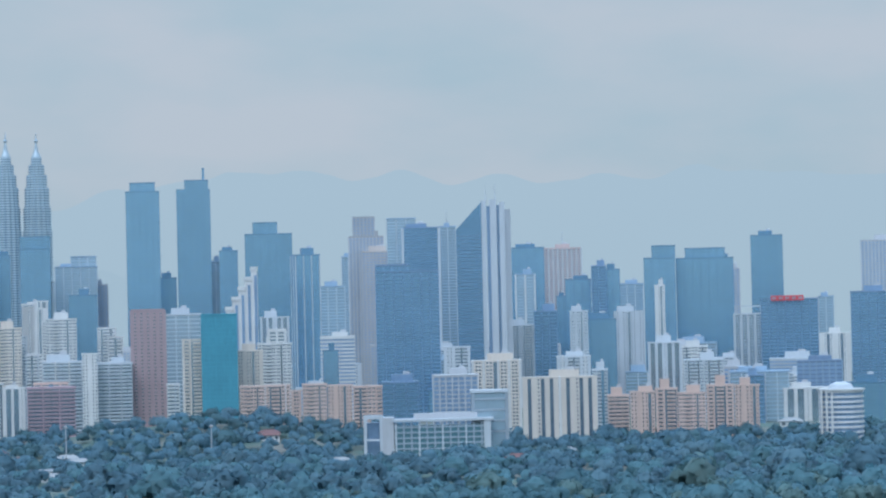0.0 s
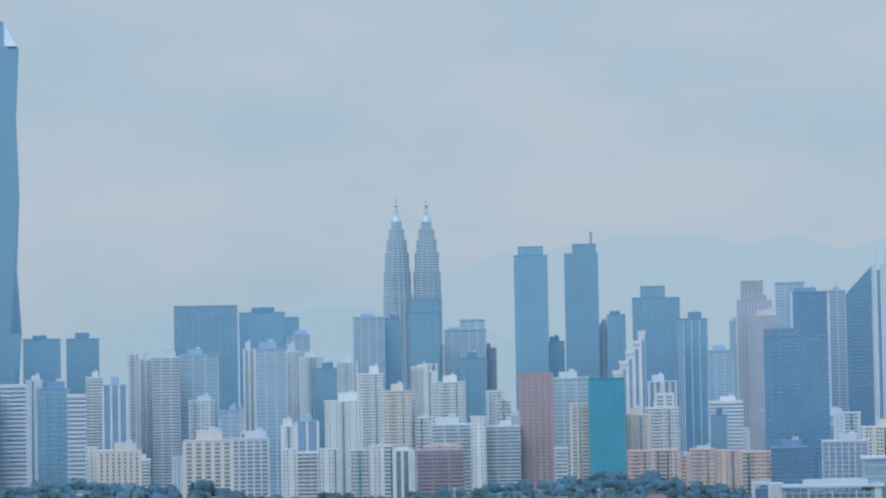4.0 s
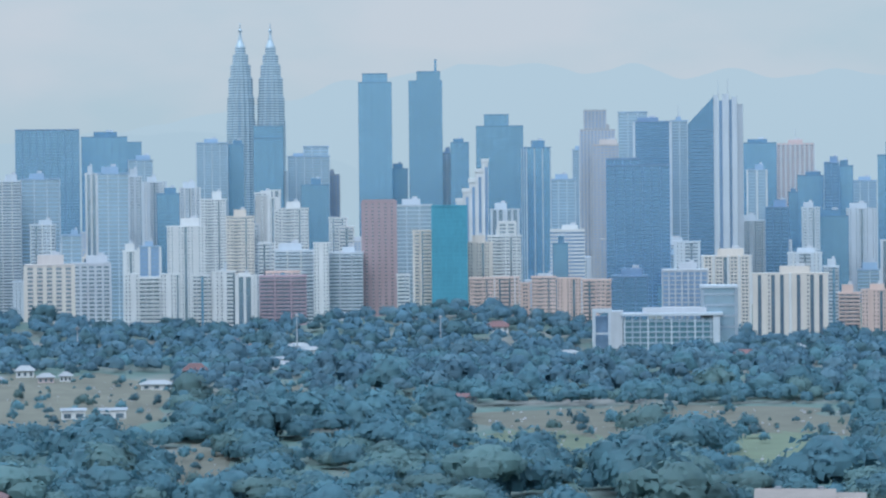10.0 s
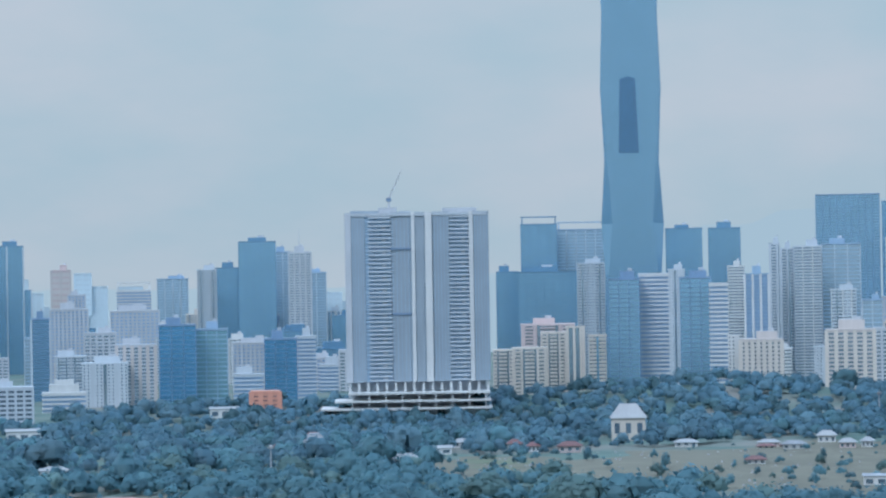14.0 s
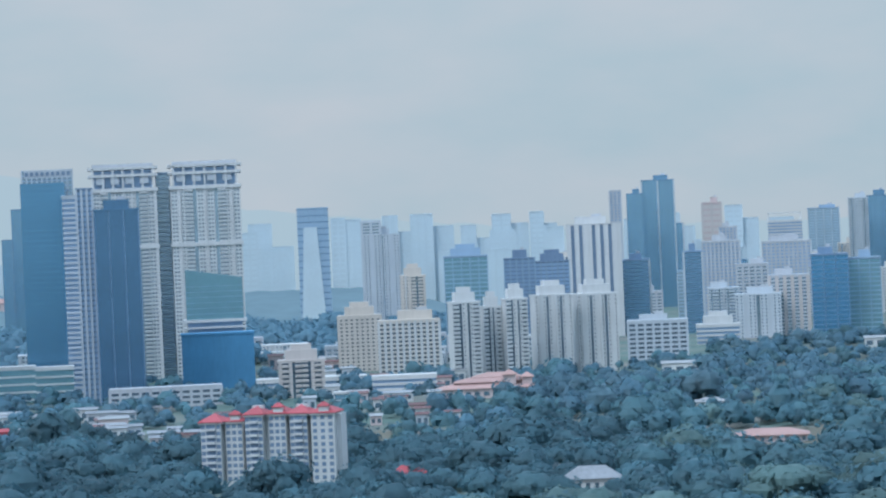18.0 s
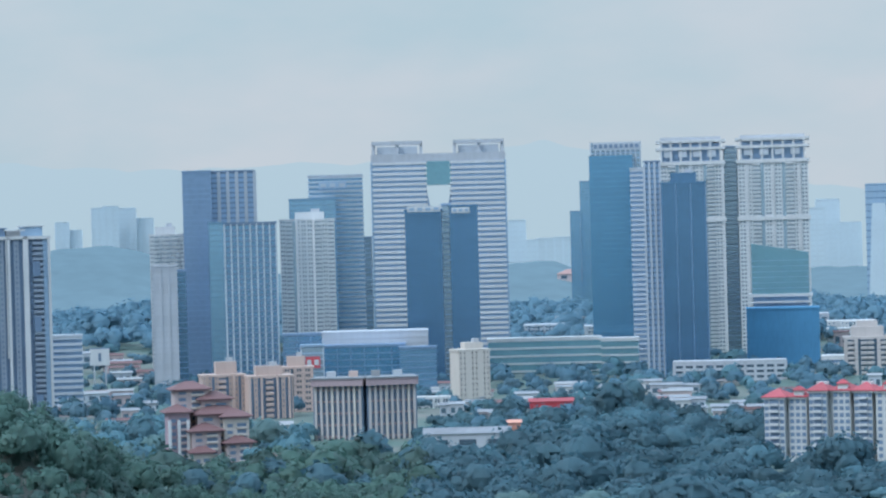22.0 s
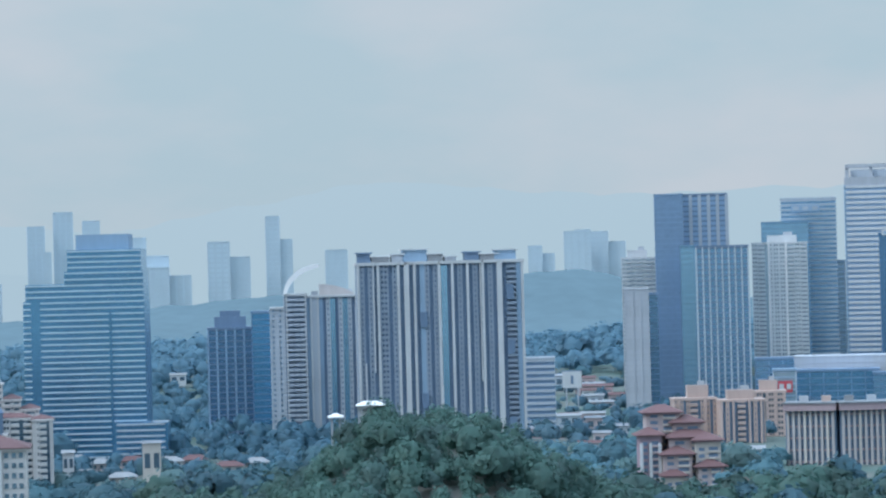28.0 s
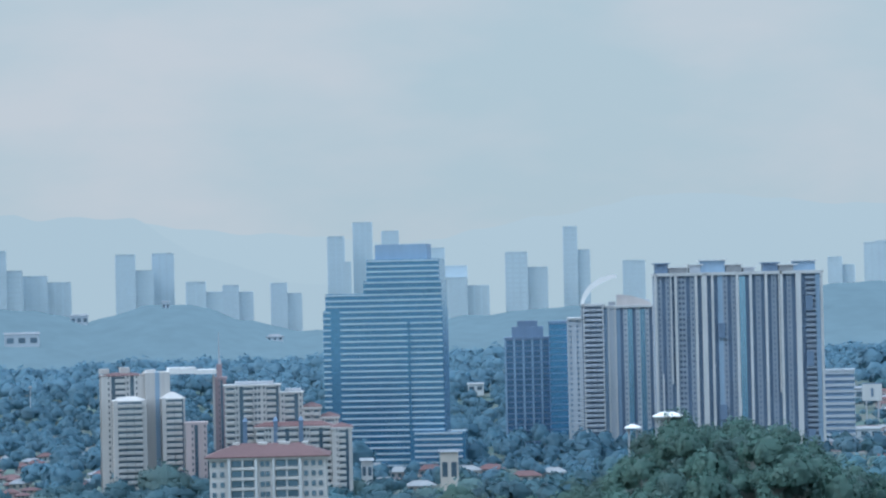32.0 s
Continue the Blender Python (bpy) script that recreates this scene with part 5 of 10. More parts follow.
def field(brg, half, near, far, seed, cover="field"):
    """An open patch of dry grass and bare earth with an uneven edge, and low stones scattered on it."""
    r = random.Random(seed)
    b0, d0 = brg, (near + far) / 2
    bm = bmesh.new()

    def point(b, d, lift):
        return (d * math.sin(radians(b)), d * math.cos(radians(b)), ground_z(b, d) + lift)

    n, rings = 36, 5
    rim = [1 + 0.16 * r.uniform(-1, 1) for _ in range(n)]
    rows = [[bm.verts.new(point(b0, d0, 0.7))]]
    for k in range(1, rings + 1):
        q = k / rings
        rows.append([bm.verts.new(point(b0 + half * 1.12 * q * rim[i] * math.cos(2 * math.pi * i / n), d0 + (far - near) * 0.56 * q * rim[i] * math.sin(2 * math.pi * i / n), 0.7 if k < rings else -0.5)) for i in range(n)])
    for i in range(n):
        bm.faces.new((rows[0][0], rows[1][i], rows[1][(i + 1) % n]))
        for k in range(1, rings):
            bm.faces.new((rows[k][i], rows[k + 1][i], rows[k + 1][(i + 1) % n], rows[k][(i + 1) % n]))
    bmesh.ops.recalc_face_normals(bm, faces=bm.faces)
    me = bpy.data.meshes.new("field")
    bm.to_mesh(me)
    bm.free()
    me.materials.append(M[cover])
    tagged(new("field_ground", me), "open patch of dry grass and bare earth", "ground", kind="structure")
    bm = bmesh.new()
    for _ in range(int(half * 22)):
        b, d = b0 + half * r.uniform(-0.9, 0.9), d0 + (far - near) * r.uniform(-0.42, 0.42)
        x, y, z = point(b, d, 0.4)
        s = r.uniform(0.4, 1.2)
        add_box(bm, x, y, z, s * 1.4, s, s * r.uniform(0.6, 1.4), 0.7)
    me = bpy.data.meshes.new("low_stone")
    bm.to_mesh(me)
    bm.free()
    me.materials.append(M["stone"])
    tagged(new("low_stone_scatter", me), "low pale stones scattered over the dry field", "stones", kind="stuff")


# ---- the city ----
# the centre of the city, right to left
twin_spire_tower(-0.547, 4700, 46.6, 428.4)
twin_spire_tower(0.067, 4700, 46.6, 427.6)
tower('glass_tower', 'blue glass tower before the twin spires', 'tower', 0.002, 4318, 45.1, 36.1, 222.8, 'curtain', 'plant', tiers=((0.3, 45.1, 18.0, 241.8),))
tower('office_tower', 'pale glass office block', 'tower', -1.144, 4369, 48.3, 38.6, 217.9, 'curtain_pale', 'plant')
tower('office_tower', 'blue glass office block', 'tower', -0.664, 4410, 24.9, 19.9, 216.8, 'curtain', 'plant')
tower('stepped_tower', 'pale stepped office tower', 'tower', 0.824, 4426, 65.5, 52.4, 196.9, 'curtain_pale', 'plant', tiers=((11.6, 39.4, 36.7, 212.5),))
tower('office_tower', 'plain grey office tower', 'tower', 1.306, 4459, 22.1, 17.7, 168.6, 'stone_grey', 'plant')
tower('glass_tower', 'dark blue glass box tower', 'tower', 0.954, 3614, 35.8, 28.6, 144.1, 'curtain', 'plant')
tower('slender_tower', 'tall blue glass tower with a paler crown block', 'tower', 2.192, 4323, 50.7, 45.6, 307.4, 'curtain', 'flat', tiers=((0.0, 38.0, 36.0, 321.0),))
tower('slender_tower', 'tall blue glass tower with a notched mast top', 'tower', 3.224, 4373, 51.5, 46.3, 312.9, 'curtain', 'none', tiers=((5.0, 36.0, 37.1, 326.0), (16.0, 3.0, 3.0, 345.0)))
tower('low_tower', 'low blue block between the tall towers', 'tower', 2.669, 4411, 27.3, 21.8, 176.1, 'curtain', 'plant')
tower('link_tower', 'high linking block in the city', 'tower', 3.652, 4405, 18.5, 9.3, 201.0, 'curtain_pale', 'plant')
tower('office_tower', 'slim blue glass tower', 'tower', 3.916, 4361, 28.0, 22.4, 215.3, 'curtain', 'plant')
tower('office_tower', 'broad blue glass tower with stepped head', 'tower', 4.736, 4228, 70.2, 56.1, 235.6, 'curtain', 'plant', tiers=((-4.8, 36.3, 44.9, 252.8),))
tower('gridded_tower', 'blue glass tower with pale edge frames', 'tower', 5.477, 3312, 29.1, 23.3, 182.8, 'curtain', 'plant', turn=14, bay=11, pier='pale', pw=1.2)
stair_tower(4.165, 3000, 34.4, 161.2)
tower('brick_tower', 'pink-brown residential tower in the city', 'tower', 2.253, 2610, 29.6, 20.7, 119.7, 'brick', 'flat')
tower('office_block', 'grey-blue glass block with pale roof edge', 'tower', 2.947, 2815, 38.1, 30.5, 115.3, 'curtain_pale', 'plant', sp='pale')
tower('apartment_tower', 'cream apartment tower in the city', 'tower', 3.128, 2565, 17.4, 10.5, 91.4, 'flats_cream', 'flat')
tower('netted_tower', 'tower wrapped in turquoise construction netting', 'tower', 3.691, 2563, 31.7, 25.4, 113.9, 'ribbed_slate', 'flat', core='teal_net', sp='teal_net', pier='teal_net', share=0.12)
tower('apartment_block', 'white apartment tower with many small windows', 'tower', 4.315, 2609, 23.5, 18.8, 79.5, 'flats_cream', 'plant')
tower('apartment_block', 'white apartment tower with many small windows', 'tower', 4.808, 2713, 32.6, 26.1, 84.5, 'flats_white', 'plant', tiers=((2.9, 16.3, 23.5, 98.1),))
tower('apartment_tower', 'white apartment tower with many small windows', 'tower', 4.831, 3213, 33.5, 26.8, 110.3, 'flats_pale', 'plant')
tower('apartment_block', 'white apartment tower with many small windows', 'apartment block', -0.457, 2811, 26.5, 21.2, 96.8, 'flats_pale', 'plant')
tower('apartment_block', 'white apartment tower with many small windows', 'apartment block', -0.164, 2955, 12.8, 10.3, 129.9, 'flats_white', 'flat')
tower('apartment_block', 'white apartment tower with many small windows', 'apartment block', 0.104, 3006, 14.8, 11.9, 132.9, 'flats_white', 'flat')
tower('apartment_block', 'white apartment tower with many small windows', 'apartment block', 0.496, 2862, 31.1, 24.9, 113.2, 'flats_white', 'plant')
tower('apartment_block', 'white apartment tower with many small windows', 'apartment block', -0.060, 2656, 15.7, 12.6, 80.1, 'flats_white', 'flat')
tower('apartment_block', 'white apartment tower with many small windows', 'apartment block', 0.507, 2614, 36.1, 28.9, 73.4, 'flats_pale', 'plant')
tower('apartment_block', 'white apartment tower with many small windows', 'apartment block', -0.498, 2489, 22.0, 17.6, 47.3, 'flats_white', 'plant')
tower('apartment_block', 'white apartment tower with many small windows', 'apartment block', 1.059, 2565, 13.7, 11.0, 80.8, 'flats_white', 'flat')
tower('apartment_block', 'white apartment tower with many small windows', 'apartment block', 1.564, 2593, 31.8, 25.5, 71.4, 'flats_pale', 'plant')
tower('apartment_block', 'white apartment tower with many small windows', 'apartment block', 1.584, 2656, 14.8, 11.8, 95.1, 'flats_white', 'flat')
tower('apartment_block', 'white apartment tower with many small windows', 'apartment block', 1.417, 2908, 19.6, 15.7, 103.2, 'flats_white', 'flat')
tower('apartment_block', 'white apartment tower with many small windows', 'apartment block', 2.736, 2485, 11.4, 9.1, 53.0, 'flats_white', 'flat')
tower('maroon_block', 'low maroon apartment block with an orange roof', 'tower', 0.273, 2478, 41.5, 16.6, 53.1, 'flats_pink', 'flat', sp='maroon', pier='maroon')
tower('orange_block', 'orange upper storey of the maroon block', 'tower', 0.268, 2491, 29.5, 11.8, 56.7, 'flats_orange', 'flat')
tower('orange_flats', 'row apartment block of salmon-orange render', 'apartment block', 4.342, 2445, 21.1, 10.5, 50.2, 'flats_orange', 'flat')
tower('orange_flats', 'row apartment block of salmon-orange render', 'apartment block', 4.861, 2445, 21.1, 10.5, 50.6, 'flats_orange', 'flat')
tower('orange_flats', 'row apartment block of salmon-orange render', 'apartment block', 5.233, 2444, 8.8, 9.0, 45.3, 'flats_orange', 'flat')
tower('orange_flats', 'row apartment block of salmon-orange render', 'apartment block', 5.611, 2445, 21.1, 10.6, 50.8, 'flats_orange', 'flat')
tower('orange_flats', 'row apartment block of salmon-orange render', 'apartment block', 6.129, 2445, 21.1, 10.6, 49.3, 'flats_orange', 'flat')
tower('orange_flats', 'row apartment block of salmon-orange render', 'apartment block', 6.695, 2446, 25.1, 12.5, 47.7, 'flats_orange', 'flat')
tower('orange_flats', 'row apartment block of salmon-orange render', 'apartment block', 11.816, 2405, 18.3, 9.2, 36.2, 'flats_orange', 'plant')
tower('orange_flats', 'row apartment block of salmon-orange render', 'apartment block', 12.307, 2405, 20.7, 10.4, 38.7, 'flats_orange', 'plant')
tower('orange_flats', 'row apartment block of salmon-orange render', 'apartment block', 12.798, 2405, 18.3, 9.1, 41.1, 'flats_orange', 'plant')
tower('orange_flats', 'row apartment block of salmon-orange render', 'apartment block', 13.312, 2406, 23.1, 11.5, 36.8, 'flats_orange', 'plant')
tower('orange_flats', 'row apartment block of salmon-orange render', 'apartment block', 13.889, 2406, 23.0, 11.5, 43.0, 'flats_orange', 'plant')
tower('orange_flats', 'row apartment block of salmon-orange render', 'apartment block', 14.432, 2405, 20.6, 10.3, 42.5, 'flats_orange', 'plant')
tower('office_block', 'low white-topped office block', 'tower', 6.103, 3015, 36.3, 29.0, 87.8, 'banded_white', 'plant')
tower('office_block', 'small blue glass block', 'tower', 5.958, 2806, 14.7, 11.7, 75.6, 'curtain', 'plant')
tower('office_block', 'pale blue glass block', 'tower', 6.016, 3613, 32.7, 26.1, 148.3, 'curtain_pale', 'plant')
tower('office_tower', 'pale grey office tower', 'tower', 6.429, 4212, 30.5, 24.4, 198.9, 'curtain_pale', 'plant')
tower('crowned_tower', 'grey stone tower with a rounded crown', 'tower', 6.734, 3919, 48.0, 38.4, 220.0, 'stone_grey', 'crown', tiers=((-3.1, 29.9, 30.7, 247.4),), sp='stone', pier='grey')
tower('stone_tower', 'weathered grey stone office tower', 'tower', 6.987, 3869, 46.6, 37.3, 198.0, 'stone_grey', 'plant', sp='beige')
tower('glass_tower', 'pale glass tower with a white edge', 'tower', 7.458, 3715, 38.1, 30.5, 237.0, 'curtain_pale', 'flat')
tower('glass_tower', 'dark blue glass tower with steel corner fins', 'tower', 7.854, 3619, 46.6, 37.2, 221.3, 'curtain_deep', 'plant', pier='pale', bay=60, pw=3)
tower('office_tower', 'pale grey tower with masts', 'tower', 8.409, 3809, 21.5, 17.2, 228.2, 'curtain_pale', 'mast')
tower('broad_glass_tower', 'broad dark blue glass tower with a pale band', 'tower', 7.554, 3017, 67.9, 33.9, 155.8, 'curtain_deep', 'flat', tiers=((-16.2, 35.1, 30.5, 163.5),))
slant_tower(9.144, 3150, 61.7, 233.7, 30)
tower('glass_tower', 'plain hazy blue glass tower', 'tower', 10.026, 4120, 48.8, 39.1, 203.7, 'curtain', 'plant')
tower('unfinished_tower', 'pinkish tower under construction with cranes', 'tower', 10.747, 4273, 56.6, 45.2, 205.3, 'concrete', 'mast', sp='pink', pier='grey')
tower('office_tower', 'slim tower with white edges', 'tower', 9.972, 3710, 25.4, 20.3, 159.9, 'curtain_pale', 'plant', pier='white', bay=12, pw=2)
tower('glass_tower', 'low dark blue glass block', 'tower', 10.370, 3311, 26.6, 21.3, 110.1, 'curtain_deep', 'plant')
tower('office_tower', 'slim blue office block', 'tower', 10.695, 3905, 11.8, 9.4, 130.1, 'curtain', 'plant')
tower('apartment_block', 'pale green-grey apartment block', 'tower', 9.860, 3313, 31.3, 25.0, 94.2, 'flats_pale', 'plant')
tower('apartment_tower', 'slim pale apartment tower', 'tower', 11.051, 3108, 20.0, 16.0, 109.0, 'flats_pale', 'plant')
tower('glass_tower', 'plain hazy blue glass tower', 'tower', 11.050, 3914, 35.4, 28.3, 153.1, 'curtain', 'plant')
tower('glass_tower', 'dark slim glass tower', 'tower', 11.478, 3808, 19.9, 15.9, 169.6, 'curtain_deep', 'plant')
tower('glass_tower', 'slim blue glass tower', 'tower', 11.765, 3857, 18.6, 14.9, 165.3, 'curtain', 'plant')
tower('office_block', 'low blue glass block', 'tower', 11.462, 3316, 39.9, 31.9, 98.6, 'curtain', 'plant')
tower('apartment_tower', 'slim grey apartment tower', 'tower', 12.077, 3415, 36.9, 29.5, 107.2, 'flats_pale', 'plant')
tower('office_tower', 'pale tower in the haze', 'tower', 12.131, 4215, 36.3, 29.0, 148.1, 'curtain_pale', 'plant')
tower('glass_tower', 'blue-grey glass tower with a raised core', 'tower', 12.721, 3917, 43.1, 34.5, 180.2, 'curtain', 'plant', tiers=((5.8, 32.1, 27.6, 197.0),))
tower('apartment_tower', 'slim white-edged tower in the city', 'tower', 12.712, 3505, 12.6, 10.1, 138.7, 'flats_white', 'plant')
tower('broad_glass_tower', 'broad rounded blue glass tower', 'tower', 13.639, 3978, 79.9, 55.9, 179.5, 'curtain', 'plant', tiers=((0.7, 55.4, 39.1, 193.4),))
tower('office_tower', 'slim grey tower in the city', 'tower', 14.236, 4106, 14.7, 11.8, 166.4, 'stone_grey', 'plant')
tower('gridded_block', 'pale green gridded block with white beams', 'tower', 14.493, 3514, 34.2, 27.4, 100.9, 'flats_pale', 'frame', share=0.2)
tower('glass_tower', 'tall hazy blue glass tower', 'tower', 14.905, 4219, 46.9, 37.5, 215.5, 'curtain', 'plant')
tower('broad_glass_tower', 'dark blue glass block with a red roof sign', 'tower', 15.331, 3417, 68.3, 34.1, 117.8, 'curtain_deep', 'flat')
tower('glass_tower', 'dark blue glass tower', 'tower', 16.927, 3316, 41.0, 32.8, 124.1, 'curtain_deep', 'plant')
tower('office_tower', 'pale grey ribbed tower', 'tower', 17.237, 4024, 60.7, 48.6, 199.4, 'stone_grey', 'plant', pier='pale')
tower('office_tower', 'pale tower in the haze', 'tower', 16.074, 4309, 23.0, 18.4, 122.7, 'curtain_pale', 'plant')
tower('round_block', 'low white curved block', 'tower', 16.236, 3817, 41.4, 33.1, 71.1, 'flats_white', 'plant')
tower('office_block', 'slate-blue ribbed office block', 'tower', 15.909, 2818, 44.4, 35.5, 54.2, 'ribbed_slate', 'plant')
tower('office_block', 'long low blue block', 'tower', 16.861, 2710, 47.9, 19.2, 34.6, 'curtain', 'plant')
tower('apartment_block', 'white apartment tower with many small windows', 'tower', 12.787, 2813, 33.7, 27.0, 75.6, 'flats_pale', 'plant')
tower('apartment_block', 'white apartment tower with many small windows', 'tower', 13.393, 2911, 26.7, 21.4, 69.8, 'flats_white', 'plant')
tower('apartment_block', 'white apartment tower with many small windows', 'tower', 13.570, 2715, 37.8, 30.3, 59.5, 'flats_pale', 'plant')
tower('office_block', 'low grey office block', 'tower', 14.196, 2809, 22.4, 17.9, 50.4, 'stone_grey', 'plant')
tower('office_block', 'low dark glass block', 'tower', 14.603, 2707, 17.2, 13.8, 43.8, 'curtain_deep', 'plant')
tower('striped_block', 'beige apartment slab with dark vertical bands', 'tower', 10.626, 2341, 62.0, 21.7, 54.3, 'ribbed_beige', 'plant', pattern='pspnspspfpspnspsp', sp='cream')
tower('apartment_block', 'pale grey apartment block', 'tower', 10.925, 2613, 31.4, 25.1, 67.1, 'flats_pale', 'plant')
tower('apartment_block', 'pale grey apartment block', 'tower', 11.455, 2606, 14.1, 11.3, 54.5, 'flats_pale', 'plant')
tower('grey_block', 'grey-brown block with vertical fins', 'tower', 8.495, 2466, 39.1, 31.2, 55.4, 'ribbed_slate', 'plant', sp='grey', pier='grey')
tower('apartment_block', 'pale grey apartment block', 'tower', 8.541, 2660, 25.1, 20.1, 77.7, 'flats_pale', 'flat')
tower('apartment_block', 'cream apartment block with white roof beams', 'tower', 9.340, 2568, 45.3, 36.2, 65.3, 'flats_cream', 'plant')
tower('office_block', 'low dark glass block', 'tower', 7.364, 2714, 34.9, 27.9, 44.6, 'curtain_deep', 'plant')
framed_office(7.91, 2200)
round_block(16.325, 2290, 38.1, 45.6)
# round the tallest tower
tower('box_tower', 'large dark blue glass box tower', 'tower', -4.472, 3980, 88.4, 60.0, 227.8, 'curtain_deep', 'flat', core='glass_blue')
tower('office_tower', 'broad blue-grey tower with a stepped edge', 'tower', -3.325, 4277, 68.4, 54.7, 225.4, 'curtain', 'plant', tiers=((42.6, 25.6, 49.2, 217.4),))
tower('office_tower', 'pale grey office tower', 'tower', -2.599, 4214, 36.2, 29.0, 189.6, 'curtain_pale', 'plant')
tower('apartment_tower', 'pale grey residential tower with vertical bands', 'tower', -5.960, 3005, 11.5, 9.2, 148.6, 'flats_pale', 'plant')
tower('apartment_tower', 'pale grey residential tower with vertical bands', 'tower', -5.712, 3056, 14.8, 11.8, 143.6, 'flats_pale', 'plant')
tower('apartment_tower', 'pale grey residential tower with vertical bands', 'tower', -5.290, 2962, 29.2, 23.3, 144.6, 'flats_pale', 'plant')
tower('apartment_tower', 'pale grey residential tower with vertical bands', 'tower', -4.619, 3016, 40.5, 32.4, 147.3, 'curtain_pale', 'plant')
tower('apartment_tower', 'pale grey residential tower with vertical bands', 'tower', -4.582, 2810, 25.4, 20.3, 99.3, 'flats_pale', 'plant')
tower('apartment_tower', 'pale grey residential tower with vertical bands', 'tower', -3.597, 3005, 13.3, 10.6, 152.2, 'flats_pale', 'plant')
tower('apartment_tower', 'pale grey residential tower with vertical bands', 'tower', -3.159, 2963, 32.0, 25.6, 151.9, 'curtain_pale', 'plant')
tower('apartment_tower', 'pale grey residential tower with vertical bands', 'tower', -2.711, 3056, 14.7, 11.8, 149.5, 'flats_pale', 'plant')
tower('apartment_tower', 'pale grey residential tower with vertical bands', 'tower', -2.322, 3312, 29.1, 23.3, 146.2, 'flats_pale', 'plant')
tower('apartment_tower', 'pale grey residential tower with vertical bands', 'tower', -2.048, 3110, 24.8, 19.9, 131.1, 'curtain', 'plant')
tower('apartment_tower', 'pale grey residential tower with vertical bands', 'tower', -1.699, 2714, 35.6, 28.5, 96.7, 'flats_white', 'plant')
tower('apartment_tower', 'pale grey residential tower with vertical bands', 'tower', -4.006, 2708, 19.0, 15.2, 89.5, 'curtain_pale', 'plant')
tower('apartment_tower', 'pale grey residential tower with vertical bands', 'tower', -6.745, 3007, 18.2, 14.5, 125.3, 'flats_white', 'plant')
tower('apartment_tower', 'pale grey residential tower with vertical bands', 'tower', -6.330, 2910, 24.6, 19.7, 116.3, 'ribbed_white', 'plant')
tower('apartment_tower', 'pale grey residential tower with vertical bands', 'tower', -2.817, 2566, 14.4, 11.5, 75.4, 'flats_white', 'plant')
tower('apartment_tower', 'pale grey residential tower with vertical bands', 'tower', -2.437, 2568, 19.5, 15.6, 79.4, 'ribbed_white', 'plant')
tower('apartment_tower', 'pale grey residential tower with vertical bands', 'tower', -1.600, 3210, 24.3, 19.5, 138.1, 'flats_pale', 'plant')
tower('apartment_tower', 'pale grey residential tower with vertical bands', 'tower', -1.127, 3011, 27.0, 21.6, 123.8, 'flats_white', 'plant')
tower('white_flats', 'white balconied apartment block', 'apartment block', -2.806, 2404, 12.0, 9.0, 57.6, 'flats_white', 'flat')
tower('white_flats', 'white balconied apartment block', 'apartment block', -2.445, 2405, 18.3, 11.0, 54.6, 'flats_white', 'flat')
tower('white_flats', 'white balconied apartment block', 'apartment block', -2.031, 2405, 16.3, 9.8, 57.3, 'flats_white', 'flat')
tower('white_flats', 'white balconied apartment block', 'apartment block', -1.372, 2405, 16.8, 10.1, 56.2, 'flats_white', 'flat')
tower('white_flats', 'white balconied apartment block', 'apartment block', -0.931, 2406, 20.1, 12.1, 59.0, 'flats_white', 'flat')
tower('white_flats', 'white balconied apartment block', 'apartment block', -0.475, 2405, 18.2, 10.9, 55.0, 'flats_white', 'flat')
tower('apartment_tower', 'cream apartment tower with a rounded head', 'tower', -0.587, 2771, 27.5, 22.0, 105.5, 'flats_cream', 'plant')
tower('apartment_tower', 'white apartment tower with many small windows', 'tower', -0.025, 2960, 24.6, 19.7, 124.8, 'flats_white', 'plant')
tower('apartment_tower', 'white apartment tower with many small windows', 'tower', 0.461, 2874, 34.0, 27.2, 110.8, 'flats_white', 'plant')
faceted_tower(-8.827, 3000, 66.3, 476.0)
tower('glass_tower', 'blue glass tower at the foot of the tallest tower', 'tower', -9.032, 2531, 28.0, 22.4, 112.8, 'curtain_deep', 'plant', core='glass_blue')
tower('banded_tower', 'white banded residential tower', 'tower', -8.425, 2551, 26.7, 21.3, 117.1, 'banded_white', 'flat')
tower('glass_tower', 'deep blue glass tower', 'tower', -7.580, 2511, 27.3, 21.8, 113.2, 'curtain_deep', 'plant', core='glass_blue')
tower('banded_tower', 'white banded side tower', 'tower', -7.108, 2496, 16.1, 12.9, 107.4, 'banded_white', 'flat')
tower('apartment_tower', 'pale slim residential tower', 'tower', -7.955, 2907, 17.0, 13.6, 122.3, 'flats_pale', 'plant')
tower('glass_tower', 'plain hazy blue glass tower', 'tower', -7.792, 3719, 47.8, 38.3, 179.8, 'curtain', 'plant')
tower('glass_tower', 'plain hazy blue glass tower', 'tower', -6.970, 3717, 41.9, 33.5, 179.4, 'curtain', 'plant')
tower('hotel_block', 'beige gridded hotel block', 'tower', -6.261, 2414, 34.9, 27.9, 59.0, 'ribbed_beige', 'plant', bay=5)
tower('apartment_block', 'white apartment tower with many small windows', 'tower', -6.817, 2424, 9.8, 9.0, 62.4, 'flats_white', 'flat')
tower('cream_block', 'cream apartment block with dark slots', 'tower', -4.462, 2476, 41.1, 32.9, 65.2, 'ribbed_beige', 'plant')
tower('office_block', 'pink-grey apartment block in the city', 'tower', -3.609, 2614, 34.0, 27.2, 63.7, 'concrete', 'plant')
slab_pair(-13.252, 2250, 115.1, 167.6)
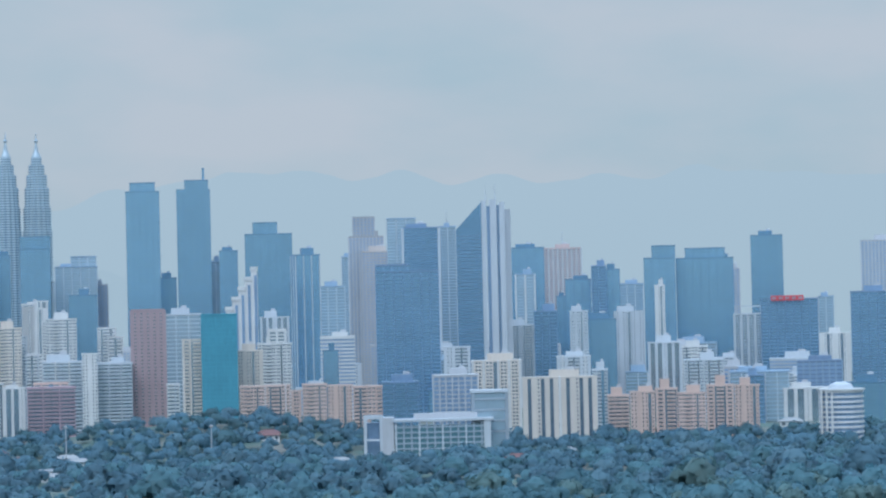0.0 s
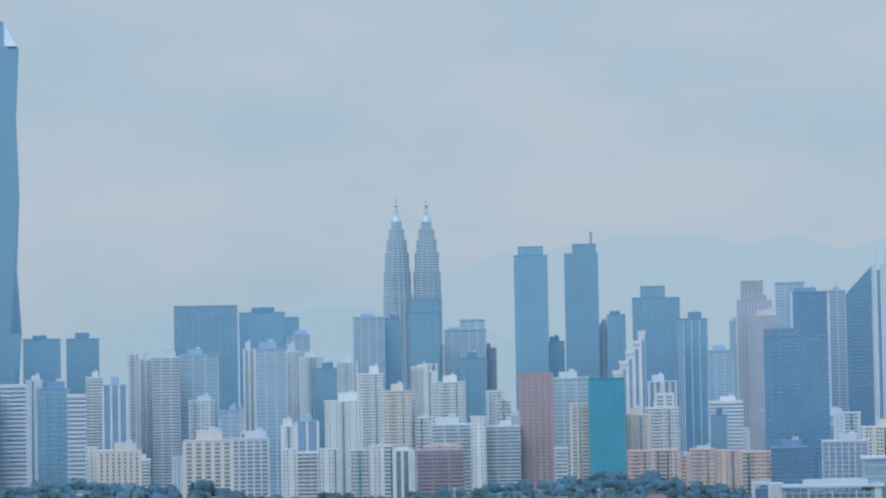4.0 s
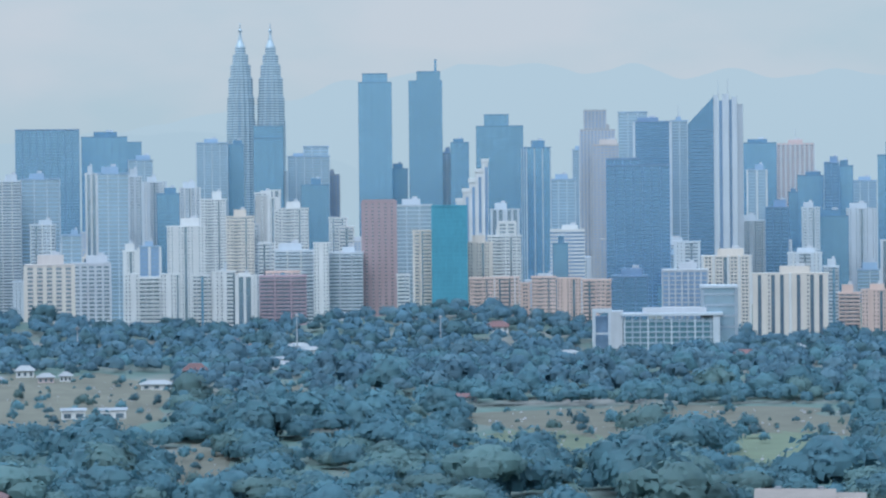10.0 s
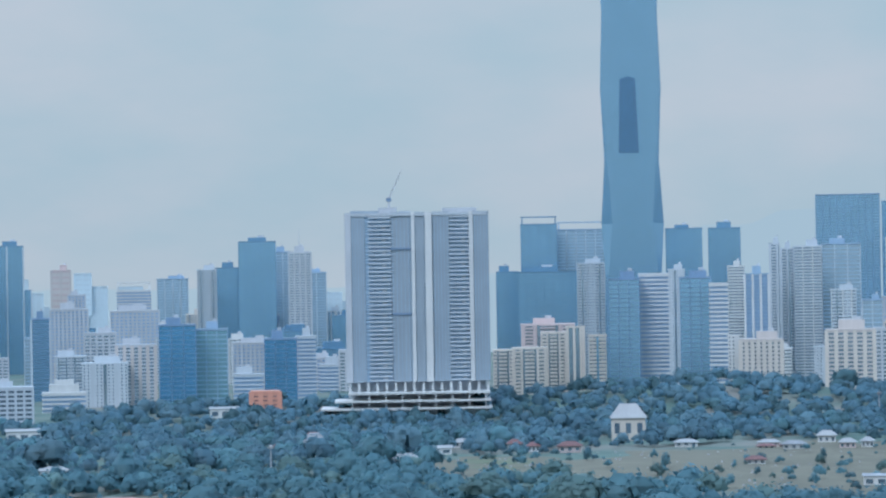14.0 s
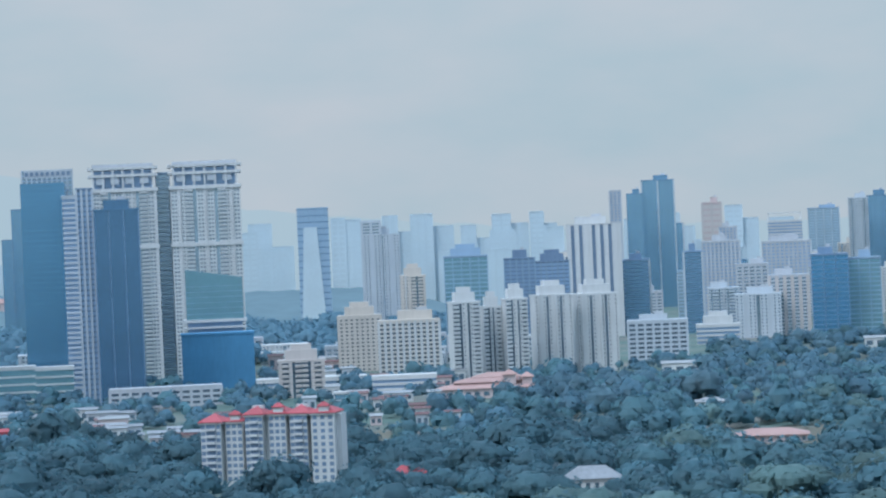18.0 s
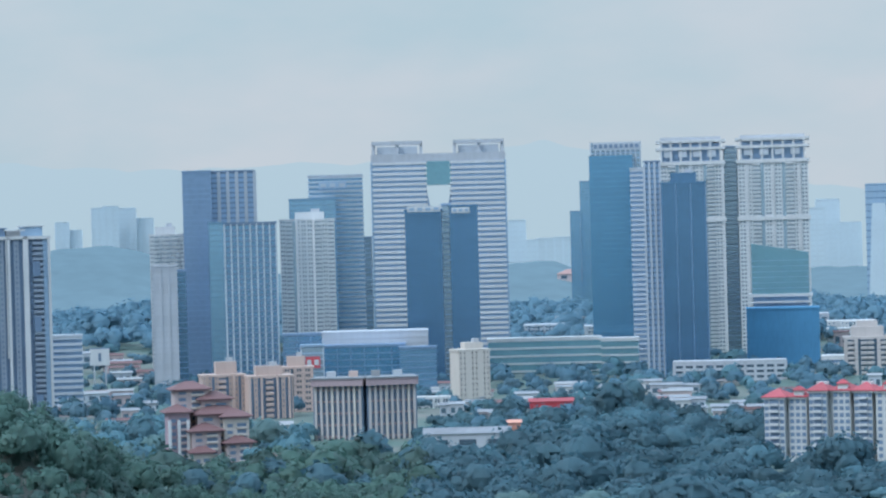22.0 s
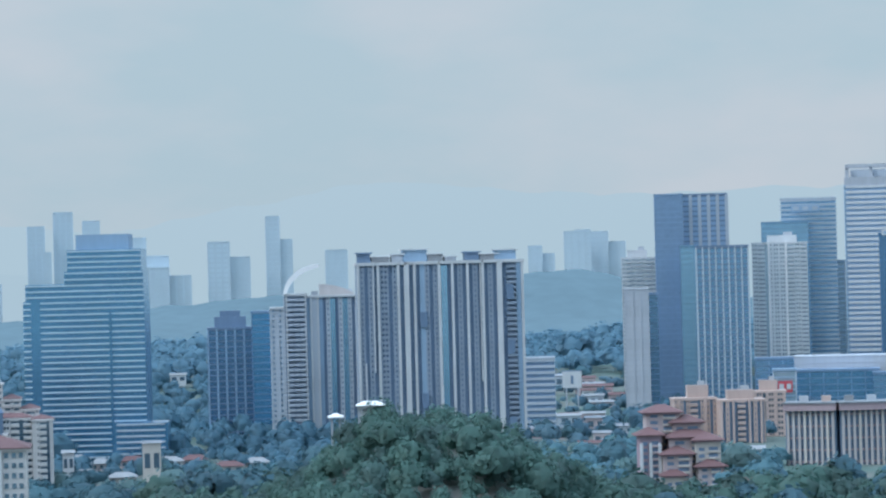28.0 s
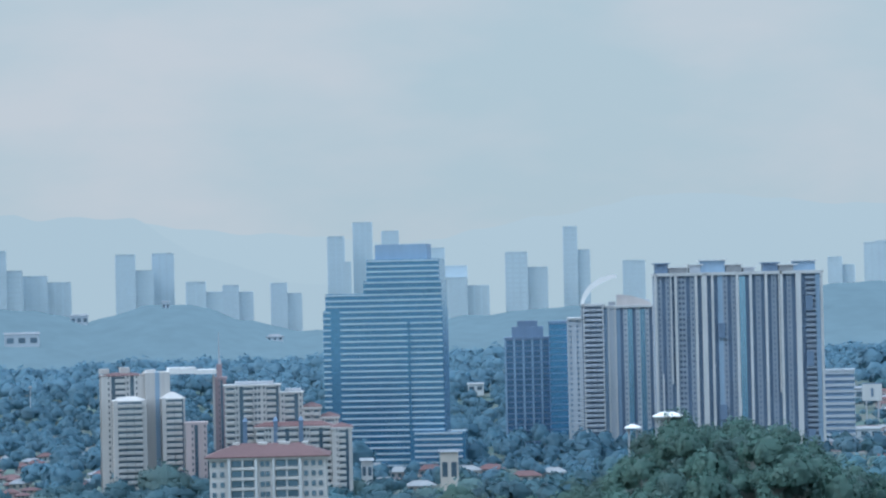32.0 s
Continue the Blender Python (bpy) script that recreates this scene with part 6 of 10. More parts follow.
tower('glass_tower', 'blue-grey glass tower with white top frames', 'tower', -10.750, 3518, 45.1, 36.1, 184.4, 'curtain', 'frame')
tower('glass_tower', 'pale blue glass tower', 'tower', -9.891, 3574, 60.8, 48.7, 178.0, 'curtain_pale', 'frame')
tower('office_tower', 'slim blue office tower', 'tower', -11.415, 3611, 27.5, 22.0, 126.0, 'curtain', 'plant')
tower('office_block', 'broad blue office block', 'tower', -10.562, 3430, 75.3, 60.0, 124.4, 'curtain', 'plant')
tower('apartment_tower', 'pale banded residential tower', 'tower', -9.695, 3113, 31.3, 25.0, 131.7, 'flats_pale', 'plant')
tower('apartment_block', 'pink-roofed apartment block in the city', 'tower', -10.599, 2721, 51.6, 41.3, 70.4, 'flats_pink', 'plant')
tower('apartment_block', 'cream apartment block with small windows', 'apartment block', -10.979, 2462, 29.6, 23.7, 53.6, 'flats_cream', 'flat')
tower('apartment_block', 'cream apartment block with small windows', 'apartment block', -10.487, 2529, 22.8, 18.3, 65.5, 'flats_cream', 'flat')
tower('apartment_block', 'cream apartment block with small windows', 'apartment block', -10.035, 2487, 16.5, 13.2, 71.0, 'flats_cream', 'flat')
tower('apartment_block', 'cream apartment block with small windows', 'apartment block', -9.586, 2476, 15.4, 12.4, 63.5, 'flats_cream', 'flat')
tower('apartment_block', 'cream apartment block with small windows', 'apartment block', -11.526, 2507, 17.6, 14.1, 51.2, 'flats_cream', 'flat')
# the old town and the northern towers
tower('glass_tower', 'bright blue glass tower', 'tower', -18.168, 2491, 32.4, 22.7, 78.9, 'curtain_deep', 'plant', core='glass_vivid')
tower('glass_tower', 'blue-green glass tower in the city', 'tower', -17.475, 2511, 28.1, 22.5, 74.4, 'curtain_teal', 'plant')
tower('orange_block', 'bright orange low block', 'tower', -16.394, 2309, 23.0, 18.4, 25.0, 'flats_orange', 'flat', sp='orange_paint', pier='orange_paint', share=0.8)
tower('glass_tower', 'deep blue glass tower with a white crown', 'tower', -16.071, 2612, 30.1, 24.1, 62.8, 'curtain_deep', 'plant', core='glass_vivid')
tower('office_tower', 'grey banded office tower', 'tower', -15.554, 2808, 20.1, 16.1, 61.4, 'banded_grey', 'plant')
tower('glass_tower', 'tall hazy blue glass tower', 'tower', -16.521, 3921, 51.5, 41.2, 175.3, 'curtain', 'plant')
tower('glass_tower', 'hazy plain blue glass tower', 'tower', -17.134, 3963, 32.4, 26.0, 139.9, 'curtain', 'plant')
tower('office_tower', 'pale tower in the haze', 'tower', -15.997, 4009, 21.6, 17.2, 161.9, 'curtain_pale', 'plant')
tower('unfinished_tower', 'pale tower under construction with cranes', 'tower', -15.650, 3912, 31.1, 24.9, 159.9, 'concrete', 'mast')
tower('office_tower', 'pale tower in the haze', 'tower', -15.316, 4212, 29.3, 23.4, 133.0, 'curtain_pale', 'plant')
tower('office_tower', 'pale tower in the haze', 'tower', -17.549, 3911, 27.4, 21.9, 137.5, 'flats_pale', 'plant')
tower('office_tower', 'pale office block in haze', 'tower', -18.248, 4219, 46.4, 37.1, 126.8, 'curtain_pale', 'plant')
tower('stepped_tower', 'white stepped tower with roof frames', 'tower', -19.034, 3617, 43.5, 34.8, 110.7, 'banded_white', 'frame')
tower('office_tower', 'pinkish hazy tower far off', 'tower', -20.504, 4011, 26.6, 21.3, 140.4, 'far_tower', 'plant', core='beige', sp='pink', pier='beige')
tower('office_tower', 'hazy grey office tower', 'tower', -20.195, 3909, 23.6, 18.9, 105.6, 'stone_grey', 'plant')
tower('glass_tower', 'blue glass tower with dark edge', 'tower', -22.063, 3809, 21.5, 17.2, 155.3, 'curtain', 'plant')
tower('glass_tower', 'tall blue glass tower with a pale slot', 'tower', -21.583, 3868, 44.3, 35.4, 173.3, 'curtain', 'plant', tiers=((23.4, 18.6, 31.9, 112.9),), pier='pale', bay=18, pw=2)
tower('slim_tower', 'slim dark tower with a white head', 'tower', -22.456, 3606, 14.5, 11.6, 158.1, 'stone_grey', 'flat')
tower('ribbed_tower', 'white office tower with rounded dark window slots', 'tower', -22.925, 2923, 56.8, 45.4, 114.9, 'ribbed_white', 'plant', pattern='pspsppspspspp', sp='white', core='slate')
tower('glass_tower', 'slate glass tower with white edges', 'tower', -22.117, 2962, 31.0, 24.8, 75.8, 'curtain_deep', 'plant', pier='pale', bay=30, pw=2)
tower('glass_tower', 'dark blue glass tower', 'tower', -20.925, 2908, 19.3, 15.4, 82.6, 'curtain_deep', 'plant', pier='pale', bay=30, pw=2)
tower('office_block', 'low grey office block', 'tower', -20.351, 3317, 43.3, 34.6, 89.3, 'stone_grey', 'plant')
tower('office_block', 'low grey office block', 'tower', -19.735, 3013, 33.3, 26.6, 65.2, 'concrete', 'plant')
tower('office_block', 'beige office block with white roof fins', 'tower', -19.010, 2765, 37.6, 30.1, 56.6, 'ribbed_beige', 'plant', sp='grey', pier='beige')
tower('office_block', 'low grey office block', 'tower', -19.024, 3323, 56.5, 45.2, 86.2, 'stone_grey', 'plant')
tower('apartment_block', 'pale low apartment block', 'tower', -20.331, 2812, 31.1, 24.9, 45.4, 'flats_pale', 'plant')
tower('mosque_hall', 'low white terraced hall', 'tower', -20.473, 2560, 38.6, 19.3, 18.5, 'banded_white', 'crown')
tower('office_block', 'long grey office block', 'tower', -21.704, 2340, 48.9, 19.6, 31.6, 'concrete', 'plant', sp='pale', pier='pale')
tower('white_condo', 'white condominium tower with dark slots', 'tower', -23.864, 2190, 29.0, 20.3, 59.5, 'flats_white', 'crown', turn=12, pattern='nfpnsnpfnsnpn')
tower('white_condo', 'white condominium tower with dark slots', 'tower', -22.967, 2211, 32.0, 22.4, 58.6, 'flats_white', 'crown', turn=12, pattern='nfpnsnpfnsnpn')
tower('white_condo', 'white and grey condominium tower with a stepped head', 'tower', -25.647, 2129, 21.6, 17.3, 58.3, 'ribbed_white', 'crown', turn=12, pattern='bsnfsnb', fin='white', sp='white')
tower('white_condo', 'white and grey condominium tower', 'tower', -25.098, 2156, 14.4, 11.5, 53.4, 'ribbed_white', 'crown', turn=12, pattern='bsnsnb', sp='white')
tower('white_condo', 'white and grey condominium tower', 'tower', -24.606, 2147, 17.3, 13.9, 58.9, 'ribbed_white', 'crown', turn=12, pattern='bsnfsnb', fin='white', sp='white')
tower('teal_glass_tower', 'teal glass office tower with a pale crown', 'tower', -25.569, 2717, 41.8, 33.4, 89.1, 'curtain_teal', 'crown', core='glass_teal', sp='bluegrey')
tower('office_tower', 'slate glass twin office tower', 'tower', -24.468, 2812, 31.0, 24.8, 83.7, 'ribbed_slate', 'plant')
tower('office_tower', 'slate glass twin office tower', 'tower', -23.803, 2814, 33.9, 27.1, 79.5, 'ribbed_slate', 'crown')
tower('cream_block', 'cream gridded apartment block under a flared white roof', 'tower', -27.790, 2361, 35.2, 21.1, 45.2, 'flats_cream', 'crown', bay=4.5)
tower('cream_ribbed_block', 'cream ribbed apartment slab', 'tower', -26.783, 2289, 49.4, 17.3, 41.8, 'ribbed_beige', 'plant', sp='cream', pier='white', bay=5, pw=2.2)
tower('cream_tower', 'cream apartment tower with stepped head', 'tower', -26.667, 2710, 24.4, 19.5, 72.2, 'flats_cream', 'crown')
tower('grey_tower', 'hazy grey residential tower', 'tower', -27.268, 3016, 39.0, 31.2, 113.6, 'flats_pale', 'plant', tiers=((-11.0, 19.8, 28.1, 128.7),))
splayed_tower(-28.660, 3500, 39.0, 152.3)
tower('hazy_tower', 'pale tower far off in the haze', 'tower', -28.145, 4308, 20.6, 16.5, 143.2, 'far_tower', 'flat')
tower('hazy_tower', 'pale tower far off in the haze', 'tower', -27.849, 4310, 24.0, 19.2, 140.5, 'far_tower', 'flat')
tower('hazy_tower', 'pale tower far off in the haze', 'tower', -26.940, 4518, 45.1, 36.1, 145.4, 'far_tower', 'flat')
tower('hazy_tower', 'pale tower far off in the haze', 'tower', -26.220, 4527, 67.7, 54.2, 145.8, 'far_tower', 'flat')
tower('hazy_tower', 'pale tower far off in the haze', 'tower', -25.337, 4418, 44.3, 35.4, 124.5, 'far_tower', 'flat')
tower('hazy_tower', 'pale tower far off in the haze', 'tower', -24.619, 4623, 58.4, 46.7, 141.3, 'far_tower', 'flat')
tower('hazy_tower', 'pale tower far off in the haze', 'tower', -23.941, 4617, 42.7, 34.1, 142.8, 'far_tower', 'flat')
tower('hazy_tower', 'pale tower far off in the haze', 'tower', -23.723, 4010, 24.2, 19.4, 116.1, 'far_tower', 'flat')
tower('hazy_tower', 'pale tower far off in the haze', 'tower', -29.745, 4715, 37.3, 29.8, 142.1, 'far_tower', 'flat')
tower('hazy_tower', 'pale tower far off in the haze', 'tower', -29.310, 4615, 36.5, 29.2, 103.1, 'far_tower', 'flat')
tower('pink_block', 'pinkish-beige gridded apartment block', 'tower', -29.015, 1988, 32.7, 16.3, 25.6, 'flats_pink', 'crown', sp='beige', pier='beige')
tower('long_flats', 'white terraced apartment block with balconies', 'tower', -26.922, 1957, 44.2, 13.3, 13.3, 'banded_white', 'flat')
pink_arcade(-25.262, 1900, 66.9, 15.2)
tower('glass_hall', 'blue glass hall with a white canopy', 'tower', -28.009, 1905, 22.8, 9.1, 6.0, 'curtain', 'flat', sp='white')
tower('long_roof', 'long low building with white roof sheets', 'tower', -28.823, 2058, 79.6, 15.9, 9.5, 'banded_white', 'flat')
# the new towers by the expressway
portal_tower(-37.644, 2300, 109.9, 183.0)
tower('dark_glass_tower', 'dark blue glass office tower', 'tower', -37.980, 2090, 27.3, 19.1, 124.2, 'curtain_deep', 'flat', core='glass_dark', sp='glass_dark', pier='', storey=4.2, share=0.1)
tower('dark_glass_tower', 'dark blue glass office tower', 'tower', -37.152, 2094, 21.0, 18.9, 126.9, 'curtain_deep', 'flat', core='glass_dark', sp='glass_dark', pier='', share=0.1)
tower('link_tower', 'pale glass lift shaft between the dark towers', 'tower', -37.510, 2094, 6.7, 9.0, 128.1, 'curtain_pale', 'flat')
tower('blue_glass_tower', 'tall blue glass tower with a screened crown', 'tower', -34.114, 2212, 34.2, 23.9, 164.6, 'curtain', 'none', core='glass_sea', sp='glass_near', share=0.08, pier='')
tower('screened_tower', 'pale crown screen of the blue glass tower', 'tower', -34.010, 2230, 39.4, 19.7, 175.3, 'curtain_pale', 'none', pier='pale', bay=4, pw=1)
tower('banded_tower', 'grey banded side of the glass tower', 'tower', -33.584, 2197, 10.6, 14.8, 152.8, 'banded_grey', 'flat')
tower('steel_rib_tower', 'tower side of pale steel ribs', 'tower', -33.280, 2065, 11.6, 9.3, 155.0, 'ribbed_slate', 'flat', pier='pale', bay=4.5, pw=1.6, core='glass_slate')
tower('dark_glass_tower', 'slate blue glass tower', 'tower', -32.652, 2051, 32.1, 22.4, 138.6, 'curtain_deep', 'plant', core='glass_dark', sp='glass_dark', share=0.08, bay=12)
residence_tower(-32.483, 2350, 54.9, 181.9, 'fwbsnwfwnsbwf')
residence_tower(-30.824, 2350, 58.4, 182.0, 'wfnbswfwsbnfw')
tower('link_tower', 'pale glass link between the residential towers', 'tower', -31.681, 2380, 11.5, 9.0, 172.7, 'curtain_pale', 'flat')
sloped_block(-30.73, 2161, 43.4, 92.5, 85.3, 54.0)
tower('blue_podium', 'dark blue netted cube under works', 'tower', -30.700, 2113, 53.9, 27.0, 43.6, 'curtain_deep', 'flat', core='blue_net', sp='blue_net', share=0.06, pier='')
tower('office_terrace', 'long low office terrace of white bands and green glass', 'tower', -35.563, 2159, 86.9, 17.4, 23.5, 'banded_white', 'flat', core='glass_teal', storey=5.5, share=0.25)
tower('office_terrace', 'low office terrace of white bands and green glass', 'tower', -34.024, 2152, 28.6, 14.3, 22.3, 'banded_white', 'flat', core='glass_teal', storey=5.5, share=0.25)
tower('podium', 'blue-green glass podium in the city', 'tower', -40.490, 1997, 29.5, 14.8, 37.5, 'curtain_deep', 'flat', core='glass_near')
tower('mall', 'pale curved podium roof', 'tower', -39.032, 1995, 74.5, 29.8, 38.1, 'banded_grey', 'flat', core='grey', sp='grey', share=0.9, pier='')
tower('mall', 'blue glass podium hall', 'tower', -39.258, 1971, 57.2, 22.9, 29.6, 'curtain_deep', 'flat', core='glass_sea')
tower('podium', 'grey-green glass podium in the city', 'tower', -38.164, 1948, 25.4, 15.3, 27.9, 'curtain_deep', 'flat', core='glass_near', pier='')
tower('gate_block', 'pale grey portal block with a red sign', 'tower', -40.324, 1934, 15.5, 9.0, 31.8, 'curtain_pale', 'flat')
tower('yellow_tower', 'pale yellow apartment tower with small windows', 'tower', -37.104, 1808, 21.0, 16.8, 31.1, 'flats_yellow', 'plant', turn=20, sp='cream', pattern='nnpnnpnn')
tower('slate_tower', 'tall slate blue glass tower', 'tower', -42.583, 2131, 21.1, 21.1, 158.2, 'curtain_deep', 'flat', core='glass_slate')
tower('slate_tower', 'tall slate glass tower with steel ribs', 'tower', -41.863, 2142, 34.0, 23.8, 157.9, 'ribbed_slate', 'flat', pier='steel', bay=7, pw=2.5)
tower('ribbed_tower', 'narrow blue glass tower wing', 'tower', -42.198, 2015, 12.0, 9.6, 118.3, 'curtain', 'flat')
tower('ribbed_tower', 'blue glass tower with pale vertical fins', 'tower', -41.523, 2011, 36.7, 22.0, 117.7, 'ribbed_slate', 'flat', pier='pale', bay=4.6, pw=1.1, core='glass_deep')
tower('white_flats_tower', 'white gridded residential tower', 'tower', -43.225, 2191, 26.8, 21.4, 111.0, 'flats_white', 'plant', pattern='wbwbwbw', core='glass_pale')
tower('grey_slab', 'plain grey tower side', 'tower', -43.290, 2047, 17.0, 13.6, 88.3, 'ribbed_slate', 'flat', core='grey', sp='grey', pier='grey', share=0.9)
tower('blue_slab', 'narrow blue glass tower side', 'tower', -42.963, 2054, 8.1, 9.0, 84.6, 'curtain_deep', 'flat')
tower('white_residence', 'white balconied residential tower', 'tower', -40.360, 2173, 42.4, 25.5, 119.6, 'flats_white', 'plant', pattern='wbsfnwwfbwb', core='glass_pale', sp='white', fin='bright_white')
tower('glass_tower', 'blue glass tower shoulder', 'tower', -40.239, 2365, 38.6, 30.9, 137.7, 'curtain', 'flat')
tower('glass_tower', 'grey-blue banded glass tower with a plain head', 'tower', -39.756, 2374, 45.5, 27.3, 157.3, 'banded_grey', 'flat', core='glass_deep')
tower('lift_tower', 'slim pale lift tower', 'tower', -39.142, 2384, 7.7, 9.0, 104.4, 'curtain_pale', 'flat')
tower('hazy_tower', 'slim hazy blue tower', 'tower', -34.870, 3605, 12.4, 9.9, 127.8, 'curtain', 'flat')
tower('hazy_tower', 'slim hazy blue tower', 'tower', -34.648, 3656, 14.0, 11.2, 166.8, 'curtain', 'flat')
tower('hazy_tower', 'pale tower far off in the haze', 'tower', -36.312, 4606, 13.9, 11.1, 112.3, 'far_tower', 'flat')
tower('hazy_tower', 'pale tower far off in the haze', 'tower', -36.061, 4610, 26.0, 20.8, 121.1, 'far_tower', 'flat')
tower('hazy_tower', 'pale tower far off in the haze', 'tower', -35.781, 4508, 20.0, 16.0, 88.5, 'far_tower', 'flat')
tower('hazy_tower', 'pale tower far off in the haze', 'tower', -35.479, 4511, 27.3, 21.8, 90.7, 'far_tower', 'flat')
tower('hazy_tower', 'pale tower far off in the haze', 'tower', -35.132, 4511, 27.3, 21.8, 91.8, 'far_tower', 'flat')
tower('hazy_tower', 'pale tower far off in the haze', 'tower', -29.969, 4510, 24.3, 19.4, 127.5, 'far_tower', 'flat')
tower('hazy_tower', 'pale tower far off in the haze', 'tower', -29.650, 4615, 36.8, 29.4, 99.6, 'far_tower', 'flat')
tower('salmon_flats', 'salmon rendered apartment block with dark window bands', 'apartment block', -42.187, 1696, 25.8, 12.9, 25.0, 'flats_orange', 'plant', turn=10, pattern='nfnsnbsnfnsn', core='slate')
tower('salmon_flats', 'salmon apartment block with dark vertical bands', 'apartment block', -41.226, 1687, 27.0, 13.5, 24.0, 'ribbed_beige', 'plant', turn=10, sp='orange', pattern='fsnsfsbsfsnsfs', core='slate')
tower('orange_flats', 'orange rendered apartment block', 'apartment block', -40.728, 1756, 25.2, 12.6, 25.5, 'flats_orange', 'plant')
striped_flats(-39.27, 1490, 53.7, 31.0)
chalet_flats(-42.516, 1370, 40.9, 38.3)
red_roof_condo(-29.660, 1300, 65.6, 30.6)
tower('low_flats', 'low white apartment block', 'apartment block', -37.900, 1765, 23.1, 9.2, 3.6, 'flats_white', 'flat')
tower('unfinished_block', 'long low unfinished concrete frame building', 'building', -31.8, 1956, 77.0, 12.7, 12.5, 'concrete', 'flat')
# the residential towers behind the green hill
ribbed_flats(-47.319, 1700, 100.9, 111.0)
arc_roof_block(-49.902, 1800, 55.9, 91.7)
tower('slate_block', 'blue-grey office block with vertical slots', 'tower', -51.606, 1909, 30.5, 18.3, 70.7, 'ribbed_slate', 'crown', core='glass_dark', sp='slate', pier='bluegrey')
tower('blue_block', 'deep blue glass block', 'tower', -50.960, 1885, 13.6, 10.9, 81.5, 'curtain_deep', 'flat', core='glass_vivid')
banded_tower(-54.441, 1680, 74.2, 132.7)
tower('grey_flats', 'low grey banded apartment block', 'tower', -45.315, 1855, 20.5, 10.3, 46.4, 'banded_grey', 'flat')
balcony_condo(-59.499, 1520, 44.0, 65.0)
tower('mauve_flats', 'mauve and cream apartment block with a rust roof', 'tower', -58.417, 1504, 11.4, 9.0, 37.4, 'flats_pink', 'flat', pattern='pnspn')
tower('mauve_tower', 'slim mauve apartment tower with a spire', 'tower', -57.909, 1544, 6.5, 9.0, 59.9, 'flats_pink', 'mast', sp='brown', pier='brown', pattern='pnsp')
stepped_condo(-56.541, 1460, 65.5, 58.4)
broad_condo(-56.953, 950, 39.0, 56.9)
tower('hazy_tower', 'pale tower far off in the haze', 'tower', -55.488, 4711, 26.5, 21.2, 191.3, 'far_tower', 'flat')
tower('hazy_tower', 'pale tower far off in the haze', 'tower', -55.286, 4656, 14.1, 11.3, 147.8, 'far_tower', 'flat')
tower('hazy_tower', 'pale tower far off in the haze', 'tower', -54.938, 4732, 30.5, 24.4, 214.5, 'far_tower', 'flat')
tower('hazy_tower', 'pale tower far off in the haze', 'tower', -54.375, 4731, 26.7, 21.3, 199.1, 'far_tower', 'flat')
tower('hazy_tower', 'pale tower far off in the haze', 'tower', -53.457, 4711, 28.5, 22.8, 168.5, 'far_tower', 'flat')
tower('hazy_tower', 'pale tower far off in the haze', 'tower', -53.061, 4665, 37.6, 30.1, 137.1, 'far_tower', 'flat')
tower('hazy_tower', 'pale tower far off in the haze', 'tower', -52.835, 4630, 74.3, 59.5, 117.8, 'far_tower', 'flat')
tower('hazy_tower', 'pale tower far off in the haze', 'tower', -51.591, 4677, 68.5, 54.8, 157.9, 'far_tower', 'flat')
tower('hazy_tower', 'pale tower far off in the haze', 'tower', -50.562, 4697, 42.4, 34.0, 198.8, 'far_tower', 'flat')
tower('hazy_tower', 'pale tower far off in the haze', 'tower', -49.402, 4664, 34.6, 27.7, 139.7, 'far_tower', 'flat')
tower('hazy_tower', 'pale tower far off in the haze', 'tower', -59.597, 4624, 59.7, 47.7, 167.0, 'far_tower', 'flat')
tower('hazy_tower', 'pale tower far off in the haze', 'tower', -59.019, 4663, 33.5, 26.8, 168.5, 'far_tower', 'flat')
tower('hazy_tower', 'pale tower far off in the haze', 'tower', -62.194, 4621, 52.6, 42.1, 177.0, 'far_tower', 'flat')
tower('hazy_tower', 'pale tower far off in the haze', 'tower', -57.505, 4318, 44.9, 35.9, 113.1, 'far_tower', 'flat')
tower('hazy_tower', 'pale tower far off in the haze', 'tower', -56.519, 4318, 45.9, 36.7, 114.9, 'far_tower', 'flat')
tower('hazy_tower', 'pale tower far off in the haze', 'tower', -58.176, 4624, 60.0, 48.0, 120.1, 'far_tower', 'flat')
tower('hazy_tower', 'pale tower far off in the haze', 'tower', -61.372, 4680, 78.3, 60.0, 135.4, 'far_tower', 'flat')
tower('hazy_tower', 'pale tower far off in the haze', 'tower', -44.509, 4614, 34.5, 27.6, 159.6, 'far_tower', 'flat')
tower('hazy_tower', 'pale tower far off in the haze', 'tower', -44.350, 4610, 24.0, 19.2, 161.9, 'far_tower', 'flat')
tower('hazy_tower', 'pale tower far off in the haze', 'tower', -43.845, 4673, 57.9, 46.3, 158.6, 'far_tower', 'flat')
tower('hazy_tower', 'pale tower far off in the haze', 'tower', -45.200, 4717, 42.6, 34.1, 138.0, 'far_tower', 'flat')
# low city blocks between the towers
tower('city_block', 'low pale apartment block in the city', 'building', -14.93, 4238, 29, 18, 74, 'flats_pale', 'plant', group='low city blocks')
tower('city_block', 'low white apartment block in the city', 'building', -18.53, 3989, 43, 26, 58, 'flats_white', 'plant', group='low city blocks')
tower('city_block', 'low cream apartment block in the city', 'building', -5.63, 3398, 42, 25, 38, 'flats_cream', 'plant', group='low city blocks')
tower('city_block', 'low cream apartment block in the city', 'building', -20.42, 3036, 26, 15, 32, 'flats_cream', 'plant', group='low city blocks')
tower('city_block', 'low pale apartment block in the city', 'building', -5.03, 4153, 50, 30, 71, 'flats_pale', 'plant', group='low city blocks')
